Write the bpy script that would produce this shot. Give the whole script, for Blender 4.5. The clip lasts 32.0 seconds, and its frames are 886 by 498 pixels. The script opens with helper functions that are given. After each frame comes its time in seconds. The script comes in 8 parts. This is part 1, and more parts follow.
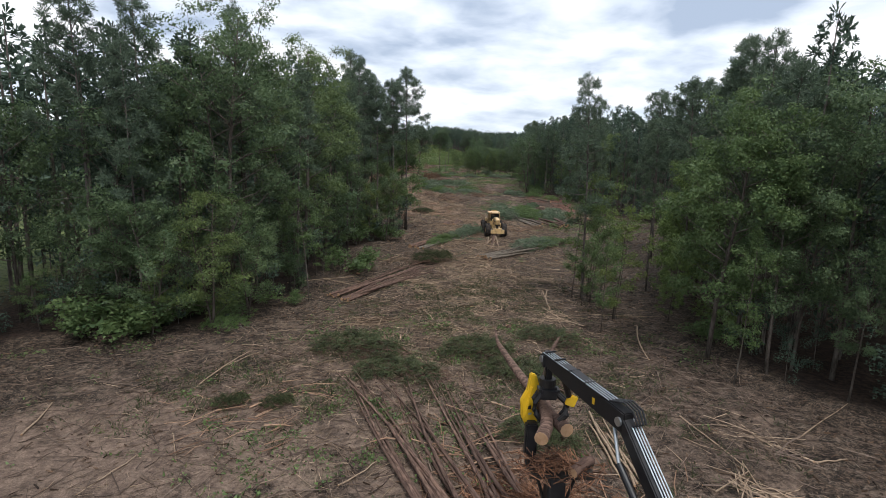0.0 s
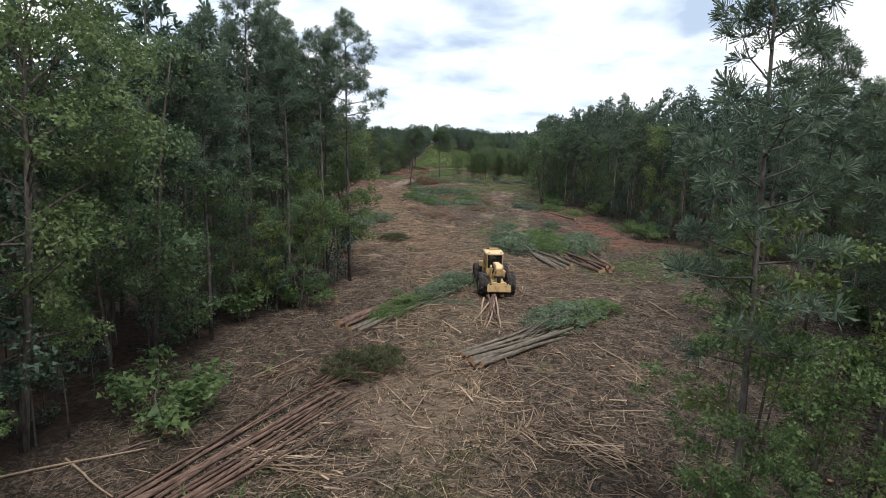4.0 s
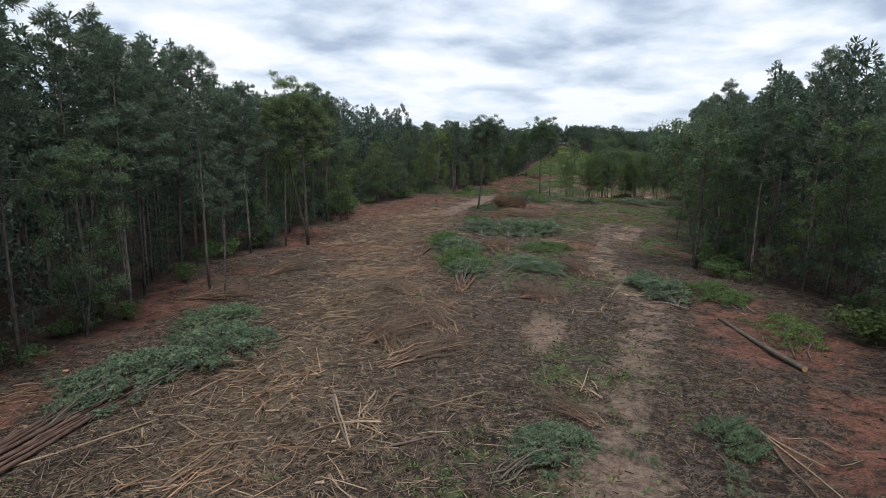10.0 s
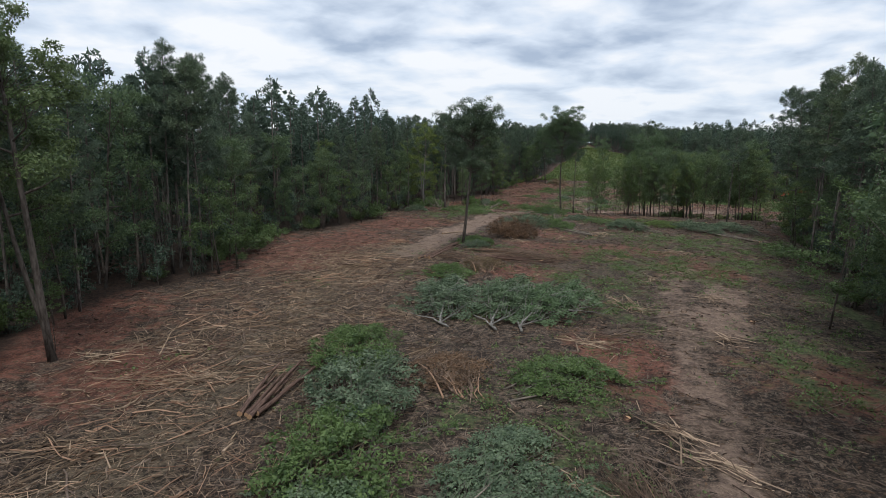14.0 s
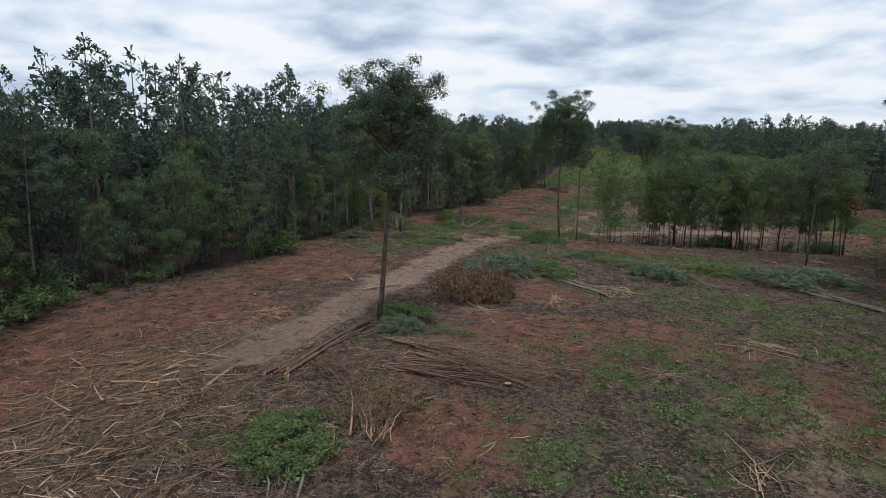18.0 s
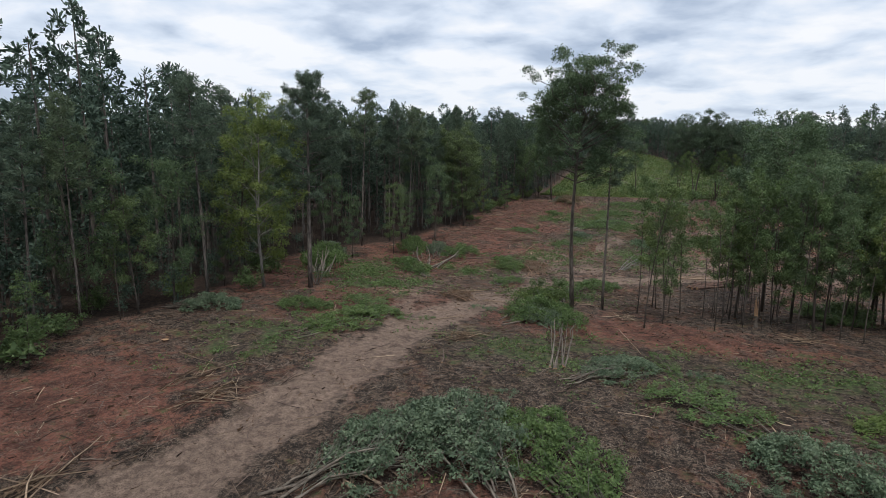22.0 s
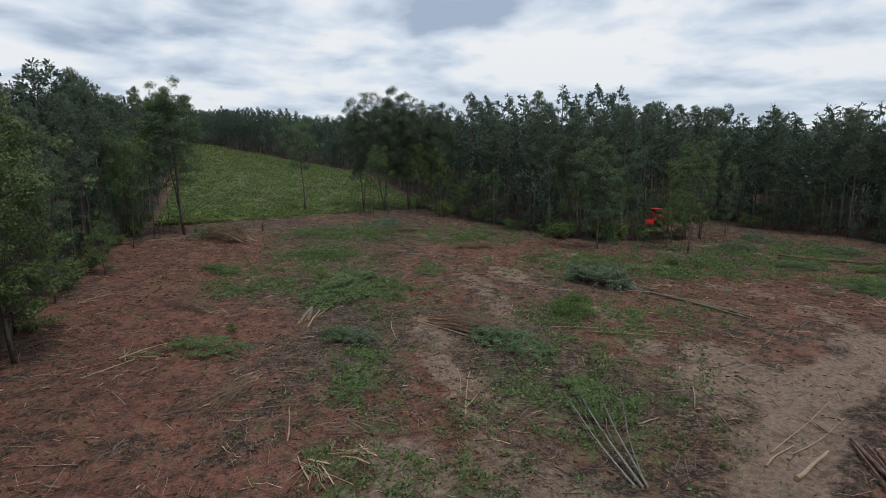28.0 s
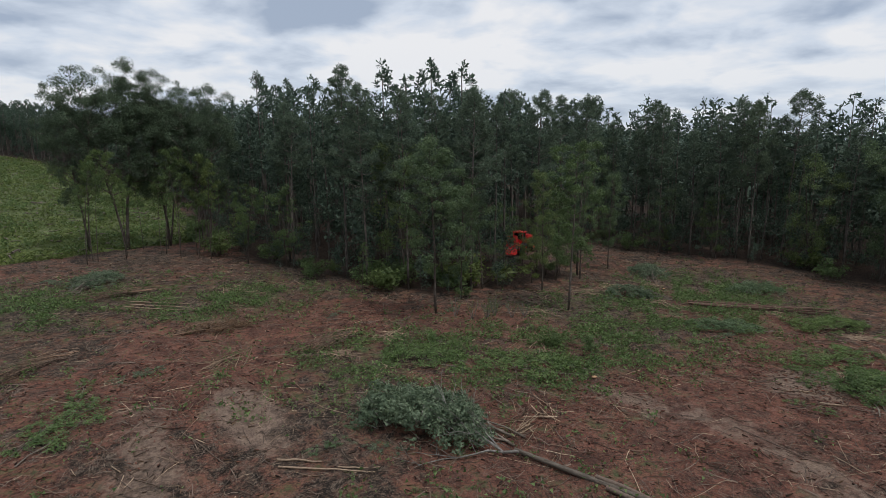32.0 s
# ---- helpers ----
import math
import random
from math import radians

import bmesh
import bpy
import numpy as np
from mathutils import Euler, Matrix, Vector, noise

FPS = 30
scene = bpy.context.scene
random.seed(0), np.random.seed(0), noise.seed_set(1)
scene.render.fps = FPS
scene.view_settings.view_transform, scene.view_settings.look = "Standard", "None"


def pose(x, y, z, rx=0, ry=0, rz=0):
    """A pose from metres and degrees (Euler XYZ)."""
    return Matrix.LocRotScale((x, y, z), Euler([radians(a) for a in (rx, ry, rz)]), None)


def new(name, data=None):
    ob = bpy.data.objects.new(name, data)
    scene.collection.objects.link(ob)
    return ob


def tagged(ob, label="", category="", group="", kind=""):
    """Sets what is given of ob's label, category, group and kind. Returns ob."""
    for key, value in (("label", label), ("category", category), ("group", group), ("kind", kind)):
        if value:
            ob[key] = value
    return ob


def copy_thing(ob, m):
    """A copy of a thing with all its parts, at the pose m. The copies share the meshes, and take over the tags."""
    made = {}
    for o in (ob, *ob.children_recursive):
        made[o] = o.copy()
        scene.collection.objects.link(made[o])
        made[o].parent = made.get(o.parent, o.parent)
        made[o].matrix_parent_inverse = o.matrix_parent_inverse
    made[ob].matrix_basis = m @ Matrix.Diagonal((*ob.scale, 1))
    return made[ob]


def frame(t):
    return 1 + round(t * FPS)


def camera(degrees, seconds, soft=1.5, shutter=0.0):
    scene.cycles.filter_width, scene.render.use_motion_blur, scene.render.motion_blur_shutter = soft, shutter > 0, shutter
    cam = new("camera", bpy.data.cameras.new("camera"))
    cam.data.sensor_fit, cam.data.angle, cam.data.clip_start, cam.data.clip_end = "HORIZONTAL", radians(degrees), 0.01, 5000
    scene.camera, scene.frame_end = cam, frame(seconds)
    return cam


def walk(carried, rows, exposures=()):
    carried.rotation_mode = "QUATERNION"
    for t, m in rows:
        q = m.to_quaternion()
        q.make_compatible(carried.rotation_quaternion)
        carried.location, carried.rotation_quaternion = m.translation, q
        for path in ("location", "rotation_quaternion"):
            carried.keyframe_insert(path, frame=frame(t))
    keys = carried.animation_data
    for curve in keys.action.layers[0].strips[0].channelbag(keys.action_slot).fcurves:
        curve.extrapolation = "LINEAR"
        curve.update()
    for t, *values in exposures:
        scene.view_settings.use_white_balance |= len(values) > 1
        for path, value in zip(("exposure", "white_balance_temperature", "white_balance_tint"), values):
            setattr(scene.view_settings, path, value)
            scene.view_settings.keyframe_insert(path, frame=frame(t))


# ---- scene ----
cam = camera(76.3, 32.0, soft=0.5)
METRES, EYE, TILT, LEAN, TURN = 280.0, 11.7, 0.0, 0.0, 0.0
ROWS = [
    (0.0, 0.0, 0.0, 0.0, 0.29, -10.08, -1.64),
    (0.5, 0.0014, 0.0087, -0.0, 0.51, -10.03, -1.65),
    (1.0, 0.0027, 0.019, 0.0001, 0.74, -10.03, -1.63),
    (1.5, 0.0039, 0.0311, 0.0001, 0.89, -9.96, -1.64),
    (2.0, 0.0051, 0.0447, 0.0, 0.98, -9.98, -1.63),
    (2.5, 0.0067, 0.0597, -0.0002, 1.12, -9.97, -1.56),
    (3.0, 0.0084, 0.0759, -0.0004, 1.22, -9.96, -1.5),
    (3.5, 0.0103, 0.0929, -0.0006, 1.28, -9.93, -1.43),
    (5.5, 0.0199, 0.163, -0.0012, 1.38, -9.91, -1.04),
    (6.0, 0.0227, 0.1804, -0.0009, 1.44, -9.92, -0.96),
    (6.5, 0.0257, 0.1979, -0.0006, 1.52, -9.92, -0.88),
    (7.0, 0.0288, 0.2155, -0.0004, 1.67, -9.89, -0.83),
    (7.5, 0.0319, 0.233, -0.0002, 2.91, -9.91, -0.84),
    (8.0, 0.0351, 0.2503, 0.0, 4.9, -9.93, -0.83),
    (8.5, 0.0377, 0.2676, 0.0003, 7.21, -9.97, -0.89),
    (9.0, 0.0398, 0.2846, 0.0008, 10.02, -9.98, -0.88),
    (9.5, 0.0412, 0.3014, 0.0012, 13.57, -9.97, -0.92),
    (10.0, 0.0419, 0.318, 0.0017, 15.33, -9.98, -0.89),
    (10.5, 0.0417, 0.3346, 0.002, 16.09, -9.95, -0.82),
    (11.0, 0.0408, 0.3511, 0.0022, 16.55, -9.94, -0.8),
    (11.5, 0.0396, 0.3675, 0.0022, 16.88, -9.94, -0.79),
    (12.0, 0.0381, 0.384, 0.0023, 17.08, -9.93, -0.79),
    (12.5, 0.0363, 0.4006, 0.0025, 17.21, -9.94, -0.71),
    (13.0, 0.0343, 0.4176, 0.0026, 17.36, -9.95, -0.69),
    (13.5, 0.0323, 0.4345, 0.0028, 17.47, -9.96, -0.67),
    (15.5, 0.0255, 0.4963, 0.004, 17.79, -10.16, -0.76),
    (16.0, 0.0247, 0.5103, 0.0042, 17.86, -10.15, -0.77),
    (16.5, 0.0241, 0.5234, 0.0044, 17.98, -10.17, -0.79),
    (17.0, 0.0235, 0.536, 0.0046, 18.05, -10.18, -0.79),
    (17.5, 0.0229, 0.5483, 0.0049, 18.09, -10.19, -0.79),
    (18.0, 0.0221, 0.5606, 0.0051, 18.12, -10.16, -0.81),
    (18.5, 0.0211, 0.5732, 0.0053, 18.15, -10.13, -0.89),
    (19.0, 0.0199, 0.5861, 0.0054, 18.19, -10.13, -0.89),
    (19.5, 0.0184, 0.5995, 0.0055, 18.22, -10.14, -0.89),
    (20.0, 0.0167, 0.6137, 0.0057, 18.25, -10.18, -0.97),
    (20.5, 0.0148, 0.6286, 0.0058, 18.31, -10.17, -0.96),
    (21.0, 0.0124, 0.6444, 0.0058, 18.3, -10.18, -0.99),
    (21.5, 0.0101, 0.6606, 0.0059, 18.36, -10.15, -0.97),
    (22.0, 0.007, 0.6771, 0.0059, 18.92, -10.15, -0.91),
    (22.5, 0.0031, 0.6936, 0.0058, 19.73, -10.11, -0.85),
    (23.0, -0.0021, 0.71, 0.0058, 20.64, -10.1, -0.8),
    (23.5, -0.0092, 0.7256, 0.0059, 21.18, -10.07, -0.79),
    (24.0, -0.0178, 0.7405, 0.006, 21.42, -10.07, -0.81),
    (24.5, -0.0272, 0.7551, 0.006, 18.97, -10.03, -0.74),
    (25.0, -0.0359, 0.7697, 0.0057, 15.58, -10.05, -0.65),
    (25.5, -0.0436, 0.7847, 0.0052, 10.88, -10.01, -0.53),
    (26.0, -0.05, 0.8003, 0.0047, 2.37, -9.99, -0.31),
    (26.5, -0.0549, 0.8167, 0.0044, -9.13, -9.96, 0.05),
    (28.5, -0.0508, 0.88, 0.0051, -26.6, -10.27, 0.21),
    (29.0, -0.0439, 0.8933, 0.0051, -31.3, -10.32, 0.33),
    (29.5, -0.0354, 0.9058, 0.0052, -34.52, -10.33, 0.34),
    (30.0, -0.025, 0.9176, 0.0053, -35.71, -10.32, 0.37),
    (30.5, -0.0132, 0.928, 0.0055, -36.26, -10.32, 0.41),
    (31.0, -0.0007, 0.9359, 0.0057, -36.39, -10.28, 0.44),
    (31.5, 0.0115, 0.941, 0.0058, -36.53, -10.22, 0.5),
    (32.0, 0.0221, 0.9445, 0.006, -36.74, -10.17, 0.57),
]
walk(cam, [(t, pose(0, 0, EYE, TILT, LEAN, TURN) @ pose(METRES * x, METRES * y, METRES * z, 90 + pitch, roll, yaw)) for t, x, y, z, yaw, pitch, roll in ROWS],
     [(0.0, 0.22, 6270, 10), (3.0, 0.50, 6290, 8), (7.0, 0.14, 6230, 9), (11.0, 0.06, 6210, 9), (16.0, -0.08, 6160, 9), (20.0, -0.06, 6190, 9), (23.0, 0.02, 6230, 10), (25.0, 0.18, 6340, 10), (26.5, 0.0, 6290, 8), (29.0, -0.24, 6240, 8), (32.0, -0.24, 6310, 10)])

# ---- sky and sun: an overcast afternoon ----
world = bpy.data.worlds.new("overcast_sky")
scene.world = world
world.use_nodes = True
wt = world.node_tree
wt.nodes.clear()


def wnode(kind, **values):
    n = wt.nodes.new(kind)
    for k, v in values.items():
        n.inputs[k].default_value = v
    return n


def wmath(op, a, b=None, clamp=False):
    n = wt.nodes.new("ShaderNodeMath")
    n.operation, n.use_clamp = op, clamp
    for i, v in enumerate((a, b)):
        if v is None:
            continue
        if isinstance(v, (int, float)):
            n.inputs[i].default_value = v
        else:
            wt.links.new(v, n.inputs[i])
    return n.outputs[0]


sky = wt.nodes.new("ShaderNodeTexSky")
sky.sky_type, sky.sun_disc = "NISHITA", False
sky.sun_elevation, sky.sun_rotation = radians(65), radians(290)
co = wt.nodes.new("ShaderNodeTexCoord")
sep = wt.nodes.new("ShaderNodeSeparateXYZ")
wt.links.new(co.outputs["Generated"], sep.inputs[0])
up = wmath("MAXIMUM", sep.outputs[2], 0.0)
den = wmath("ADD", up, 0.19)
comb = wt.nodes.new("ShaderNodeCombineXYZ")
wt.links.new(wmath("DIVIDE", sep.outputs[0], den), comb.inputs[0])
wt.links.new(wmath("DIVIDE", sep.outputs[1], den), comb.inputs[1])
big = wnode("ShaderNodeTexNoise", Scale=1.45, Detail=8.0, Roughness=0.47, Distortion=0.25)
wt.links.new(comb.outputs[0], big.inputs["Vector"])
soft_n = wnode("ShaderNodeTexNoise", Scale=0.6, Detail=2.0, Roughness=0.5)
wt.links.new(comb.outputs[0], soft_n.inputs["Vector"])
puff_n = wnode("ShaderNodeTexNoise", Scale=3.4, Detail=5.0, Roughness=0.5, Distortion=0.3)
wt.links.new(comb.outputs[0], puff_n.inputs["Vector"])
cover = wmath("ADD", wmath("ADD", wmath("MULTIPLY", big.outputs[0], 0.48), wmath("MULTIPLY", puff_n.outputs[0], 0.24)), wmath("MULTIPLY", soft_n.outputs[0], 0.28))
ramp = wt.nodes.new("ShaderNodeValToRGB")
els = ramp.color_ramp.elements
els[0].position, els[0].color = 0.44, (1.03, 1.02, 1.02, 1)
els[1].position, els[1].color = 0.575, (0.45, 0.53, 0.66, 1)
mid_e = els.new(0.50)
mid_e.color = (0.78, 0.845, 0.94, 1)
wt.links.new(cover, ramp.inputs[0])
# pale veil towards the horizon
veil = wt.nodes.new("ShaderNodeMix")
veil.data_type = "RGBA"
wt.links.new(wmath("MULTIPLY", wmath("SUBTRACT", 1.0, wmath("MULTIPLY", up, 6.0, True), True), 0.5), veil.inputs["Factor"])
wt.links.new(ramp.outputs[0], veil.inputs[6])
veil.inputs[7].default_value = (0.80, 0.86, 0.93, 1)
bg_cloud, bg_sky = wnode("ShaderNodeBackground", Strength=1.0), wnode("ShaderNodeBackground", Strength=0.08)
wt.links.new(veil.outputs[2], bg_cloud.inputs[0])
wt.links.new(sky.outputs[0], bg_sky.inputs[0])
mixs = wnode("ShaderNodeMixShader", Fac=0.06)
wout = wt.nodes.new("ShaderNodeOutputWorld")
wt.links.new(bg_cloud.outputs[0], mixs.inputs[1])
wt.links.new(bg_sky.outputs[0], mixs.inputs[2])
wt.links.new(mixs.outputs[0], wout.inputs[0])

sun = new("sun", bpy.data.lights.new("sun", "SUN"))
sun.data.energy, sun.data.angle, sun.data.color = 2.0, radians(14), (1.0, 0.96, 0.9)
sun.matrix_world = pose(0, 0, 80, 25, 0, 20)

# ---- materials ----
def material(name, rough=0.8):
    m = bpy.data.materials.new(name)
    m.use_nodes = True
    nt = m.node_tree
    bsdf = nt.nodes["Principled BSDF"]
    bsdf.inputs["Roughness"].default_value = rough
    bsdf.inputs["Specular IOR Level"].default_value = 0.25
    return m, nt, bsdf


def node(nt, kind, **values):
    n = nt.nodes.new(kind)
    for k, v in values.items():
        n.inputs[k].default_value = v
    return n


def mixed(nt, fac, a, b, mode="MIX"):
    n = nt.nodes.new("ShaderNodeMix")
    n.data_type, n.blend_type = "RGBA", mode
    for key, v in (("Factor", fac), ("A", a), ("B", b)):
        s = n.inputs[key] if key == "Factor" else [i for i in n.inputs if i.name == key and i.type == "RGBA"][0]
        if isinstance(v, (int, float)):
            s.default_value = v
        elif isinstance(v, tuple):
            s.default_value = (*v, 1)
        else:
            nt.links.new(v, s)
    return [o for o in n.outputs if o.type == "RGBA"][0]


def fmath(nt, op, a, b=None, clamp=False):
    n = nt.nodes.new("ShaderNodeMath")
    n.operation, n.use_clamp = op, clamp
    for i, v in enumerate((a, b)):
        if v is None:
            continue
        if isinstance(v, (int, float)):
            n.inputs[i].default_value = v
        else:
            nt.links.new(v, n.inputs[i])
    return n.outputs[0]


def noise_tex(nt, scale, detail=4.0, rough=0.6, stretch=None, distort=0.0):
    c = nt.nodes.new("ShaderNodeTexCoord")
    v = c.outputs["Object"]
    if stretch:
        mp = nt.nodes.new("ShaderNodeMapping")
        mp.inputs["Scale"].default_value = stretch
        nt.links.new(v, mp.inputs[0])
        v = mp.outputs[0]
    n = node(nt, "ShaderNodeTexNoise", Scale=scale, Detail=detail, Roughness=rough, Distortion=distort)
    nt.links.new(v, n.inputs["Vector"])
    return n.outputs[0]


def stepped(nt, v, lo, hi):
    n = nt.nodes.new("ShaderNodeMapRange")
    n.interpolation_type = "SMOOTHSTEP"
    n.inputs["From Min"].default_value, n.inputs["From Max"].default_value = lo, hi
    nt.links.new(v, n.inputs["Value"])
    return n.outputs[0]


def bumped(nt, bsdf, height, strength=0.4, dist=0.05):
    b = node(nt, "ShaderNodeBump", Strength=strength, Distance=dist)
    nt.links.new(height, b.inputs["Height"])
    nt.links.new(b.outputs[0], bsdf.inputs["Normal"])


def leaf_material(name, dark, light, yellow, through_light=0.3, rough=0.55, yellow_share=0.2):
    """Foliage: colour differs from leaf to leaf and from plant to plant, and some light comes through."""
    m, nt, bsdf = material(name, rough)
    geo, info = nt.nodes.new("ShaderNodeNewGeometry"), nt.nodes.new("ShaderNodeObjectInfo")
    c = mixed(nt, geo.outputs["Random Per Island"], dark, light)
    pick = stepped(nt, info.outputs["Random"], 1 - yellow_share, 1.0)
    c = mixed(nt, fmath(nt, "MULTIPLY", pick, 0.75), c, yellow)
    big_n = stepped(nt, noise_tex(nt, 0.45, 3), 0.35, 0.7)
    c = mixed(nt, fmath(nt, "MULTIPLY", big_n, 0.35), c, light)
    # random clumps paint shade between the sprays and lighter lit sprays into the colour
    spray_shade = noise_tex(nt, 1.9, 3, 0.6)
    c = mixed(nt, fmath(nt, "MULTIPLY", stepped(nt, spray_shade, 0.52, 0.36), 0.62), c, tuple(0.6 * v for v in dark))
    c = mixed(nt, fmath(nt, "MULTIPLY", stepped(nt, spray_shade, 0.56, 0.70), 0.5), c, tuple(1.15 * v for v in light))
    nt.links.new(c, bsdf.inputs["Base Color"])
    tr = nt.nodes.new("ShaderNodeBsdfTranslucent")
    nt.links.new(mixed(nt, 0.5, c, light), tr.inputs[0])
    mx = node(nt, "ShaderNodeMixShader", Fac=through_light)
    out = nt.nodes["Material Output"]
    nt.links.new(bsdf.outputs[0], mx.inputs[1])
    nt.links.new(tr.outputs[0], mx.inputs[2])
    nt.links.new(mx.outputs[0], out.inputs["Surface"])
    return m


def bark_material(name, dark, light, scale=6.0, rough=0.95, patch=None, grain=(1, 1, 0.22)):
    m, nt, bsdf = material(name, rough)
    n1 = noise_tex(nt, scale, 6, 0.65, grain)
    n2 = noise_tex(nt, 0.6, 3)
    info = nt.nodes.new("ShaderNodeObjectInfo")
    c = mixed(nt, stepped(nt, n1, 0.35, 0.68), dark, light)
    c = mixed(nt, fmath(nt, "MULTIPLY", stepped(nt, n2, 0.45, 0.7), 0.4), c, patch or light)
    c = mixed(nt, fmath(nt, "MULTIPLY", info.outputs["Random"], 0.6), c, dark)
    nt.links.new(c, bsdf.inputs["Base Color"])
    bumped(nt, bsdf, n1, 0.7, 0.03)
    return m


def wood_material(name, dark, light, rough=0.8):
    """Sticks and peeled wood, different from stick to stick."""
    m, nt, bsdf = material(name, rough)
    geo = nt.nodes.new("ShaderNodeNewGeometry")
    n1 = noise_tex(nt, 9, 4)
    c = mixed(nt, geo.outputs["Random Per Island"], dark, light)
    c = mixed(nt, fmath(nt, "MULTIPLY", stepped(nt, n1, 0.4, 0.7), 0.5), c, dark)
    nt.links.new(c, bsdf.inputs["Base Color"])
    return m


def paint_material(name, colour, dirt=(0.16, 0.11, 0.07), amount=0.45, rough=0.45, metal=0.0):
    m, nt, bsdf = material(name, rough)
    n1, n2 = noise_tex(nt, 2.2, 6, 0.65), noise_tex(nt, 22, 4)
    c = mixed(nt, fmath(nt, "MULTIPLY", stepped(nt, n1, 0.42, 0.75), amount), colour, dirt)
    c = mixed(nt, fmath(nt, "MULTIPLY", stepped(nt, n2, 0.6, 0.75), amount * 0.6), c, dirt)
    nt.links.new(c, bsdf.inputs["Base Color"])
    bsdf.inputs["Metallic"].default_value = metal
    bsdf.inputs["Specular IOR Level"].default_value = 0.4
    nt.links.new(fmath(nt, "ADD", fmath(nt, "MULTIPLY", n1, 0.35), rough - 0.12), bsdf.inputs["Roughness"])
    return m


# needle colour lightened and blued to take in a slight haze
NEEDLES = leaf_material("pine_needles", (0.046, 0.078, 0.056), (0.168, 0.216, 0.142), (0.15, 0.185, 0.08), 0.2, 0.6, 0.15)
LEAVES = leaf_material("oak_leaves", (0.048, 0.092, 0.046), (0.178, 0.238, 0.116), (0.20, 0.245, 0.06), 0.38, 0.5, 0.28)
# darker copy of the oak leaves, backlight painted in for the lone oak
DARKENED_OAK_LEAVES = leaf_material("darkened_oak_leaves", (0.032, 0.062, 0.034), (0.125, 0.165, 0.095), (0.13, 0.15, 0.06), 0.25, 0.5, 0.01)
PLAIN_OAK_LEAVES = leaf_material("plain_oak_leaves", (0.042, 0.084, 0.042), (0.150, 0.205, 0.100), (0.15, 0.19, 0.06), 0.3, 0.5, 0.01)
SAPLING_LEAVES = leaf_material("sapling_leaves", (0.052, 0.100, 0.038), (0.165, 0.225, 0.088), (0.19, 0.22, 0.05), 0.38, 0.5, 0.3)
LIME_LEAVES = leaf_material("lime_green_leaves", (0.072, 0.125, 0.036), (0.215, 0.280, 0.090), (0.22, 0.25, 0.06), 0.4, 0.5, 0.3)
# the same slight haze is mixed into the woods' foliage colour
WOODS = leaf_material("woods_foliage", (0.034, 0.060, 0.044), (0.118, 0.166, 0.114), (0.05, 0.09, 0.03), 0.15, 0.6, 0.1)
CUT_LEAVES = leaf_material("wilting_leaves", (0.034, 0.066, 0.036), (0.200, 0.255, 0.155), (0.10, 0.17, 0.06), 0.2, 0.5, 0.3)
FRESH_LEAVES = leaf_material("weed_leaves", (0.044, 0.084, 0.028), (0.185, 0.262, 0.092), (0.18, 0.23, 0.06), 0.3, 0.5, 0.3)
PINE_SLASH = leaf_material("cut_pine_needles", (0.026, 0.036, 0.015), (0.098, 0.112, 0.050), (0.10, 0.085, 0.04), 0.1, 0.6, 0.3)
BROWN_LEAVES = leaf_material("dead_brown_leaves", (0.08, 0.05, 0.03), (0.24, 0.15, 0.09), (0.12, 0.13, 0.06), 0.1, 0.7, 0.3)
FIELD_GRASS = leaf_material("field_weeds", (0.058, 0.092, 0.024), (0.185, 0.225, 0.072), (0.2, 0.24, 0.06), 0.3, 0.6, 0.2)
PINE_BARK = bark_material("pine_bark", (0.055, 0.046, 0.042), (0.26, 0.225, 0.195), 7, patch=(0.34, 0.285, 0.24))
OAK_BARK = bark_material("oak_bark", (0.058, 0.046, 0.038), (0.20, 0.17, 0.145), 8, patch=(0.23, 0.195, 0.165))
PALE_BARK = bark_material("pale_grey_bark", (0.13, 0.12, 0.105), (0.33, 0.31, 0.285), 8)
LOG_BARK = bark_material("log_bark", (0.060, 0.036, 0.028), (0.235, 0.150, 0.115), 11, patch=(0.30, 0.18, 0.125), grain=(0.2, 1, 1))
GREY_LOG = bark_material("hardwood_log_bark", (0.085, 0.070, 0.056), (0.27, 0.225, 0.18), 11, patch=(0.33, 0.285, 0.23), grain=(0.2, 1, 1))
BRUSH_BARK = bark_material("green_brush_bark", (0.085, 0.08, 0.06), (0.24, 0.235, 0.19), 9)
CUT_END = wood_material("sawn_wood", (0.30, 0.16, 0.085), (0.55, 0.36, 0.21))
STRAW = wood_material("peeled_sticks", (0.078, 0.051, 0.035), (0.545, 0.40, 0.275))
STRAW_RED = wood_material("reddish_splinters", (0.15, 0.08, 0.05), (0.52, 0.335, 0.22))
TWIG_BARK = bark_material("twig_bark", (0.085, 0.056, 0.04), (0.34, 0.25, 0.185), 9)
RED_BARK = wood_material("torn_red_bark", (0.05, 0.022, 0.014), (0.34, 0.175, 0.10))
CHIPS = wood_material("bark_chips", (0.018, 0.012, 0.009), (0.17, 0.105, 0.065))
CLODS = wood_material("clay_clods", (0.038, 0.017, 0.012), (0.25, 0.11, 0.074))
TWIG = wood_material("grey_brown_twigs", (0.06, 0.042, 0.034), (0.255, 0.188, 0.145))
YELLOW = paint_material("weathered_tan_yellow_paint", (0.52, 0.345, 0.15), amount=0.85)
ROOF_TAN = paint_material("faded_tan_roof_paint", (0.72, 0.52, 0.29), (0.45, 0.30, 0.16), amount=0.3, rough=0.5)
BRIGHT_YELLOW = paint_material("bright_yellow_paint", (0.75, 0.47, 0.02), (0.2, 0.13, 0.04), amount=0.3)
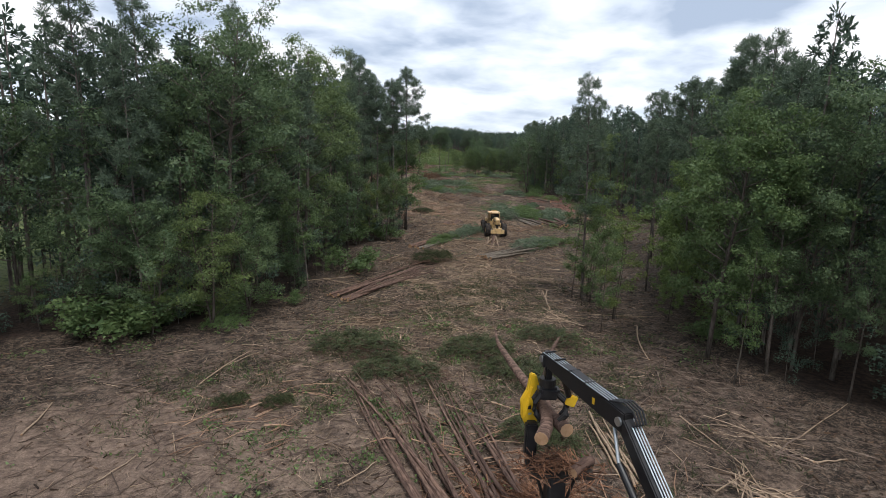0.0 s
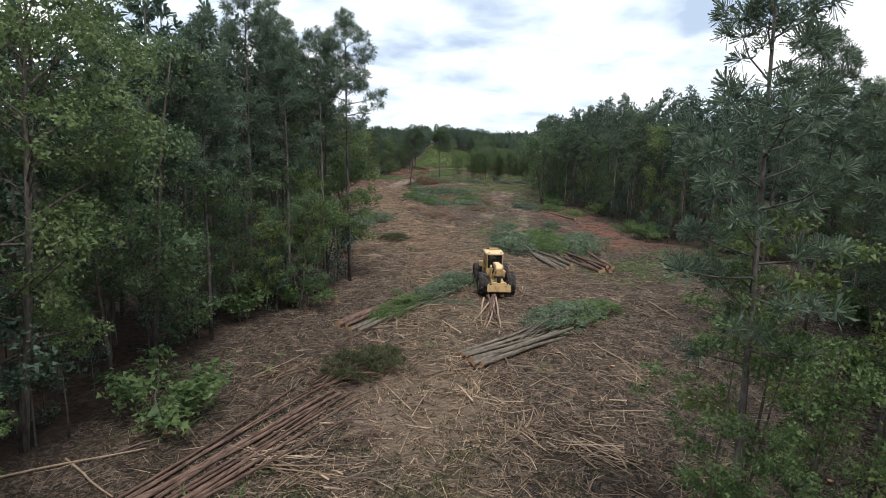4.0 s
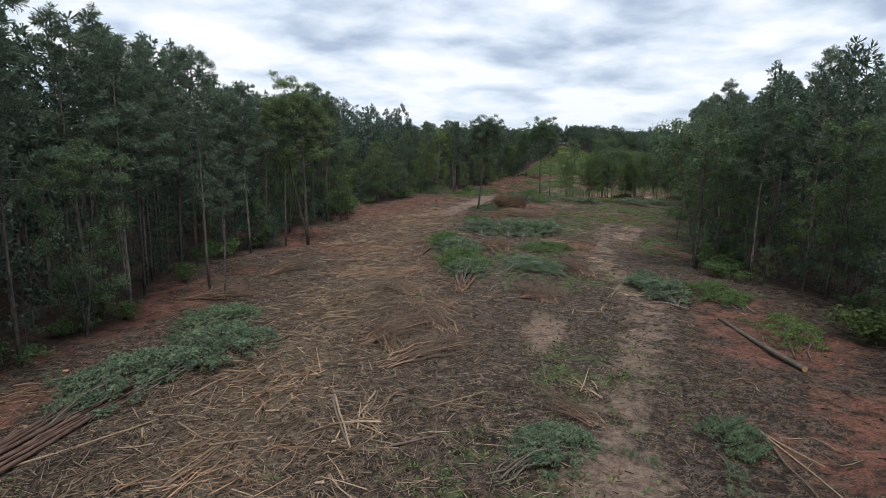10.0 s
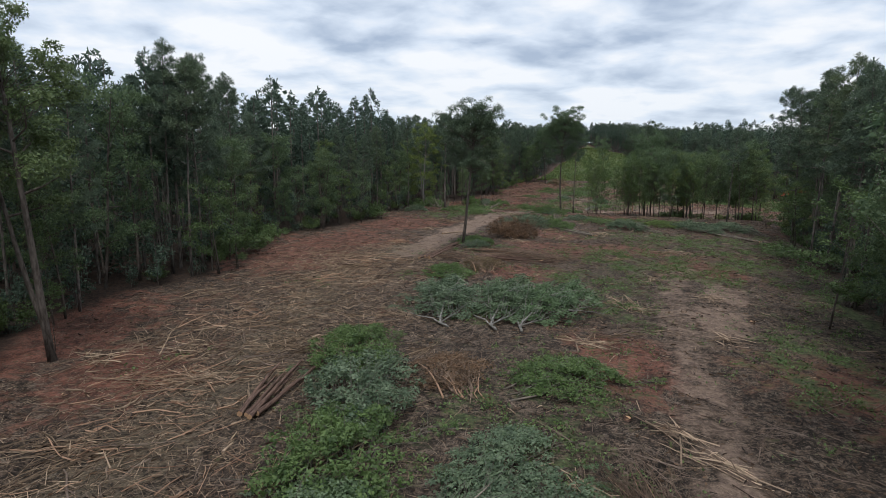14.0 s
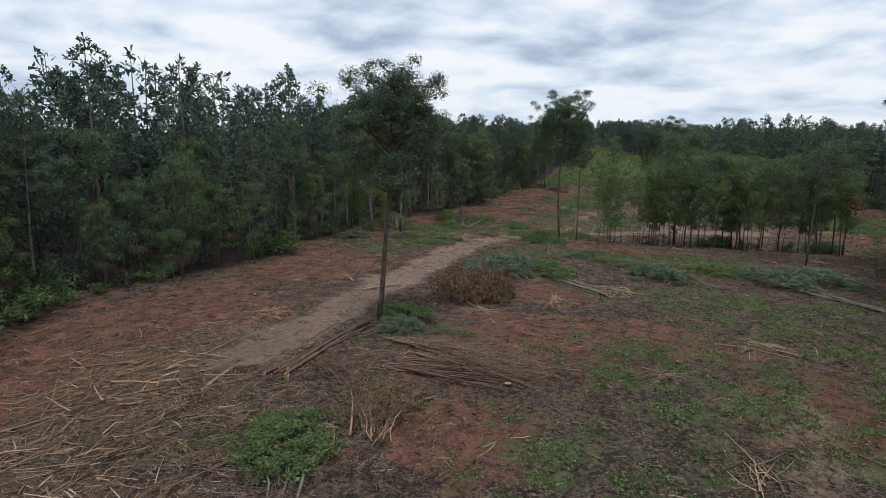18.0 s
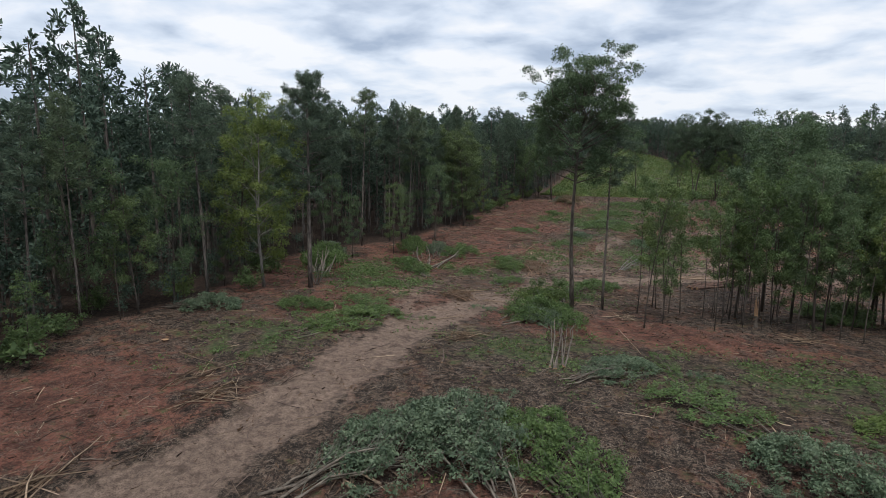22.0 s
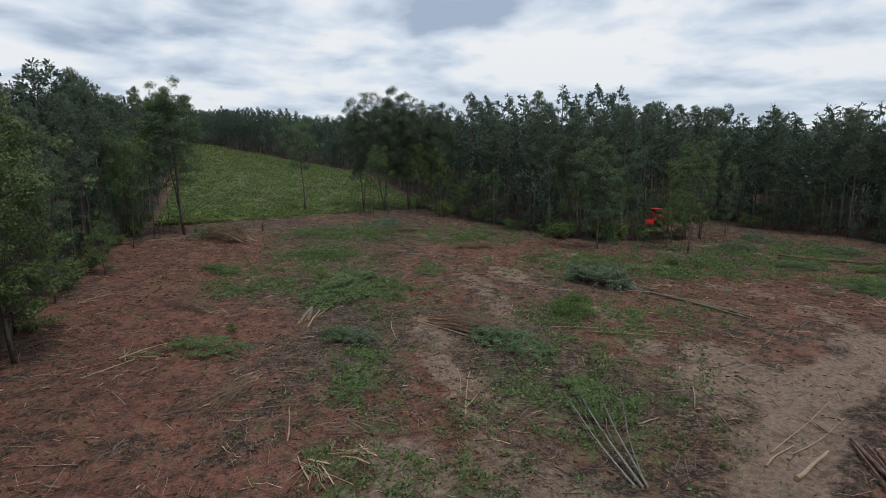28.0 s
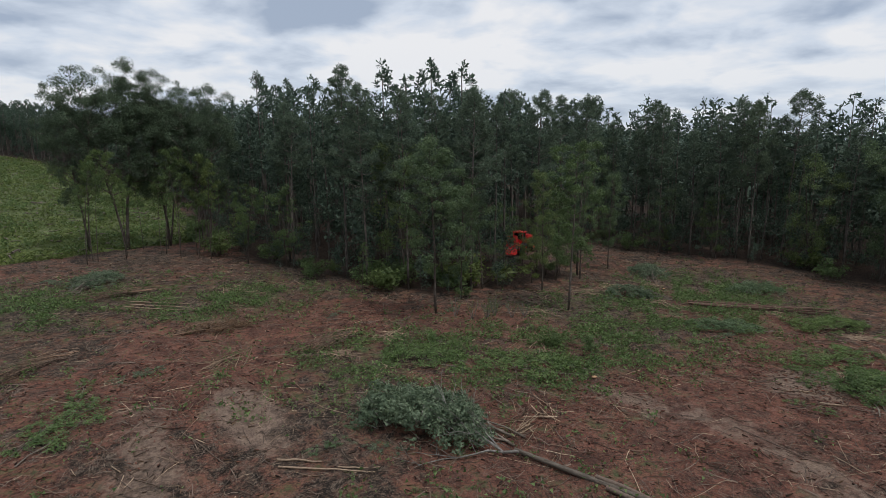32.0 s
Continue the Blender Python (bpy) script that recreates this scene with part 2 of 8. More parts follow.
BLACK_PAINT = paint_material("black_machine_paint", (0.012, 0.012, 0.014), (0.07, 0.06, 0.05), amount=0.3, rough=0.4)
DARK_STEEL = paint_material("dark_greasy_steel", (0.035, 0.033, 0.032), (0.12, 0.09, 0.06), amount=0.5, rough=0.5, metal=0.6)
STEEL = paint_material("bright_steel", (0.55, 0.57, 0.58), (0.2, 0.18, 0.16), amount=0.2, rough=0.3, metal=0.9)
HOSE_GREY = paint_material("pale_hydraulic_pipe", (0.42, 0.47, 0.50), (0.1, 0.1, 0.1), amount=0.3, rough=0.35, metal=0.5)
RUBBER = paint_material("dusty_tyre_rubber", (0.022, 0.021, 0.021), (0.15, 0.105, 0.08), amount=0.8, rough=0.85)
RED_PAINT = paint_material("red_machine_paint", (0.62, 0.03, 0.03), (0.2, 0.08, 0.05), amount=0.3)
DARK_GLASS, _, _b = material("dark_cab_glass", 0.08)
_b.inputs["Base Color"].default_value = (0.015, 0.017, 0.018, 1)
_b.inputs["Specular IOR Level"].default_value = 0.6

# ---- the lie of the land ----
LAND_Y = np.array((-60, 20, 50, 85, 140, 200, 218, 232, 246, 258, 280, 300, 327, 345, 420, 560, 660, 800, 3000.0))
LAND_Z = np.array((-.8, -.4, -.3, .65, 1.0, 1.25, 1.6, 1.2, -.4, -.7, 0, .6, 1.7, 2.6, 6.6, 14.5, 18.5, 22, 23.0))


def land(x, y):
    """Height of the ground, without its small bumps."""
    x, y = np.asarray(x, float), np.asarray(y, float)
    i = np.clip(np.searchsorted(LAND_Y, y) - 1, 0, len(LAND_Y) - 2)
    u = np.clip((y - LAND_Y[i]) / (LAND_Y[i + 1] - LAND_Y[i]), 0, 1)
    u = u * u * (3 - 2 * u)
    z = LAND_Z[i] + (LAND_Z[i + 1] - LAND_Z[i]) * u
    return z - np.clip((x - 10) / 50, 0, 1) * 1.6 * np.clip((y - 265) / 15, 0, 1)


def bumps(x, y):
    x, y = np.asarray(x, float), np.asarray(y, float)
    return (0.07 * np.sin(0.9 * x + 1.7 * np.sin(0.31 * y)) * np.sin(0.8 * y + 1.3 * np.sin(0.43 * x))
            + 0.05 * np.sin(2.3 * x + 0.7 * y) * np.sin(1.9 * y - 0.8 * x + 2 * np.sin(0.5 * x))
            + 0.03 * np.sin(4.1 * x - 2.2 * y) * np.sin(3.7 * y + 1.5 * x))


def seg_dist(x, y, line):
    """Distance from points to a polyline, and how far along it they lie (0 to 1)."""
    best = np.full(np.shape(x), 1e9)
    where = np.zeros(np.shape(x))
    n = len(line) - 1
    for k in range(n):
        (ax, ay), (bx, by) = line[k], line[k + 1]
        dx, dy = bx - ax, by - ay
        s = np.clip(((x - ax) * dx + (y - ay) * dy) / (dx * dx + dy * dy), 0, 1)
        d = np.hypot(x - ax - s * dx, y - ay - s * dy)
        near = d < best
        best, where = np.where(near, d, best), np.where(near, (k + s) / n, where)
    return best, where


def inside(x, y, poly):
    c = np.zeros(np.shape(x), bool)
    j = len(poly) - 1
    for i in range(len(poly)):
        (xi, yi), (xj, yj) = poly[i], poly[j]
        if yi != yj:
            c ^= ((yi > y) != (yj > y)) & (x < (xj - xi) * (y - yi) / (yj - yi) + xi)
        j = i
    return c


WEST = [(-34, -40), (-32, 22), (-24, 32), (-14, 35.5), (-11, 48), (-9, 64), (-4.6, 76.5), (-11, 84), (-14.5, 102), (-16, 118), (-22, 128),
        (-25, 137), (-19.8, 145), (-25.5, 152), (-27.5, 160), (-24.2, 167), (-31, 177), (-34, 189), (-28.5, 203), (-30.5, 212), (-29, 221), (-30, 232), (-34.5, 241), (-38, 250), (-36.5, 259), (-28.5, 267), (-27, 288), (-26, 303), (-25, 314), (-22, 326), (-21, 337)]
FIELD_W = [(-20.5, 350), (-20.5, 520), (-23, 640)]
FIELD_E = [(0, 512), (11, 490), (15, 475), (26, 447), (31, 420), (29, 385), (27, 352)]
EAST = [(24.5, 325), (34.5, 305), (45, 303.5), (53, 303), (60, 317), (72, 315), (76, 300), (77, 282), (77, 262), (62, 249), (42, 240), (31, 226), (30, 213),
        (24, 168), (21.5, 147), (29, 138), (28, 119), (28, 100), (35, 92), (38, 85), (33.5, 79), (32, 72), (27, 62), (24.5, 55), (22.5, 47), (19.5, 39), (16.5, 34), (18, 28), (22, 23), (26, 8), (32, -40)]
CLEARING = WEST + FIELD_W + FIELD_E + EAST
FIELD = [(-21, 333)] + FIELD_W + FIELD_E + [(24, 340), (8, 336)]
ROAD = [(-14, 183), (-13.6, 192), (-13.6, 202), (-12.4, 212), (-12, 222), (-9.4, 233), (-6.5, 245), (-1, 251), (6, 256), (15, 261), (28, 264)]
SKID = [(1.5, 18), (3, 60), (4, 80), (2, 92), (-1.2, 106), (-5, 124), (-10.2, 150), (-16, 172), (-16, 190)]
SPURS = [[(-20, 14), (-10, 20), (-5, 26), (-3, 36)], [(-6, 244), (-4.5, 256), (-2, 268), (0, 280)], [(13, 112), (16, 130), (13, 146), (12.5, 172), (15, 186)], [(-13, 222), (-15, 232), (-17, 244)],
         [(-6, 246), (-9.5, 252), (-9, 262)], [(13, 266), (9.5, 262)], [(10, 295), (8, 283), (4, 272)], [(28, 264), (34, 276), (32, 284)]]


def grid_lines(lo, hi, step, out_lo, out_hi):
    g = np.arange(lo, hi + step / 2, step)
    far = np.array([6, 14, 26, 42, 64, 95, 140, 210, 320, 480, 720, 1100, 1700, 2600.0])
    return np.concatenate([(lo - far[::-1])[lo - far[::-1] > out_lo], g, (hi + far)[hi + far < out_hi]])


gx, gy = grid_lines(-40, 80, 0.75, -2700, 2700), grid_lines(6, 342, 0.75, -1500, 342)
gy = np.concatenate([gy, np.arange(344, 660, 2.5), (680, 720, 790, 900, 1100, 1500, 2100, 2900)])
GX, GY = np.meshgrid(gx, gy)
edge_d, _ = seg_dist(GX, GY, CLEARING + CLEARING[:1])
in_clear = inside(GX, GY, CLEARING)
road_d, _ = seg_dist(GX, GY, ROAD)
skid_d, _ = seg_dist(GX, GY, SKID)
spur_d = np.min([seg_dist(GX, GY, s)[0] for s in SPURS], axis=0)
in_field = inside(GX, GY, FIELD)
near_zone = (GX > -60) & (GX < 95) & (GY > -5) & (GY < 352)
GZ = land(GX, GY) + np.where(near_zone, bumps(GX, GY), 0)
# wheel ruts in the haul road
for off in (-1.1, 1.1):
    GZ -= np.where(near_zone, 0.10 * np.exp(-((road_d - abs(off)) / 0.35) ** 2), 0)


def mesh_of(name, verts, faces, mats, face_mats=None, smooth=False):
    """A mesh from arrays: faces is a list of arrays of one width each."""
    me = bpy.data.meshes.new(name)
    verts = np.asarray(verts, np.float32)
    faces = [np.asarray(f, np.int32) for f in faces if len(f)]
    me.vertices.add(len(verts))
    me.vertices.foreach_set("co", verts.ravel())
    loops = np.concatenate([f.ravel() for f in faces])
    sizes = np.concatenate([np.full(len(f), f.shape[1], np.int32) for f in faces])
    me.loops.add(len(loops))
    me.loops.foreach_set("vertex_index", loops)
    me.polygons.add(len(sizes))
    me.polygons.foreach_set("loop_start", np.concatenate([[0], np.cumsum(sizes)[:-1]]).astype(np.int32))
    if face_mats is not None:
        me.polygons.foreach_set("material_index", np.asarray(face_mats, np.int32))
    me.polygons.foreach_set("use_smooth", np.full(len(sizes), smooth))
    for m in mats:
        me.materials.append(m)
    me.update(calc_edges=True)
    return me


ny, nx = GX.shape
idx = np.arange(ny * nx).reshape(ny, nx)
quads = np.stack([idx[:-1, :-1], idx[:-1, 1:], idx[1:, 1:], idx[1:, :-1]], -1).reshape(-1, 4)

GROUND_MAT, nt, bsdf = material("cut_over_red_clay_ground", 0.95)


def attr(name):
    a = nt.nodes.new("ShaderNodeAttribute")
    a.attribute_name = name
    return a.outputs["Fac"]


n_big, n_mid, n_fine, n_grit = noise_tex(nt, 0.11, 4), noise_tex(nt, 0.7, 6, 0.7), noise_tex(nt, 3.2, 8, 0.75), noise_tex(nt, 16, 6, 0.75)
clay = mixed(nt, stepped(nt, n_mid, 0.35, 0.65), (0.102, 0.041, 0.029), (0.272, 0.113, 0.077))
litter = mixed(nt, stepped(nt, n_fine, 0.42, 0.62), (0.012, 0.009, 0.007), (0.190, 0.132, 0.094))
litter = mixed(nt, fmath(nt, "MULTIPLY", stepped(nt, n_grit, 0.5, 0.68), 0.55), litter, (0.23, 0.185, 0.14))
soil_mix = stepped(nt, fmath(nt, "ADD", attr("clay"), fmath(nt, "MULTIPLY", fmath(nt, "SUBTRACT", n_mid, 0.5), 1.5)), 0.38, 0.70)
clay = mixed(nt, fmath(nt, "MULTIPLY", stepped(nt, n_grit, 0.52, 0.66), 0.35), clay, (0.28, 0.19, 0.15))
c = mixed(nt, soil_mix, litter, clay)
bare = fmath(nt, "SUBTRACT", 1.0, fmath(nt, "MULTIPLY", soil_mix, 0.42))
# fallen twigs and splinters too fine to model: thin broken streaks, pale and dark
def streaks(scale, turn, thin, level, cover_scale, cover=0.46):
    """Short dashes in one direction, in patches."""
    tc = nt.nodes.new("ShaderNodeTexCoord")
    mp = nt.nodes.new("ShaderNodeMapping")
    mp.inputs["Rotation"].default_value = (0, 0, turn)
    nt.links.new(tc.outputs["Object"], mp.inputs[0])
    m2 = nt.nodes.new("ShaderNodeMapping")
    m2.inputs["Scale"].default_value = (1, thin, 1)
    nt.links.new(mp.outputs[0], m2.inputs[0])
    dash = node(nt, "ShaderNodeTexNoise", Scale=scale, Detail=1.0, Roughness=0.5, Distortion=0.25)
    nt.links.new(m2.outputs[0], dash.inputs["Vector"])
    return fmath(nt, "MULTIPLY", stepped(nt, dash.outputs[0], level, level + 0.05), stepped(nt, noise_tex(nt, cover_scale, 3), cover, cover + 0.12))


# near-black specks and streaks: dark debris, plus the shade in its gaps as colour
gap_shade = noise_tex(nt, 7.5, 9, 0.8)
c = mixed(nt, fmath(nt, "MULTIPLY", stepped(nt, gap_shade, 0.52, 0.43), fmath(nt, "MULTIPLY", bare, 0.85)), c, (0.012, 0.008, 0.006))
c = mixed(nt, fmath(nt, "MULTIPLY", stepped(nt, noise_tex(nt, 13, 5, 0.7), 0.56, 0.64), fmath(nt, "MULTIPLY", bare, 0.7)), c, (0.30, 0.215, 0.155))
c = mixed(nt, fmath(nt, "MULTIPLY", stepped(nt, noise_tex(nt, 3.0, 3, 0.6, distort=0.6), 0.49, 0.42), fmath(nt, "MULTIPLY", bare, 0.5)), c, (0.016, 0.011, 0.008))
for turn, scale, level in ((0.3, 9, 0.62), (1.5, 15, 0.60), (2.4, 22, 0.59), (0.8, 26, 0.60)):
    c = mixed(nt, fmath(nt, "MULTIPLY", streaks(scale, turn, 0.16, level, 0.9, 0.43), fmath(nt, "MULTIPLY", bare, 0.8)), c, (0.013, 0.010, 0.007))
for turn, scale, level in ((0.9, 14, 0.65), (2.0, 20, 0.64), (2.9, 26, 0.63), (0.1, 11, 0.67), (1.4, 30, 0.63)):
    c = mixed(nt, fmath(nt, "MULTIPLY", streaks(scale, turn, 0.12, level, 1.1, 0.45), fmath(nt, "MULTIPLY", bare, 0.65)), c, (0.255, 0.2, 0.155))
weeds = mixed(nt, stepped(nt, n_fine, 0.35, 0.65), (0.034, 0.046, 0.020), (0.115, 0.135, 0.058))
weed_mix = stepped(nt, fmath(nt, "ADD", attr("weeds"), fmath(nt, "MULTIPLY", fmath(nt, "SUBTRACT", n_mid, 0.5), 2.2)), 0.45, 0.8)
c = mixed(nt, weed_mix, c, weeds)
sand = mixed(nt, stepped(nt, n_fine, 0.3, 0.7), (0.145, 0.100, 0.076), (0.355, 0.256, 0.194))
sand = mixed(nt, fmath(nt, "MULTIPLY", stepped(nt, noise_tex(nt, 1.1, 5, 0.65), 0.53, 0.66), 0.6), sand, (0.075, 0.052, 0.042))
sand = mixed(nt, fmath(nt, "MULTIPLY", stepped(nt, n_grit, 0.52, 0.42), 0.5), sand, (0.06, 0.04, 0.03))
sand_mix = stepped(nt, fmath(nt, "ADD", attr("track"), fmath(nt, "MULTIPLY", fmath(nt, "SUBTRACT", n_mid, 0.5), 1.4)), 0.38, 0.72)
c = mixed(nt, fmath(nt, "MULTIPLY", sand_mix, 0.95), c, sand)
straw_c = mixed(nt, stepped(nt, n_grit, 0.35, 0.65), (0.075, 0.060, 0.040), (0.24, 0.19, 0.125))
straw_mix = stepped(nt, fmath(nt, "ADD", attr("straw"), fmath(nt, "MULTIPLY", fmath(nt, "SUBTRACT", n_fine, 0.5), 1.2)), 0.4, 0.8)
c = mixed(nt, fmath(nt, "MULTIPLY", straw_mix, 0.8), c, straw_c)
# woods floor: brown litter, with the deep shade under the trees put into its colour
shaded_floor_c = mixed(nt, stepped(nt, n_fine, 0.35, 0.65), (0.018, 0.013, 0.010), (0.070, 0.044, 0.031))
c = mixed(nt, stepped(nt, attr("woods"), 0.3, 0.8), c, shaded_floor_c)
field_c = mixed(nt, stepped(nt, noise_tex(nt, 1.6, 6, 0.75), 0.38, 0.62), (0.030, 0.050, 0.016), (0.150, 0.180, 0.066))
field_c = mixed(nt, fmath(nt, "MULTIPLY", stepped(nt, noise_tex(nt, 0.16, 5, 0.65), 0.50, 0.62), 0.6), field_c, (0.085, 0.088, 0.048))
field_c = mixed(nt, fmath(nt, "MULTIPLY", stepped(nt, noise_tex(nt, 0.9, 3), 0.64, 0.69), 0.6), field_c, (0.27, 0.25, 0.19))
field_c = mixed(nt, fmath(nt, "MULTIPLY", attr("verge"), 0.75), field_c, mixed(nt, stepped(nt, n_fine, 0.35, 0.65), (0.075, 0.115, 0.022), (0.205, 0.245, 0.060)))
c = mixed(nt, stepped(nt, attr("field"), 0.3, 0.7), c, field_c)
c = mixed(nt, fmath(nt, "MULTIPLY", stepped(nt, n_big, 0.45, 0.7), 0.35), c, mixed(nt, 0.5, c, (0.07, 0.05, 0.04)))
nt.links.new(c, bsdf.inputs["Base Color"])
bumped(nt, bsdf, fmath(nt, "ADD", n_fine, fmath(nt, "MULTIPLY", n_grit, 0.5)), 1.0, 0.13)

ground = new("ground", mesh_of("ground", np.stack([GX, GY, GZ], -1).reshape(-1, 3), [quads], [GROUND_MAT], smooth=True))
tagged(ground, "red clay forest ground littered with slash", "ground", kind="structure")


def bell(x, y, cx, cy, rx, ry=None):
    return np.exp(-(((x - cx) / rx) ** 2 + ((y - cy) / (ry or rx)) ** 2))


RED_SPOTS = [(16, 304, 6, 5), (31.7, 298.7, 5, 4), (33.6, 282, 7, 5), (45, 279.6, 7, 5), (10, 297, 5, 5), (25.5, 304, 6, 4), (54.5, 287, 5, 5), (22, 278, 5, 4), (-19, 118, 5, 14), (-24, 150, 6, 10), (-16, 148, 4, 5), (-25, 182, 6, 14), (-20, 177, 5, 5), (-22.5, 207, 5, 7), (24, 112, 5, 8), (23, 128, 5, 8), (-1.5, 204, 4, 2.5), (2, 202, 3, 2), (5, 193, 9, 4), (-12.5, 108, 3, 5),
             (-18, 285, 6, 16), (-15, 308, 8, 12), (2.4, 290, 3.5, 5), (-2.4, 271, 1.6, 4), (14.2, 297.5, 4, 4), (14.6, 273, 4, 3), (-12, 285, 3, 4), (2, 288.7, 4, 4), (26, 300, 5, 4), (-22, 260, 8, 10), (2, 228, 8, 3), (-30, 240, 6, 10), (-18, 228, 5, 6), (20.4, 158, 4, 5), (9, 158, 3, 5), (0, 178, 4, 3),
             (22, 100, 6, 8), (-6, 75, 3, 6), (30, 282, 9, 8), (44, 273, 8, 8), (-8, 266, 5, 5), (16, 186, 4, 5)]
SAND_SPOTS = [(15.4, 277, 2.2, 2.2), (12.3, 270.3, 2.2, 1.8), (15.5, 268, 3, 2.2), (27.7, 265, 4, 3), (-8, 257, 3, 4), (13.5, 264.5, 5, 4), (13, 145.8, 1.8, 2.2), (15.5, 168, 2.5, 5), (17, 176, 2, 5), (-2.5, 258, 3, 4), (-7.4, 264, 2.5, 3), (14, 292, 2, 5), (13, 108, 2.5, 4), (14.6, 278, 2, 2), (43, 277, 4, 3), (-2, 272, 1.2, 4), (9, 124, 1.5, 5), (2, 56, 4, 6), (-10, 22, 8, 6)]
WEED_SPOTS = [(12, 186, 9, 7), (4, 178, 5, 4), (18, 198, 8, 6), (26, 204, 6, 6), (-2, 222, 8, 4), (12, 222, 10, 4), (9, 140, 5, 6), (4, 145, 4, 7), (10, 104, 5, 6), (16, 98, 5, 6), (20, 84, 5, 5), (-20, 236, 4, 6), (-4, 240, 4, 4), (4, 266, 6, 6), (14, 276, 8, 5), (20, 312, 8, 5), (60, 292, 8, 8), (8, 190, 6, 5), (9, 170, 3, 9), (14, 205, 12, 4), (6, 152, 4, 6), (12, 118, 4, 5), (-8, 190, 3, 3), (-20, 218, 4, 5), (-16, 250, 4, 3), (-8, 262, 4, 7), (0, 290, 4, 6), (-3, 305, 7, 6), (6, 318, 12, 6), (34, 288, 10, 5),
              (25, 295, 10, 5), (-26, 245, 4, 8), (-4, 22, 8, 6), (2, 34, 10, 5), (24, 84, 6, 6), (30, 92, 6, 6), (-12, 92, 4, 6), (20, 160, 4, 10), (26, 175, 4, 14), (0, 166, 4, 4), (20, 190, 5, 5), (16, 180, 4, 4), (-6, 275, 3, 3), (48, 290, 12, 8), (-10, 296, 5, 5)]
GX1, GY1 = GX.ravel(), GY.ravel()
CLAY_LEVEL = np.clip(0.25 + 0.10 * np.sin(0.31 * GX1 + 1.3 * np.sin(0.17 * GY1)) * np.sin(0.27 * GY1 + np.sin(0.23 * GX1)) + 0.05 * np.clip((GY1 - 90) / 60, 0, 1) + 0.10 * np.clip((GY1 - 165) / 25, 0, 1) + 0.08 * np.clip((GY1 - 225) / 30, 0, 1) + (0.56 + 0.14 * np.clip((GY1 - 200) / 60, 0, 1)) * np.max([bell(GX1, GY1, *s) for s in RED_SPOTS], axis=0) - 0.16 * bell(GX1, GY1, -8, 278, 13, 24) - 0.45 * bell(GX1, GY1, 2, 40, 22, 60), 0, 1)
def patchy(x, y):
    """Where weeds took hold: uneven patches a few metres across."""
    return np.sin(0.9 * x + 1.3 * np.sin(0.5 * y)) * np.sin(0.8 * y + 1.1 * np.sin(0.6 * x)) + 0.5 * np.sin(2.1 * x + np.sin(1.7 * y)) * np.sin(1.9 * y)


weed_v = np.clip(0.22 + 0.10 * np.clip((GY1 - 120) / 100, 0, 1) + (0.36 + 0.16 * patchy(GX1, GY1)) * np.max([bell(GX1, GY1, *s) for s in WEED_SPOTS], axis=0), 0, 1)
rd, sd, pd = road_d.ravel(), skid_d.ravel(), spur_d.ravel()
track_v = np.clip(np.maximum.reduce([(0.78 + 0.3 * np.exp(-((rd - 1.1) / 0.5) ** 2)) * np.exp(-(rd / (3.1 + 1.0 * np.sin(0.55 * GY1 + 0.8 * GX1) * np.sin(0.23 * GY1 - 0.5 * GX1))) ** 2), 0.62 * np.exp(-(pd / 2.2) ** 2), 0.6 * bell(GX1, GY1, 14, 264, 8, 6), 0.8 * bell(GX1, GY1, -13, 20, 10, 9), 0.62 * bell(GX1, GY1, 0, 24, 26, 22), 0.98 * np.max([bell(GX1, GY1, *s) for s in SAND_SPOTS], axis=0)]), 0, 1)
straw_v = np.clip(0.62 * np.exp(-(sd / 5.0) ** 2) * (GY1 < 190) * (GY1 > 28), 0, 1)
masks = {
    "clay": CLAY_LEVEL, "weeds": weed_v, "track": track_v, "straw": straw_v,
    "verge": np.clip(1.15 - (GY1 - 333) / 26 + 0.25 * np.sin(0.7 * GX1) * np.sin(0.5 * GY1), 0, 1) * in_field.ravel(),
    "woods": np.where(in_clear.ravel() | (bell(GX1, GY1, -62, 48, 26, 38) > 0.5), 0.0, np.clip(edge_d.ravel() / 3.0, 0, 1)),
    "field": np.where(in_field.ravel(), np.clip(0.4 + seg_dist(GX1, GY1, FIELD + FIELD[:1])[0] / 3, 0, 1), np.clip(1.6 * bell(GX1, GY1, -62, 48, 26, 38), 0, 1)),
}
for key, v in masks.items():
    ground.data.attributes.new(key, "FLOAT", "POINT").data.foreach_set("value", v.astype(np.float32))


def gz(x, y):
    """Height of the ground at a place, bumps and all."""
    return float(land(x, y) + bumps(x, y))


def gzs(x, y):
    return land(x, y) + bumps(x, y)

# ---- building blocks ----
rng = np.random.default_rng(7)


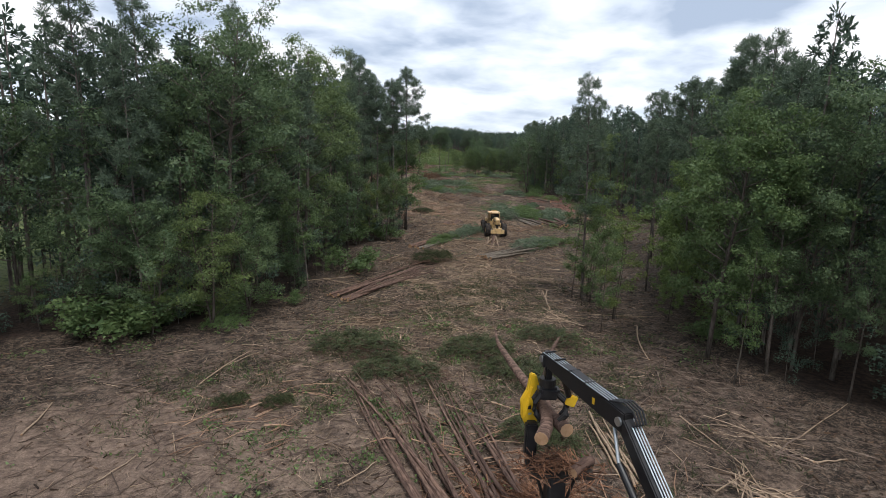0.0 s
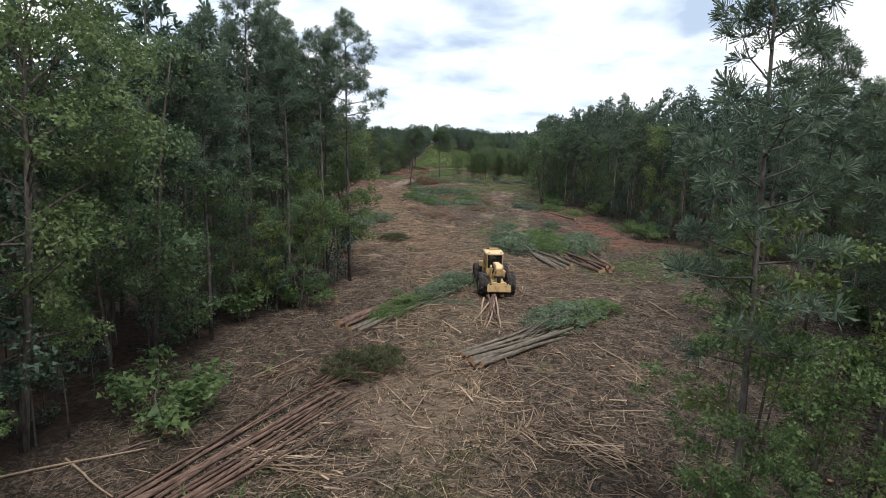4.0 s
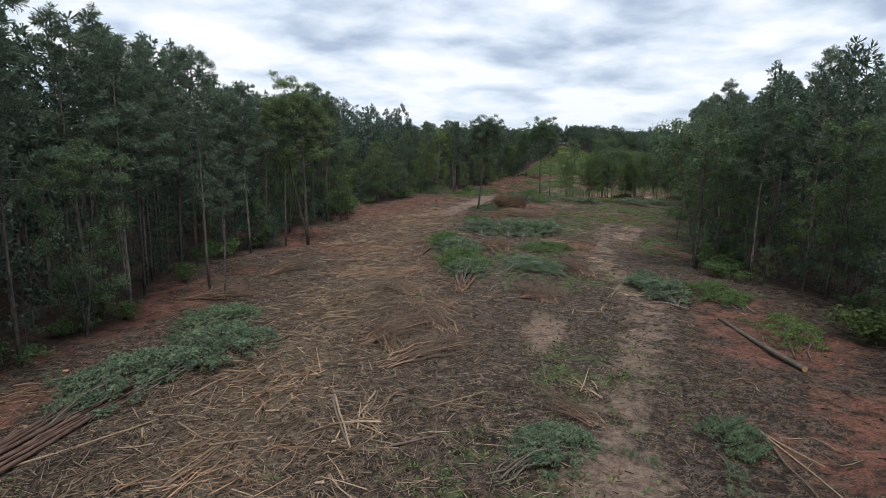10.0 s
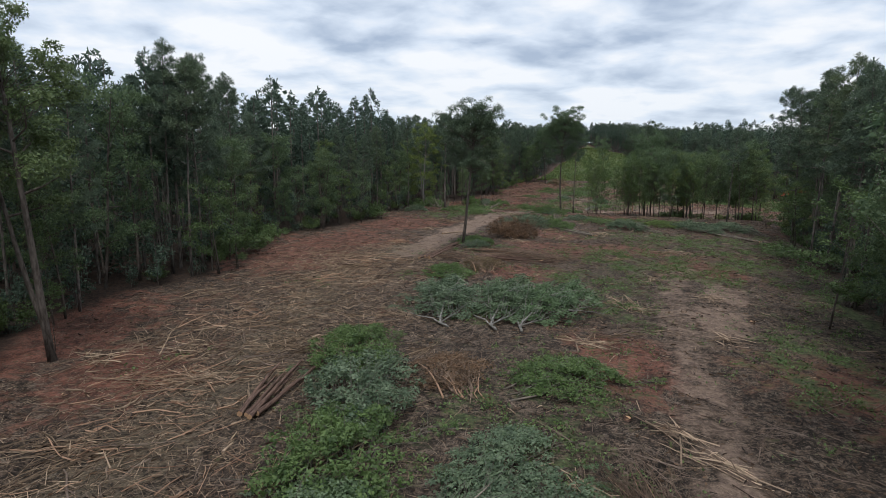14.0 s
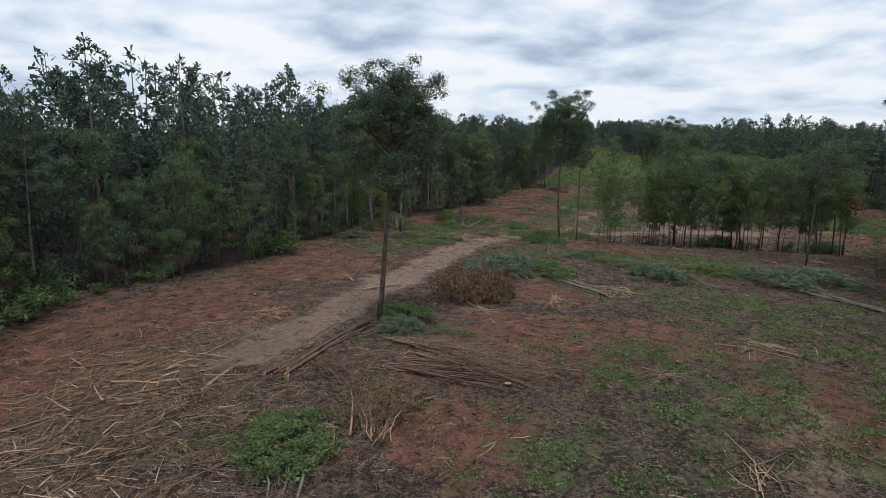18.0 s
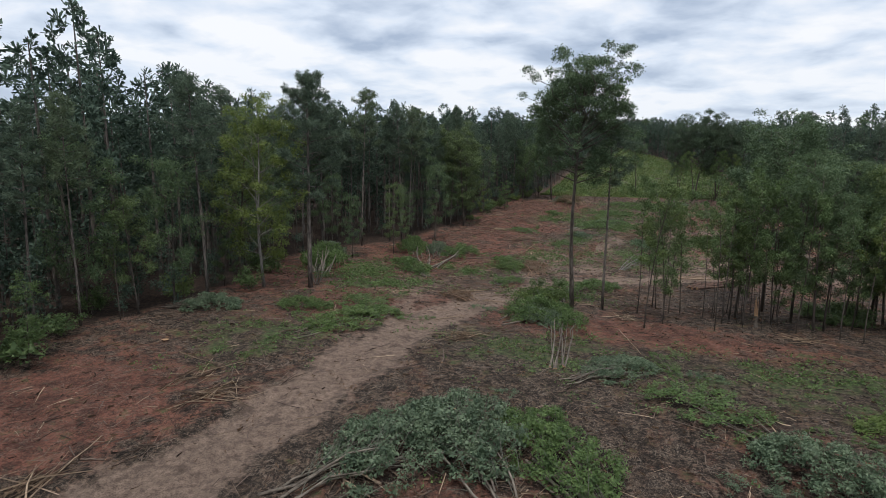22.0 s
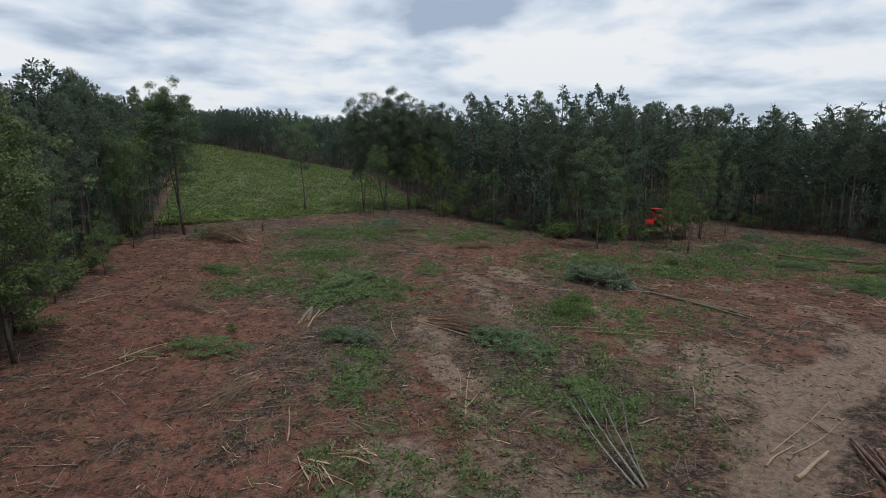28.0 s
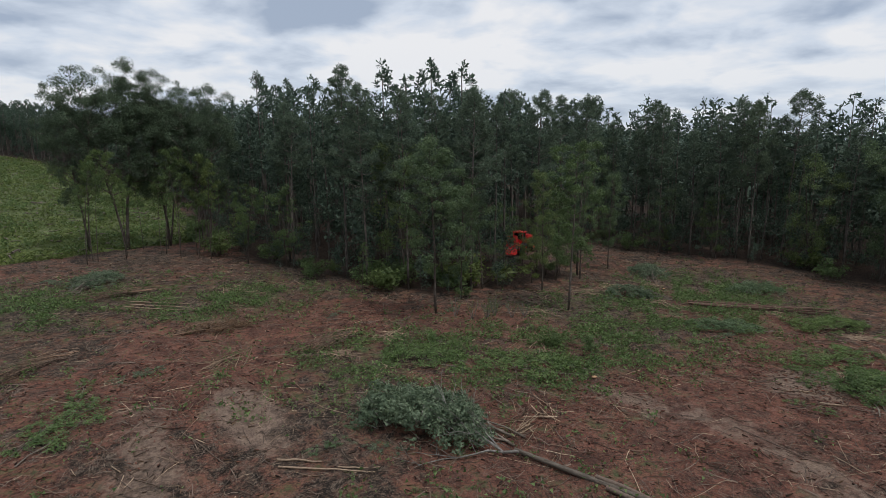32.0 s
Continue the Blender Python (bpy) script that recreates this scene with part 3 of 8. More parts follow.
class Geo:
    """Collects tubes and leaves for one mesh."""

    def __init__(self):
        self.v, self.f4, self.f3, self.n = [], [], [], 0

    def add(self, verts, quads=(), tris=()):
        if len(quads):
            self.f4.append(np.asarray(quads, np.int64) + self.n)
        if len(tris):
            self.f3.append(np.asarray(tris, np.int64) + self.n)
        self.v.append(np.asarray(verts, float))
        self.n += len(verts)

    def tube(self, pts, radii, sides=6, caps=True):
        pts, radii = np.asarray(pts, float), np.asarray(radii, float)
        n = len(pts)
        t = np.gradient(pts, axis=0)
        t /= np.linalg.norm(t, axis=1, keepdims=True) + 1e-9
        ref = np.array([0, 0, 1.0]) if abs(t[0][2]) < 0.9 else np.array([1.0, 0, 0])
        a = np.cross(t, ref)
        a /= np.linalg.norm(a, axis=1, keepdims=True) + 1e-9
        b = np.cross(t, a)
        ang = np.arange(sides) * 2 * np.pi / sides
        ring = pts[:, None] + radii[:, None, None] * (np.cos(ang)[None, :, None] * a[:, None] + np.sin(ang)[None, :, None] * b[:, None])
        i = np.arange(n * sides).reshape(n, sides)
        j = np.roll(i, -1, 1)
        q = np.stack([i[:-1], j[:-1], j[1:], i[1:]], -1).reshape(-1, 4)
        v, tr = ring.reshape(-1, 3), []
        if caps:
            v = np.concatenate([v, pts[:1], pts[-1:]])
            c0, c1 = n * sides, n * sides + 1
            tr = [(j[0][k], i[0][k], c0) for k in range(sides)] + [(i[-1][k], j[-1][k], c1) for k in range(sides)]
        self.add(v, q, tr)

    def leaves(self, centre, along, size, ratio=0.55, fold=0.12):
        """Leaf-shaped quads: from each centre, size long, in the direction along."""
        n = len(centre)
        along = along / (np.linalg.norm(along, axis=1, keepdims=True) + 1e-9)
        side = np.cross(along, rng.normal(size=(n, 3)))
        side /= np.linalg.norm(side, axis=1, keepdims=True) + 1e-9
        nrm = np.cross(along, side)
        s = np.asarray(size).reshape(-1, 1) * np.ones((n, 1))
        mid = centre + along * s * 0.5 + nrm * s * fold
        v = np.stack([centre, mid + side * s * ratio / 2, centre + along * s, mid - side * s * ratio / 2], 1).reshape(-1, 3)
        self.add(v, np.arange(4 * n).reshape(n, 4))

    def blades(self, centre, along, size, width):
        """Thin triangles, for needles and grass."""
        n = len(centre)
        along = along / (np.linalg.norm(along, axis=1, keepdims=True) + 1e-9)
        side = np.cross(along, rng.normal(size=(n, 3)))
        side /= np.linalg.norm(side, axis=1, keepdims=True) + 1e-9
        s, w = np.asarray(size).reshape(-1, 1) * np.ones((n, 1)), np.asarray(width).reshape(-1, 1) * np.ones((n, 1))
        v = np.stack([centre - side * w / 2, centre + side * w / 2, centre + along * s], 1).reshape(-1, 3)
        self.add(v, (), np.arange(3 * n).reshape(n, 3))

    def mesh(self, name, mats, smooth=False):
        return mesh_of(name, np.concatenate(self.v), [np.concatenate(f) for f in (self.f4, self.f3) if f], mats, smooth=smooth)

    def arrays(self):
        return np.concatenate(self.v), (np.concatenate(self.f4) if self.f4 else np.zeros((0, 4), int)), (np.concatenate(self.f3) if self.f3 else np.zeros((0, 3), int))


def part(name, geo, mat, parent, label="", smooth=False):
    ob = new(name, geo.mesh(name, [mat], smooth) if isinstance(geo, Geo) else geo)
    ob.parent = parent
    return tagged(ob, label)


def curve_pts(p0, d0, length, n, droop=0.0, wobble=0.06):
    """Points of a bending limb; droop above 0 bends it down, below 0 up."""
    pts, d = [np.array(p0, float)], np.array(d0, float)
    d /= np.linalg.norm(d)
    for _ in range(n - 1):
        d = d + rng.normal(size=3) * wobble + np.array([0, 0, -droop])
        d /= np.linalg.norm(d)
        pts.append(pts[-1] + d * length / (n - 1))
    return np.array(pts)


def unit(n):
    v = rng.normal(size=(n, 3))
    return v / np.linalg.norm(v, axis=1, keepdims=True)


def along_line(pts, s):
    """Points at the shares s (0 to 1) of a polyline."""
    k = np.asarray(s) * (len(pts) - 1)
    i = np.clip(k.astype(int), 0, len(pts) - 2)
    f = (k - i)[:, None]
    return pts[i] * (1 - f) + pts[i + 1] * f


def shoots(geo, centre, out, size, ratio=0.7, spread=0.6, lift=0.35):
    """Small three-cornered leaves that face outwards and up, as leaves on a crown do."""
    n = len(centre)
    nrm = out * 0.8 + rng.normal(size=(n, 3)) * spread + np.array([0, 0, lift])
    nrm /= np.linalg.norm(nrm, axis=1, keepdims=True) + 1e-9
    a = np.cross(nrm, rng.normal(size=(n, 3)))
    a /= np.linalg.norm(a, axis=1, keepdims=True) + 1e-9
    b = np.cross(nrm, a)
    s = np.asarray(size).reshape(-1, 1) * np.ones((n, 1))
    v = np.stack([centre - b * s * ratio / 2, centre + b * s * ratio / 2, centre + a * s], 1).reshape(-1, 3)
    geo.add(v, (), np.arange(3 * n).reshape(n, 3))


def puffs(geo, centres, radii, per, size, ratio=0.7, squash=0.85, shell=0.45, spread=0.6):
    """Leaves on the outside of many small round masses."""
    centres, radii = np.asarray(centres), np.asarray(radii)
    w = radii ** 2
    k = rng.choice(len(centres), per, p=w / w.sum())
    out = unit(per)
    out[:, 2] = np.where((out[:, 2] < -0.3) & (rng.random(per) < 0.6), -out[:, 2] * 0.6, out[:, 2])
    r = radii[k][:, None] * rng.uniform(shell, 1.06, (per, 1))
    pos = centres[k] + out * r * np.array([1, 1, squash])
    shoots(geo, pos, out, rng.uniform(0.6, 1.25, per) * size, ratio, spread)


def inner(geo, centres, radii, per, share=0.5, squash=0.8, r=None):
    """The dense inside of the leaf masses: larger sprays at all angles, which the outer leaves break up."""
    g = r or rng
    centres, radii = np.repeat(np.asarray(centres, float), per, 0), np.repeat(np.asarray(radii, float), per)
    n = len(radii)
    off = g.normal(size=(n, 3))
    off /= np.linalg.norm(off, axis=1, keepdims=True)
    along = g.normal(size=(n, 3))
    along /= np.linalg.norm(along, axis=1, keepdims=True)
    side = np.cross(along, g.normal(size=(n, 3)))
    side /= np.linalg.norm(side, axis=1, keepdims=True) + 1e-9
    s = (np.minimum(radii, 1.25 if len(radii) > 40 * per else 9.0) * share * g.uniform(0.6, 1.2, n))[:, None]
    c = centres + off * (radii * g.uniform(0.1, 0.75, n))[:, None] * np.array([1, 1, squash])
    geo.add(np.stack([c - along * s * 0.5 - side * s * 0.35, c - along * s * 0.5 + side * s * 0.35, c + along * s * 0.6], 1).reshape(-1, 3), (), np.arange(3 * n).reshape(n, 3))


def tufts(geo, centres, axes, radii, per, g=None, thick=0.085):
    """Needle tufts: slim wedges that spread from the tip of each shoot, mostly outwards and up."""
    g = g or rng
    centres, axes, radii = (np.repeat(np.asarray(a, float), per, 0) for a in (centres, axes, radii))
    n = len(radii)
    out = g.normal(size=(n, 3))
    out /= np.linalg.norm(out, axis=1, keepdims=True)
    out = out + axes * 0.55 + np.array([0, 0, 0.18])
    out /= np.linalg.norm(out, axis=1, keepdims=True) + 1e-9
    side = np.cross(out, g.normal(size=(n, 3)))
    side /= np.linalg.norm(side, axis=1, keepdims=True) + 1e-9
    L = (radii * g.uniform(0.65, 1.12, n))[:, None]
    w = L * thick * g.uniform(0.7, 1.2, (n, 1))
    a = centres + out * L * 0.12
    b = centres + out * L
    geo.add(np.stack([a, b - side * w / 2, b + side * w / 2 - out * w * 0.4], 1).reshape(-1, 3), (), np.arange(3 * n).reshape(n, 3))


def tree_parts(root, trunk, wood, crown, bark, leaf):
    part("trunk", trunk, bark, root, smooth=True)
    tagged(part("branchwork", wood, bark, root, smooth=True), kind="stuff")
    tagged(part("crown", crown, leaf, root), kind="stuff")
    return root


def pine_tree(h, crown_from, spread, limbs, per=68, lean=0.01, trunk_r=0.128, ragged=0.0):
    """Loblolly pine: straight bare trunk, dead stubs, limbs that carry separate tufts of needles."""
    root = new("pine_tree")
    trunk, wood, crown = Geo(), Geo(), Geo()
    pts = curve_pts((0, 0, -0.25), (rng.normal() * lean, rng.normal() * lean, 1), h * 0.975, 8, 0, 0.012)
    trunk.tube(pts, np.linspace(1, 0.10, 8) ** 0.8 * trunk_r, 6)
    for _ in range(9):
        p = along_line(pts, [rng.uniform(0.22, crown_from)])[0]
        a = rng.uniform(0, 6.28)
        wood.tube(curve_pts(p, (math.cos(a), math.sin(a), rng.uniform(-0.3, 0.3)), rng.uniform(0.4, 1.9), 3, 0.05, 0.15), np.linspace(0.022, 0.008, 3), 3, False)
    cs, ax, rs = [], [], []
    for sh in (1.0, 0.985, 0.965, 0.945, 0.92):
        cs.append(along_line(pts, [sh])[0] + rng.normal(size=3) * np.array([0.12, 0.12, 0.03]))
        ax.append((0, 0, 1.0))
        rs.append(0.42)
    for k in range(limbs):
        u = ((k + rng.uniform(0.1, 0.9)) / limbs) ** 0.9
        p = along_line(pts, [crown_from + (0.975 - crown_from) * u])[0]
        a = k * 2.4 + rng.uniform(-0.6, 0.6)
        wide = min(1.0, 0.45 + 2.2 * u) * (1 - u) ** 0.62 + 0.17
        reach = spread * wide * rng.uniform(0.62 - 0.25 * ragged, 1.12 + 0.25 * ragged)
        q = curve_pts(p, (math.cos(a), math.sin(a), 0.0 + 0.55 * u), reach, 5, -0.07, 0.10)
        wood.tube(q[[0, 2, 4]], np.array([0.045, 0.03, 0.012]) * (1.2 - 0.6 * u), 3, False)
        for j in range(2 + int(reach * 2.3)):
            f = 1.0 if j == 0 else rng.uniform(0.38, 1.0)
            o = (0.0 if j == 0 else rng.choice([-1, 1]) * rng.uniform(0.2, 0.62) * (0.5 + 0.25 * reach))
            c = along_line(q, [f])[0] + np.array([-math.sin(a) * o, math.cos(a) * o, rng.uniform(-0.05, 0.28)])
            cs.append(c)
            ax.append((0.8 * math.cos(a) - 0.5 * o * math.sin(a), 0.8 * math.sin(a) + 0.5 * o * math.cos(a), 0.5))
            rs.append(rng.uniform(0.34, 0.54))
    inner(crown, cs, np.array(rs) * 0.8, 9, 0.5, 0.8)
    tufts(crown, cs, ax, rs, per)
    return tree_parts(root, trunk, wood, crown, PINE_BARK, NEEDLES)


def hardwood_tree(h, crown_from, spread, limbs, nleaf, leaf, trunk_r=0.14, lean=0.03, leaves=None, name="hardwood_tree", bark=None, forks=1, puff=0.40, slim=1.0, dome=0, core=1.0, tilt=(0, 0)):
    """Oak, gum or maple: forking limbs and clumped leaves with gaps between."""
    root = new(name)
    trunk, wood, crown = Geo(), Geo(), Geo()
    cs, rs = [], []
    for f in range(forks):
        d = (tilt[0] + rng.normal() * lean + (0.18 * math.cos(f * 2.3) if f else 0), tilt[1] + rng.normal() * lean + (0.18 * math.sin(f * 2.3) if f else 0), 1)
        hh = h * (0.92 if f == 0 else rng.uniform(0.72, 0.86))
        pts = curve_pts((0.12 * f, 0.08 * f, -0.2), d, hh, 8, 0, 0.035)
        pts0 = pts if f == 0 else pts0
        (trunk if f == 0 else wood).tube(pts, np.linspace(1, 0.13, 8) ** 0.85 * trunk_r * (1 if f == 0 else 0.75), 6)
        cs.append(pts[-1])
        rs.append(puff * spread * 0.7)
        for k in range(limbs // forks):
            u = (k + rng.uniform(0, 1)) / (limbs // forks)
            p = along_line(pts, [crown_from + (0.97 - crown_from) * u])[0]
            a = k * 2.4 + rng.uniform(-0.6, 0.6)
            reach = spread * slim * (0.40 + 0.75 * math.sin(math.pi * (0.10 + 0.78 * u))) * rng.uniform(0.6, 1.1)
            q = curve_pts(p, (math.cos(a), math.sin(a), 0.25 + 0.75 * u), reach, 5, -0.02, 0.14)
            wood.tube(q[[0, 2, 4]], np.array([0.32, 0.2, 0.08]) * trunk_r * (1.15 - 0.5 * u), 4, False)
            for sh in (0.5, 0.75, 1.0):
                w = along_line(q, [sh])[0]
                r2 = curve_pts(w, unit(1)[0] + np.array([math.cos(a), math.sin(a), 0.5]) * 0.9, reach * rng.uniform(0.2, 0.42), 3, 0, 0.2)
                wood.tube(r2[[0, 2]], np.array([0.11, 0.04]) * trunk_r, 3, False)
                cs.append(r2[-1])
                rs.append(puff * spread * rng.uniform(0.45, 0.9))
    # twigs that round the crown off
    mid, half = h * (0.90 + crown_from) / 2, h * (0.90 - crown_from) / 2
    for k in range(dome):
        d = unit(1)[0] * np.array([spread * 0.92, spread * 0.92, half]) * rng.uniform(0.72, 1.0)
        d[2] = abs(d[2]) if rng.random() < 0.7 else d[2]
        tip = np.array([pts0[5][0], pts0[5][1], mid]) + d
        foot = along_line(pts0, [min(0.95, max(crown_from, (tip[2] - 1.6) / (0.92 * h)))])[0]
        wood.tube([foot, (foot + tip) / 2 + rng.normal(size=3) * 0.2 + np.array([0, 0, 0.25]), tip], np.array([0.09, 0.06, 0.02]) * trunk_r, 3, False)
        cs.append(tip)
        rs.append(puff * spread * rng.uniform(0.5, 0.85))
    inner(crown, cs, rs, int(18 * core), 0.34 / core ** 0.7, 0.85)
    puffs(crown, cs, rs, nleaf, leaf, shell=0.55)
    return tree_parts(root, trunk, wood, crown, bark or OAK_BARK, leaves or LEAVES)


def leafy_bush(h, spread, stems, nleaf, leaf, leaves=None, name="bush"):
    """Many-stemmed undergrowth."""
    root = new(name)
    st, crown = Geo(), Geo()
    cs, rs = [], []
    for k in range(stems):
        a = rng.uniform(0, 6.28)
        q = curve_pts((math.cos(a) * 0.15, math.sin(a) * 0.15, -0.05), (math.cos(a) * 0.5, math.sin(a) * 0.5, 1), h * rng.uniform(0.55, 0.95), 5, 0.03, 0.14)
        q[:, :2] *= spread / (0.5 * h + 0.2)
        st.tube(q, np.linspace(0.03, 0.008, 5), 3, False)
        cs += [q[2], q[3], q[4]]
        rs += list(rng.uniform(0.25, 0.45, 3) * spread)
    inner(crown, cs, rs, 14, 0.4, 0.8)
    puffs(crown, cs, rs, nleaf, leaf, shell=0.45)
    tagged(part("branchwork", st, OAK_BARK, root, smooth=True), kind="stuff")
    tagged(part("foliage", crown, leaves or SAPLING_LEAVES, root), kind="stuff")
    return root


CACHE = {}


def place(key, make, m, scale=(1, 1, 1), label="", category="", group=""):
    """The first of a kind is built; the others are copies of it, with a pose and a size of their own."""
    if key not in CACHE:
        ob = make()
        CACHE[key] = (ob, scale)
        ob.matrix_basis = m @ Matrix.Diagonal((*scale, 1))
    else:
        first, s0 = CACHE[key]
        ob = copy_thing(first, m @ Matrix.Diagonal((scale[0] / s0[0], scale[1] / s0[1], scale[2] / s0[2], 1)))
    return tagged(ob, label, category, group)


PINES = [dict(h=20, crown_from=0.50, spread=2.7, limbs=34), dict(h=20, crown_from=0.58, spread=2.5, limbs=30), dict(h=20, crown_from=0.42, spread=2.9, limbs=38, per=60),
         dict(h=20, crown_from=0.62, spread=2.7, limbs=26, ragged=0.6), dict(h=20, crown_from=0.34, spread=2.5, limbs=42, per=60), dict(h=20, crown_from=0.52, spread=2.2, limbs=28, ragged=1.0)]
OAKS = [dict(h=15, crown_from=0.26, spread=3.3, limbs=20, nleaf=9600, leaf=0.138, forks=1), dict(h=15, crown_from=0.18, spread=3.0, limbs=22, nleaf=9600, leaf=0.138, forks=2),
        dict(h=15, crown_from=0.34, spread=2.9, limbs=18, nleaf=8800, leaf=0.138, forks=1), dict(h=15, crown_from=0.10, spread=3.2, limbs=26, nleaf=10800, leaf=0.138, forks=2),
        dict(h=15, crown_from=0.22, spread=2.4, limbs=24, nleaf=8800, leaf=0.138, forks=1)]
SAPS = [dict(h=9, crown_from=0.28, spread=1.5, limbs=16, nleaf=2700, leaf=0.12, trunk_r=0.055, lean=0.06), dict(h=9, crown_from=0.48, spread=1.3, limbs=12, nleaf=1700, leaf=0.12, trunk_r=0.05, lean=0.08),
        dict(h=9, crown_from=0.16, spread=1.7, limbs=18, nleaf=3100, leaf=0.12, trunk_r=0.06, lean=0.05, forks=2), dict(h=9, crown_from=0.56, spread=1.0, limbs=10, nleaf=1100, leaf=0.12, trunk_r=0.045, lean=0.05)]
BUSHES = [dict(h=2.4, spread=1.3, stems=7, nleaf=1150, leaf=0.13), dict(h=1.8, spread=1.5, stems=8, nleaf=1150, leaf=0.13)]
COUNT = {"pine": 0, "oak": 0, "sap": 0, "bush": 0}


def stand(kind, x, y, h, wide=1.0, variant=None, label=None, group=""):
    """Put one tree or bush on the ground."""
    COUNT[kind] += 1
    k = rng.integers(0, {"pine": len(PINES), "oak": len(OAKS), "sap": len(SAPS), "bush": len(BUSHES)}[kind]) if variant is None else variant
    ref = BUSHES[k]["h"] if kind == "bush" else {"pine": 20, "oak": 15, "sap": 9}[kind]
    s = h / ref
    w = s * wide
    m = pose(x, y, gz(x, y), 0, 0, rng.uniform(0, 360))
    if kind == "pine":
        return place(("pine", k), lambda: pine_tree(**PINES[k]), m, (w, w, s), label or "tall loblolly pine with a bare trunk at the woods' edge", "tree", group or "pines round the clearing")
    if kind == "oak":
        return place(("oak", k), lambda: hardwood_tree(**OAKS[k]), m, (w, w, s), label or "green broadleaf hardwood tree at the forest edge", "tree", group or "hardwoods round the clearing")
    if kind == "sap":
        return place(("sap", k), lambda: hardwood_tree(leaves=SAPLING_LEAVES, name="sapling", **SAPS[k]), m, (w, w, s), label or "slender light-green hardwood sapling at the forest edge", "tree", group or "saplings at the forest edge")
    return place(("bush", k), lambda: leafy_bush(**BUSHES[k]), m, (w, w, s), label or "leafy green undergrowth bush by the forest edge", "bush", group or "undergrowth bushes")


# trees that stand out by themselves
def single(key, x, y, label, **shape):
    return place(key, lambda: hardwood_tree(name="oak_tree", **shape), pose(x, y, gz(x, y), 0, 0, 40), (1, 1, 1), label, "tree")


single("lone_oak", -9.4, 190.9, "tall dark-green oak standing alone beside the haul road", h=17.8, crown_from=0.55, spread=3.3, limbs=36, nleaf=50000, leaf=0.105, puff=0.27, trunk_r=0.2, lean=0.0, tilt=(0.09, -0.075), leaves=DARKENED_OAK_LEAVES, dome=120, core=1.0)
single("pair_oak", -2.1, 232.9, "tall oak with a sparse high crown beside a bush", h=19.4, crown_from=0.56, spread=3.8, limbs=44, nleaf=52000, leaf=0.12, core=1.6, trunk_r=0.18, lean=0.003, tilt=(-0.02, 0.012), leaves=PLAIN_OAK_LEAVES, puff=0.21, dome=110)
single("field_oak", 1.8, 340.2, "slender oak standing alone at the edge of the field", h=15.6, crown_from=0.50, spread=3.0, limbs=16, nleaf=4600, leaf=0.2, trunk_r=0.16, lean=0.01, dome=8)
single("gap_oak", -17.0, 325.3, "tall light-green oak at the corner of the woods", h=20.6, crown_from=0.44, spread=4.0, limbs=34, nleaf=30000, leaf=0.17, trunk_r=0.2, forks=2, puff=0.27, dome=110, core=2.0, leaves=PLAIN_OAK_LEAVES)
single("round_oak", 13.0, 243.0, "round-crowned oak in the row across the clearing", h=16.8, crown_from=0.30, spread=4.6, limbs=30, nleaf=30000, leaf=0.15, trunk_r=0.18, puff=0.26, dome=80, core=1.8, leaves=PLAIN_OAK_LEAVES)
single("block_oak", 15.4, 338.0, "tall broad oak at the corner of the field", h=21.2, crown_from=0.34, spread=4.8, limbs=44, nleaf=46000, leaf=0.16, trunk_r=0.2, forks=2, puff=0.24, dome=130, core=2.4, leaves=DARKENED_OAK_LEAVES)
for x, y, f, g in ((20.0, 338.6, 0.82, 0.95), (11.6, 338.4, 0.6, 0.86), (23.6, 334.2, 0.7, 0.90)):
    place("block_oak", None, pose(x, y, gz(x, y), 0, 0, 47 * x), (f, f, g), "tall dark-green oak in the clump at the corner of the field", "tree", "oaks at the corner of the field")
single("east_oak", 21.5, 148.5, "broad-crowned oak at the edge of the clearing", h=15.4, crown_from=0.42, spread=4.4, limbs=24, nleaf=17000, leaf=0.15, trunk_r=0.2, forks=3, leaves=PLAIN_OAK_LEAVES, puff=0.30, dome=44)
single("yellow_oak", 16.2, 32.6, "broad yellowish-green hardwood at the edge of the landing", h=15.4, crown_from=0.22, spread=3.5, limbs=34, nleaf=28000, leaf=0.15, trunk_r=0.16, leaves=SAPLING_LEAVES, puff=0.30, dome=60)
single("big_west_oak", -15.0, 40.5, "massive full-crowned hardwood beside the landing", h=23.0, crown_from=0.14, spread=5.2, limbs=40, nleaf=34000, leaf=0.15, trunk_r=0.22, forks=2, puff=0.26, dome=90)
single("west_oak", -12.8, 50.5, "tall full-crowned hardwood beside the slash road", h=22.4, crown_from=0.2, spread=4.6, limbs=36, nleaf=26000, leaf=0.15, trunk_r=0.2, forks=2, puff=0.27, dome=70)
single("gap_side_oak", -20.5, 147.7, "tall oak with pale limbs above the pines", h=19.6, crown_from=0.5, spread=3.4, limbs=30, nleaf=26000, leaf=0.15, trunk_r=0.22, forks=2, puff=0.27, dome=44, leaves=PLAIN_OAK_LEAVES)
single("sunlit_sapling", -5.4, 77.6, "light yellow-green young hardwood at the woods' corner", h=10.2, crown_from=0.42, spread=2.5, limbs=22, nleaf=13000, leaf=0.12, trunk_r=0.08, leaves=SAPLING_LEAVES, puff=0.27, dome=16, slim=1.1)
single("bend_oak", -26.0, 283.0, "broad light-green hardwood at the woods' edge by the bend", h=17.2, crown_from=0.16, spread=4.0, limbs=40, nleaf=26000, leaf=0.16, trunk_r=0.16, puff=0.26, dome=70, leaves=PLAIN_OAK_LEAVES)
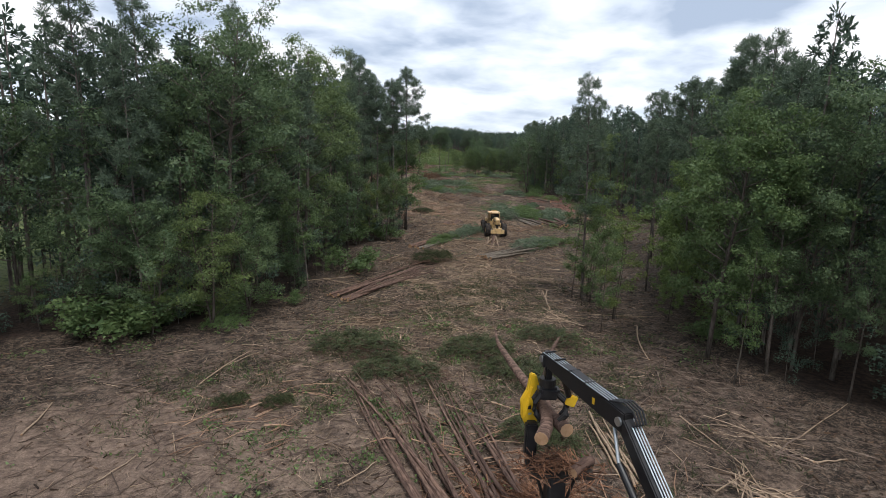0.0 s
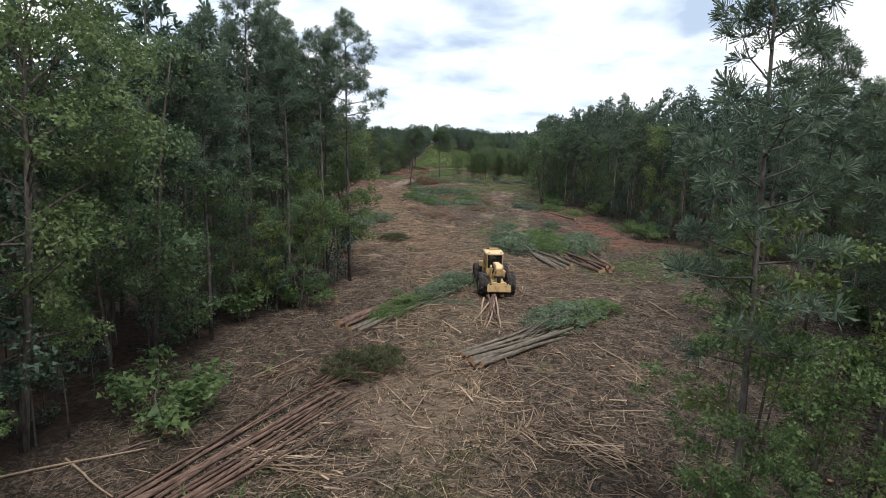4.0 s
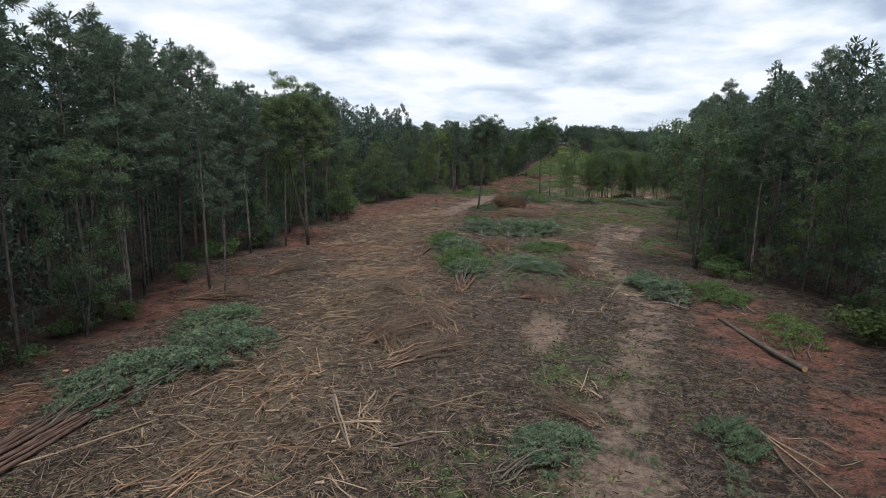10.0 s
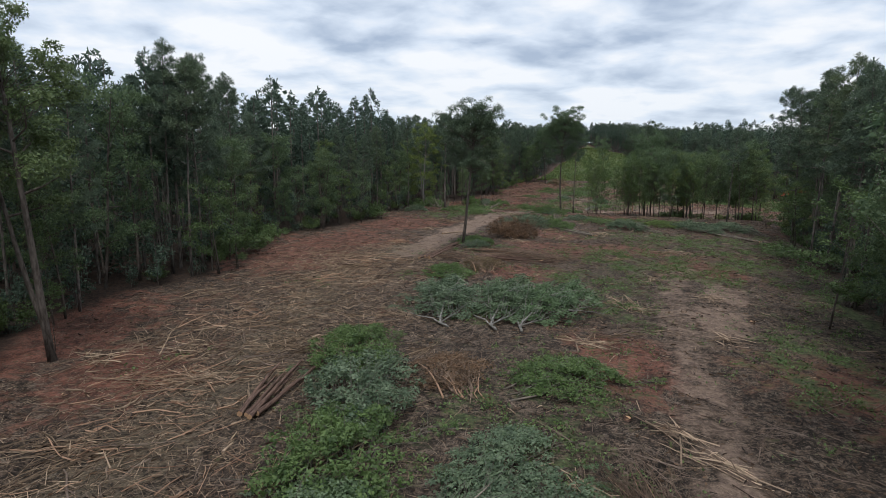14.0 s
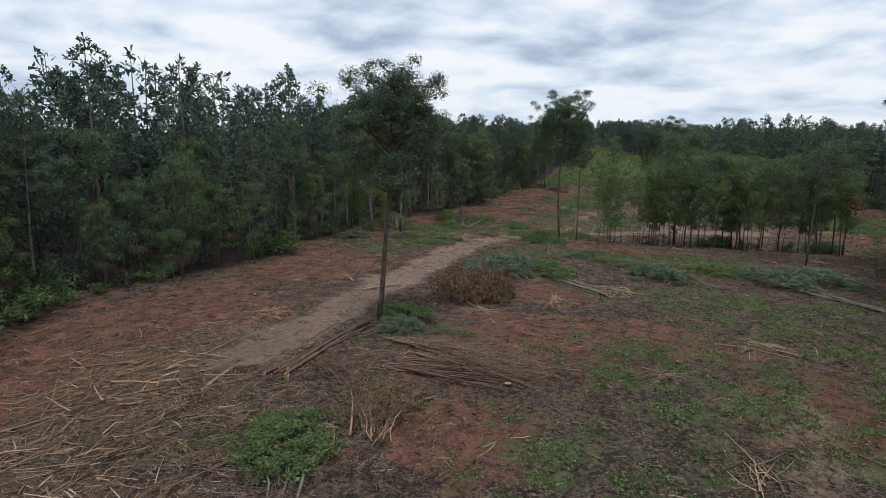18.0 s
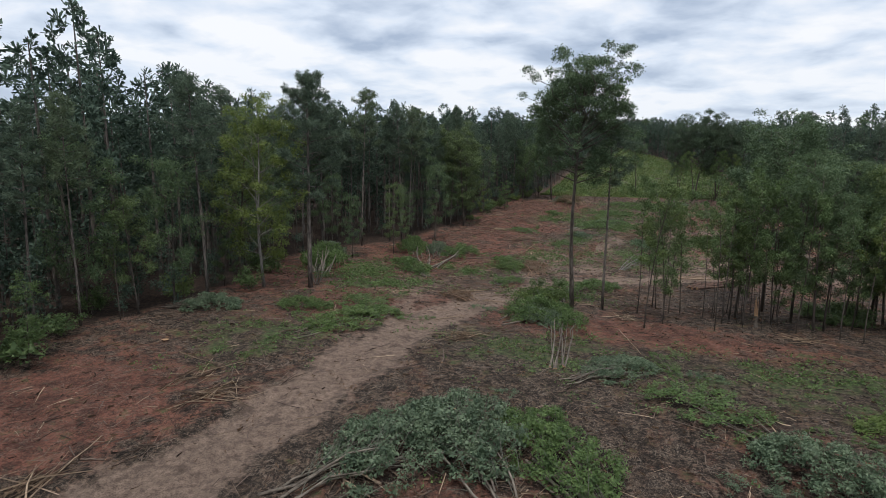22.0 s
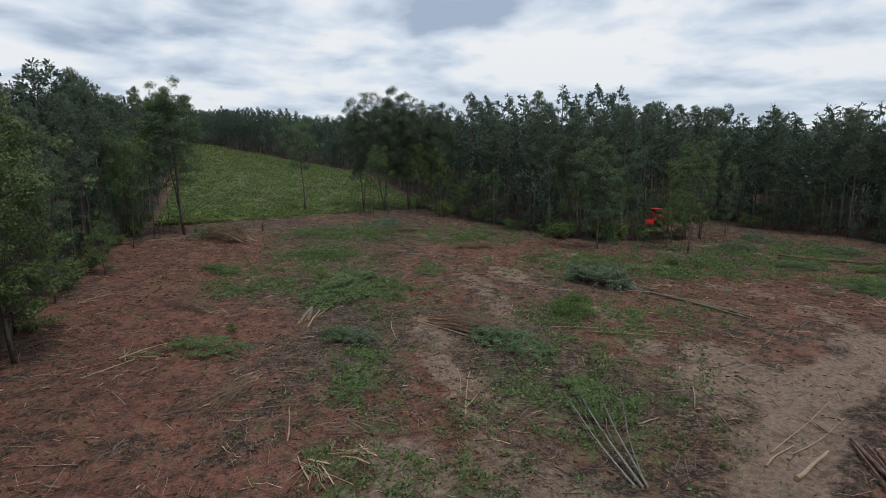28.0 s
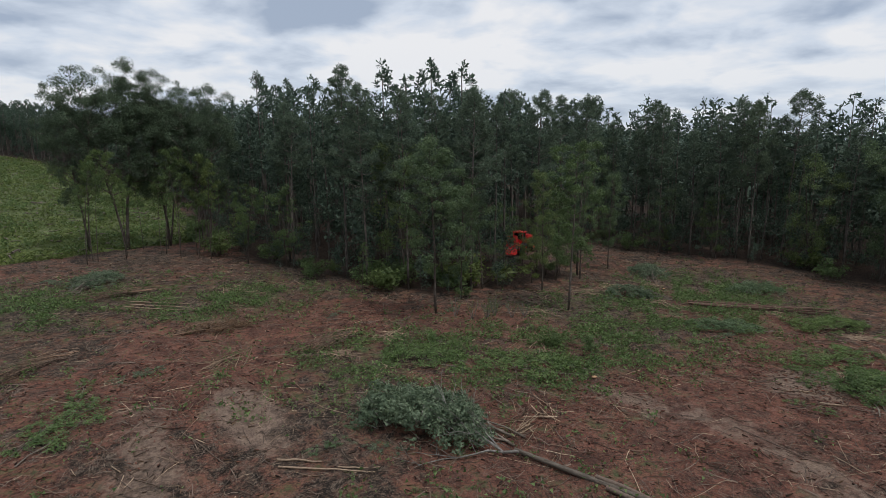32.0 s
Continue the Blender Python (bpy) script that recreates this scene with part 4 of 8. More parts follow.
place("edge_pine", lambda: pine_tree(h=18.6, crown_from=0.44, spread=4.0, limbs=48, per=80, trunk_r=0.21), pose(-24.2, 231.0, gz(-24.2, 231.0), 0, 0, 0), (1, 1, 1), "stout pine standing clear of the woods", "tree", "pines round the clearing")
single("edge_maple", 18.2, 43.0, "light-green young maple at the edge of the woods", h=11.5, crown_from=0.12, spread=2.6, limbs=26, nleaf=15000, leaf=0.12, trunk_r=0.08, leaves=LIME_LEAVES, puff=0.26, dome=26, core=0.7)
for x, y, f in ((20.4, 46.8, 0.95), (22.4, 51.0, 0.8), (16.6, 39.8, 0.5), (21.6, 48.6, 0.55)):
    place("edge_maple", None, pose(x, y, gz(x, y), 0, 0, 90 * x), (f, f, f), "light-green young maple at the edge of the woods", "tree", "young maples by the slash road")
single("front_maple", 32.5, 300.9, "slender light-green hardwood in front of the dark woods", h=14.8, crown_from=0.30, spread=2.5, limbs=26, nleaf=11000, leaf=0.16, trunk_r=0.11, puff=0.30, dome=22)
single("front_gum", 42.7, 295.6, "slender pale-green hardwood in front of the dark woods", h=15.4, crown_from=0.30, spread=2.1, limbs=24, nleaf=8000, leaf=0.16, trunk_r=0.10, leaves=SAPLING_LEAVES, puff=0.30, dome=10)
for x, y, h in ((-24.0, 37.0, 10), (-17.9, 34.2, 9), (-15.0, 35.6, 9.5), (-13.4, 38.0, 8.5), (-12.6, 45.2, 9), (-20.5, 35.0, 9)):
    stand("oak", x, y, h, 1.15, 3, "low-branched green hardwood beside the landing")
single("pale_limbed_oak", -28.0, 229.6, "light-green hardwood with pale crooked limbs at the woods' edge", h=17.0, crown_from=0.16, spread=3.8, limbs=30, nleaf=20000, leaf=0.14, trunk_r=0.14, lean=0.05, leaves=LIME_LEAVES, bark=PALE_BARK, forks=2, puff=0.24, dome=30, core=0.6)
for x, y, h in ((-28.1, 257.6, 10), (-25.8, 267.6, 12.3), (-36.4, 256.0, 11), (-28.6, 263.0, 9), (-27.6, 280.5, 10), (-31.5, 252.5, 8.5)):
    stand("oak", x, y, h, 0.9, 4, "slim light-green hardwood in front of the dark pines")
for x, y, h, v in ((24, 64, 19.2, 3), (26, 66, 18.1, 0), (24.5, 57, 18.3, 5), (25, 54, 19.7, 3), (26, 52, 19.4, 1), (31, 66, 18.3, 2)):
    stand("pine", x, y, h, 1.05, v)
stand("pine", 0.1, 234.0, 16.2, 1.15, 3, "leaning pine with a forked trunk beside a tall oak")
stand("pine", 11.6, 45.4, 18.6, 1.0, 4, "slender pine standing in a clump by the slash road")
for x, y, h in ((10.8, 45.6, 9), (12.4, 47.0, 11), (12.9, 45.0, 8), (11.2, 43.6, 6), (12.0, 44.4, 7.5), (12.6, 40, 9), (10.9, 36.9, 7)):
    stand("sap", x, y, h)
for x, y, h, v in ((-5.1, 76.7, 22.0, 1), (-6.6, 74.2, 20.5, 3), (-8.4, 71.0, 19.5, 0), (-7.4, 78.6, 20, 5), (-17.5, 126.2, 19, 3), (-29, 224, 17.5, 3), (-14.6, 124.2, 12, 5), (31.2, 81.2, 16.5, 5), (19.5, 44.5, 18.5, 3), (22.2, 44, 19.5, 0), (24.2, 42, 20, 1), (18.2, 49, 15.5, 0), (55, 305, 20, 5), (49.5, 306, 20, 0), (40, 305.5, 19.5, 2), (24.6, 224.3, 15.5, 3)):
    stand("pine", x, y, h, 1.05, v)
for x, y, h in ((-9.6, 72.5, 12), (-8.0, 80.0, 11), (-10.0, 82.5, 9), (-7.2, 69, 9), (-19, 40, 17), (-21, 35.5, 15), (-16, 46, 18), (21, 36, 18), (22, 30, 17), (23, 44, 16), (24, 52, 14)):
    stand("oak", x, y, h, 1.0)
for x, y, h in ((-6.0, 75.0, 6.5), (-7.0, 72.6, 8), (-8.6, 76.4, 7.5), (-9.2, 67.8, 7), (-5.8, 78.4, 5), (53.5, 306.5, 9), (56, 307.5, 7), (51, 304.5, 8)):
    stand("sap", x, y, h, 1.25)

# ---- forest edge: single trees along the border of the clearing ----
def spots(step, lo, hi, seed):
    """Jittered places outside the clearing, between lo and hi metres from its border."""
    r = np.random.default_rng(seed)
    xs, ys = np.meshgrid(np.arange(-120, 170, step), np.arange(4, 640, step))
    x, y = xs.ravel() + r.uniform(-0.42, 0.42, xs.size) * step, ys.ravel() + r.uniform(-0.42, 0.42, xs.size) * step
    d, _ = seg_dist(x, y, CLEARING + CLEARING[:1])
    d = np.where(inside(x, y, CLEARING), -d, d)
    ok = (d > lo) & (d < hi)
    return x[ok], y[ok], d[ok]


def leafy_share(x, y):
    """How much of the forest edge is hardwood rather than pine."""
    if y < 62:
        return 0.62
    if 140 < y < 172 and x > 15:
        return 0.45
    if y > 295 and x > 10 and x < 56:
        return 0.36
    if 190 < y < 300 and x < 0:
        return 0.5
    return 0.3


def bushy(x, y):
    """How much undergrowth there is along the border."""
    if y < 64 and x > 0:
        return 0.45
    if 54 < y < 86 and x < 0:
        return 0.22
    if y < 64 or (150 < y < 176 and x > 15) or (y > 295 and 8 < x < 40):
        return 0.8
    if 170 < y < 262 and x < 0:
        return 0.62
    if 88 < y < 145:
        return 0.55
    return 0.42


MACHINE_GAP = (57.5, 313)
MACHINE_TRAIL = [(40, 296), (57.5, 313)]
SOLO = [(16.2, 32.6, 3.0), (-15, 40.5, 4), (-12.8, 50.5, 3.5), (21.5, 148.5, 3.5), (15.4, 338, 3), (-17, 325.3, 3), (-20.5, 147.7, 2.5), (-5.4, 77.6, 2.0)]
r_edge = np.random.default_rng(21)


def open_floor(x, y):
    """Where the pines stand clear of undergrowth."""
    return bell(x, y, -38, 264, 14, 26) > 0.35


def tall(x, y):
    """The woods stand higher by the landing and along the west side than further on."""
    return 1.0 + 0.20 * float(bell(x, y, -16, 92, 12, 18)) + 0.14 * float(bell(x, y, 27, 58, 7, 8)) - 0.27 * float(bell(x, y, 35, 92, 10, 16)) + 0.12 * float(bell(x, y, -18, 30, 16, 34)) - 0.22 * float(bell(x, y, -31, 207, 14, 18)) + 0.12 * float(bell(x, y, -38, 272, 12, 16)) + 0.05 * float(bell(x, y, 46, 310, 16, 14)) - 0.06 * float(bell(x, y, 24, 336, 10, 14)) + 0.02 * float(bell(x, y, -26, 134, 10, 10))


for x, y, d in zip(*spots(3.45, 0.3, 5.0, 3)):
    if math.hypot(x - MACHINE_GAP[0], y - MACHINE_GAP[1]) < 5.5 or y > 346 or (y > 326 and x > 0) or seg_dist(np.array(x), np.array(y), MACHINE_TRAIL)[0] < 2.0 or y < 8 or any(math.hypot(x - a, y - b) < c for a, b, c in SOLO):
        continue
    if r_edge.random() < leafy_share(x, y) * (0.25 if open_floor(x, y) else 1) and COUNT["oak"] < 190:
        stand("oak", x, y, (r_edge.uniform(8, 15) if d < 2.6 else r_edge.uniform(12, 18.5)) * tall(x, y), r_edge.uniform(0.8, 1.05), (2 if y < 64 and x > 0 else None) if bushy(x, y) > 0.9 or y < 64 else int(r_edge.choice([0, 1, 2, 4])))
    elif COUNT["pine"] < 295:
        stand("pine", x, y, r_edge.uniform(16.5, 21.5) * tall(x, y), r_edge.uniform(0.9, 1.15), int(r_edge.choice([0, 1, 3])) if open_floor(x, y) else None)
for x, y, d in zip(*spots(2.7, -2.0, 3.6, 5)):
    if y > 346 or y < 8 or open_floor(x, y) or seg_dist(np.array(x), np.array(y), MACHINE_TRAIL)[0] < 2.4 or r_edge.random() > bushy(x, y) * (1.0 if d > 0 else 0.45):
        continue
    if COUNT["sap"] < 240 and r_edge.random() < 0.42:
        stand("sap", x, y, r_edge.uniform(3.5, 10), r_edge.uniform(0.9, 1.35))
    elif COUNT["bush"] < 290 and r_edge.random() < 0.8:
        stand("bush", x, y, r_edge.uniform(1.2, 3.4), r_edge.uniform(1.0, 1.5))
# the thin row of trees left across the clearing
for k in range(30):
    x = 2.5 + 11 * r_edge.random()
    y = 231.5 + 0.3 * x + r_edge.uniform(-3, 6)
    stand("sap", x, y, r_edge.uniform(5.5, 11.5), 0.85, (1, 0, 3)[k % 3], "slender sapling in the row across the clearing")
for k in range(52):
    x = 9.0 + 23 * r_edge.random()
    y = 231 + 0.22 * x + r_edge.uniform(-3, 7)
    if x < 11 or k % 5 > 1:
        stand("sap", x, y, r_edge.uniform(6, 11), 0.8 if x < 11 else 0.95, (3, 1, 3, 1)[k % 4] if x < 13 else (3, 1, 0, 3)[k % 4], "slender sapling in the row across the clearing")
    else:
        stand("oak", x, y, r_edge.uniform(10, 14.5), 0.85, int(r_edge.choice([0, 2, 4])))
for k in range(16):
    x = 14 + 19 * r_edge.random()
    y = 233 + 0.25 * x + r_edge.uniform(-2, 6)
    stand("bush", x, y, r_edge.uniform(1.2, 2.4), 1.2)

for x, y in ((50.4, 309), (52, 313.5), (47.6, 304.8), (51.4, 306.4)):
    stand("sap", x, y, 6.5 + 0.5 * (x - 50), 1.2, 2)

for x, y, h in ((46.2, 302.0, 12.5), (53.6, 303.4, 12.5), (37.5, 303.8, 11.0), (60.5, 305.0, 12.0)):
    stand("oak", x, y, h, 0.72, 4, "slender light-green hardwood standing in front of the pines")

for x, y, h in ((-20.4, 322.5, 15), (-21.8, 320.5, 13), (-19.4, 325.0, 12), (-18.8, 328.5, 13), (-22.4, 317.5, 14), (-20.8, 329.0, 15)):
    stand("sap", x, y, h, 0.8, 1 + 2 * (int(h) % 2), "slim bare-stemmed sapling at the corner of the field")
for k in range(22):
    x, y = r_edge.uniform(10.5, 26), r_edge.uniform(329, 338)
    stand("sap", x, y, r_edge.uniform(8, 13.5), 0.8, (1, 3)[k % 2], "slim bare-stemmed sapling at the corner of the field")

# ---- deeper woods ----
def woods_template(kind, seed, fine):
    """A plainer tree for the depth of the woods."""
    r = np.random.default_rng(seed)
    bark, leaf = Geo(), Geo()
    if kind == "pine":
        bark.tube(np.array([[0, 0, -0.2], [r.normal() * 0.1, r.normal() * 0.1, 10], [r.normal() * 0.2, r.normal() * 0.2, 19.5]]), (0.16, 0.11, 0.03), 4, False)
        m, n = (48, 17) if fine else (14, 8)
        u = (np.arange(m) + r.uniform(0, 1, m)) / m
        a = r.uniform(0, 6.28, m)
        rad = 2.3 * np.sin(np.pi * (0.28 + 0.66 * u)) * np.sqrt(r.uniform(0.1, 1, m))
        hub = np.stack([rad * np.cos(a), rad * np.sin(a), 9.5 + 9.7 * u], 1)
        hub[-1] = (0, 0, 19.3)
        axis = np.stack([np.cos(a), np.sin(a), np.full(m, 0.6)], 1)
        inner(leaf, hub, np.full(m, 0.7 if fine else 1.2), 7 if fine else 7, 0.55, 0.75, r)
        tufts(leaf, hub, axis, r.uniform(0.5, 0.75, m) if fine else r.uniform(0.9, 1.3, m), n, r, 0.26)
    elif kind == "oak":
        bark.tube(np.array([[0, 0, -0.2], [0.1, 0.2, 7], [0.3, 0.1, 13]]), (0.15, 0.10, 0.03), 4, False)
        n = 760 if fine else 140
        cl = np.clip(r.normal(size=(16, 3)), -1.4, 1.4) * np.array([1.5, 1.5, 2.8]) + np.array([0, 0, 9.0])
        inner(leaf, cl, np.full(16, 1.25), 28 if fine else 8, 0.32 if fine else 0.55, 0.85, r)
        out = r.normal(size=(n, 3))
        out /= np.linalg.norm(out, axis=1, keepdims=True)
        shoots(leaf, cl[r.integers(0, 16, n)] + out * 0.95, out, r.uniform(0.18, 0.32, n) if fine else r.uniform(0.5, 0.9, n), 0.8)
    else:
        bark.tube(np.array([[0, 0, -0.2], [0.1, 0.1, 3], [0.2, 0.0, 6.5]]), (0.06, 0.045, 0.02), 4, False)
        n = 420 if fine else 80
        cl = np.clip(r.normal(size=(10, 3)), -1.4, 1.4) * np.array([1.0, 1.0, 1.9]) + np.array([0, 0, 3.6])
        inner(leaf, cl, np.full(10, 0.9), 18 if fine else 6, 0.34 if fine else 0.55, 0.85, r)
        cl[:, 2] = np.maximum(cl[:, 2], 0.5)
        out = r.normal(size=(n, 3))
        out /= np.linalg.norm(out, axis=1, keepdims=True)
        shoots(leaf, cl[r.integers(0, 10, n)] + out * 0.75, out, r.uniform(0.15, 0.28, n) if fine else r.uniform(0.5, 0.85, n), 0.8)
    return bark.arrays(), leaf.arrays()


def far_template(seed, rough):
    r = np.random.default_rng(seed)
    leaf = Geo()
    m, n = (4, 18) if rough else (5, 40)
    v = r.normal(size=(m + n, 3))
    v /= np.linalg.norm(v, axis=1, keepdims=True)
    c = v * np.array([2.6, 2.6, 8.6]) * r.uniform(0.5, 1, (m + n, 1)) + np.array([0, 0, 9.0])
    inner(leaf, c[:m] * 0.85, r.uniform(2.6, 3.6, m), 12, 0.5, 1.4, r)
    shoots(leaf, c[m:] * np.array([1.1, 1.1, 1.02]), v[m:], r.uniform(0.8, 1.4, n) if rough else r.uniform(0.6, 1.15, n), 0.85, 0.5)
    return leaf.arrays()


def scatter(name, templates, x, y, z, h, seed, mat, label, category, wide=None):
    """Join many copies of some templates into one object."""
    r = np.random.default_rng(seed)
    vs, q4, q3, n = [], [], [], 0
    which = r.integers(0, len(templates), len(x))
    for k, (v, f4, f3) in enumerate(templates):
        sel = np.where(which == k)[0]
        if not len(sel) or not len(v):
            continue
        a = r.uniform(0, 6.28, len(sel))
        w = h[sel] * (r.uniform(0.85, 1.2, len(sel)) if wide is None else wide)
        X = (np.cos(a)[:, None] * v[None, :, 0] - np.sin(a)[:, None] * v[None, :, 1]) * w[:, None] + x[sel][:, None]
        Y = (np.sin(a)[:, None] * v[None, :, 0] + np.cos(a)[:, None] * v[None, :, 1]) * w[:, None] + y[sel][:, None]
        Z = v[None, :, 2] * h[sel][:, None] + z[sel][:, None]
        vs.append(np.stack([X, Y, Z], -1).reshape(-1, 3))
        base = (np.arange(len(sel)) * len(v) + n)[:, None, None]
        if len(f4):
            q4.append((f4[None] + base).reshape(-1, 4))
        if len(f3):
            q3.append((f3[None] + base).reshape(-1, 3))
        n += len(sel) * len(v)
    me = mesh_of(name, np.concatenate(vs), [np.concatenate(f) for f in (q4, q3) if f], [mat])
    return tagged(new(name, me), label, category, kind="stuff")


wx, wy, wd = spots(2.9, 0.8, 26, 11)
keep = (wx < 112) & (wx > -75) & ((wy < 425) | (wd < 13)) & (np.hypot(wx - 57.5, wy - 313) > 6) & (seg_dist(wx, wy, MACHINE_TRAIL)[0] > 2.4) & (bell(wx, wy, -62, 48, 26, 38) < 0.5)
wx, wy, wd = wx[keep], wy[keep], wd[keep]
r_w = np.random.default_rng(5)
kinds = r_w.choice(3, len(wx), p=(0.50, 0.16, 0.34))
kinds[(wd < 4.6) & (wy < 346)] = 2
clear = open_floor(wx, wy) & (kinds == 2) & (r_w.random(len(wx)) < 0.85)
wx, wy, wd, kinds = wx[~clear], wy[~clear], wd[~clear], kinds[~clear]
for k, (kind, label) in enumerate((("pine", "dense stand of pines deep in the woods"), ("oak", "hardwoods deep in the woods"), ("low", "dark undergrowth deep in the woods"))):
    for fine in (True, False):
        sel = (kinds == k) & ((wd < 13) == fine)
        tpl = [woods_template(kind, 30 + 3 * k + j, fine) for j in range(4)]
        hs = r_w.uniform(0.86, 1.08, sel.sum()) * np.where(wy[sel] > 346, 0.9, 1.0) * (1 + 0.08 * bell(wx[sel], wy[sel], 46, 312, 20, 14) - 0.2 * bell(wx[sel], wy[sel], 42, 90, 13, 18) + 0.1 * bell(wx[sel], wy[sel], -28, 134, 12, 12)) if k == 0 else r_w.uniform(0.8, 1.25, sel.sum()) * np.where((wd[sel] < 4.6) & (wy[sel] < 346), r_w.uniform(0.35, 0.8, sel.sum()), 1.0)
        scatter(f"woods_trunks_{kind}", [b for b, _ in tpl], wx[sel], wy[sel], land(wx[sel], wy[sel]), hs, 40 + k, PINE_BARK, "trunks deep in the shady woods", "woods")
        scatter(f"woods_crowns_{kind}", [c for _, c in tpl], wx[sel], wy[sel], land(wx[sel], wy[sel]), hs, 40 + k, WOODS, label, "woods")

# far woods on the rising ground
r_f = np.random.default_rng(9)
xs, ys = np.meshgrid(np.arange(-260, 520, 8.0), np.arange(-60, 860, 8.0))
fx, fy = xs.ravel() + r_f.uniform(-3.6, 3.6, xs.size), ys.ravel() + r_f.uniform(-3.6, 3.6, xs.size)
fd, _ = seg_dist(fx, fy, CLEARING + CLEARING[:1])
ok = ~inside(fx, fy, CLEARING) & (fd > 25) & (np.abs(fx - 20) < 150 + 0.6 * np.maximum(fy, 0)) | ((fy > 415) & (fd > 11) & ~inside(fx, fy, CLEARING) & (np.abs(fx) < 90))
ok &= ((fd < 170) | (fy > 420)) & ((fd < 120) | (r_f.random(fx.size) < 0.6))
ok &= (bell(fx, fy, -62, 48, 28, 40) < 0.4) & ((np.abs(fx - 10) < 190) | (fy > 200))
fx, fy, fd = fx[ok], fy[ok], fd[ok]
seen = (fy > 330) | (fd < 50)
for name, pick, rough in (("far_woods", seen, False), ("hidden_woods", ~seen, True)):
    scatter(name, [far_template(60 + j, rough) for j in range(6)], fx[pick], fy[pick], land(fx[pick], fy[pick]), r_f.uniform(0.85, 1.1, pick.sum()) * np.where(fy[pick] > 340, 0.9, 1.0), 77, WOODS, "distant unbroken forest on the rising ground", "woods", 2.1 if rough else 1.5)
print("counts", COUNT, "woods", len(wx), "far", len(fx))

# ---- felled wood and slash ----
def log_mesh(length, r0, r1, bend, sides=9):
    g = Geo()
    n = 6
    s = np.linspace(0, 1, n)
    pts = np.stack([s * length, bend * np.sin(s * 3.1) + rng.normal(size=n) * 0.02, rng.normal(size=n) * 0.015], 1)
    g.tube(pts, r0 + (r1 - r0) * s, sides, False)
    return g, pts


def lay_log(p0, p1, r0, r1, mat=None, label="brown pine log with bark, lying on the ground", group="logs", name="log", bend=None, category="log"):
    """One log from its butt p0 to its top p1 (points on its axis), with sawn ends."""
    p0, p1 = Vector(p0), Vector(p1)
    d = p1 - p0
    root = new(name)
    g, pts = log_mesh(d.length, r0, r1, rng.normal() * 0.012 * d.length if bend is None else bend)
    part("bark", g, mat or LOG_BARK, root, smooth=True)
    for k, r in ((0, r0), (-1, r1)):
        c = Geo()
        c.tube([pts[k], pts[k] + np.array([-0.004 if k == 0 else 0.004, 0, 0])], (r, r * 0.97), 9)
        part("cut_end", c, CUT_END, root)
    root.matrix_basis = Matrix.Translation(p0) @ d.to_track_quat("X", "Z").to_matrix().to_4x4()
    return tagged(root, label, category, group)


def log_bundle(butt, tip, n, width, r, taper=0.5, mat=None, label="brown pine log with bark, lying in a pile", group="log pile", fan=1.0, jitter=0.5):
    """Logs side by side and in layers, their butts at one end."""
    bx, by = butt
    tx, ty = tip
    L = math.hypot(tx - bx, ty - by)
    ux, uy = (tx - bx) / L, (ty - by) / L
    per = max(2, int(width / (2.3 * r)))
    for k in range(n):
        layer, i = divmod(k, per)
        off = (i - (min(per, n) - 1) / 2) * width / per * (1 if layer % 2 == 0 else 0.8) + rng.normal() * 0.5 * r
        a = rng.uniform(-jitter, jitter)
        b = -L * rng.uniform(0, 0.35) ** 1.5 + rng.uniform(-jitter, jitter)
        rr = r * rng.uniform(0.6, 1.3)
        o2 = off * fan * rng.uniform(0.6, 1.3) + rng.normal() * 0.055 * L * fan
        x0, y0 = bx + ux * a - uy * off, by + uy * a + ux * off
        x1, y1 = tx + ux * b - uy * o2, ty + uy * b + ux * o2
        z0 = gz(x0, y0) + rr * 0.9 + layer * r * 1.5 + abs(rng.normal()) * r * 0.5
        z1 = gz(x1, y1) + rr * taper * 0.9 + layer * r * 1.2 + rng.random() * r * 1.5
        zm = gz((x0 + x1) / 2, (y0 + y1) / 2) + rr - (z0 + z1) / 2
        lay_log((x0, y0, z0 + max(0, zm) * 0.5), (x1, y1, z1 + max(0, zm) * 0.5), rr, rr * taper, mat, label, group)


def loose_poles(rows):
    for x0, y0, x1, y1, r in rows:
        L = math.hypot(x1 - x0, y1 - y0)
        pale = rng.random() < 0.6
        r *= 0.68
        lay_log((x0, y0, gz(x0, y0) + r * 1.1), (x1, y1, gz(x1, y1) + r * 0.8 + 0.04), r, r * 0.6, STRAW if pale else TWIG,
                "pale peeled branch lying loose on the ground" if pale else "grey-brown branch lying loose on the ground", "loose branches", "branch", rng.normal() * 0.03 * L, "branch")


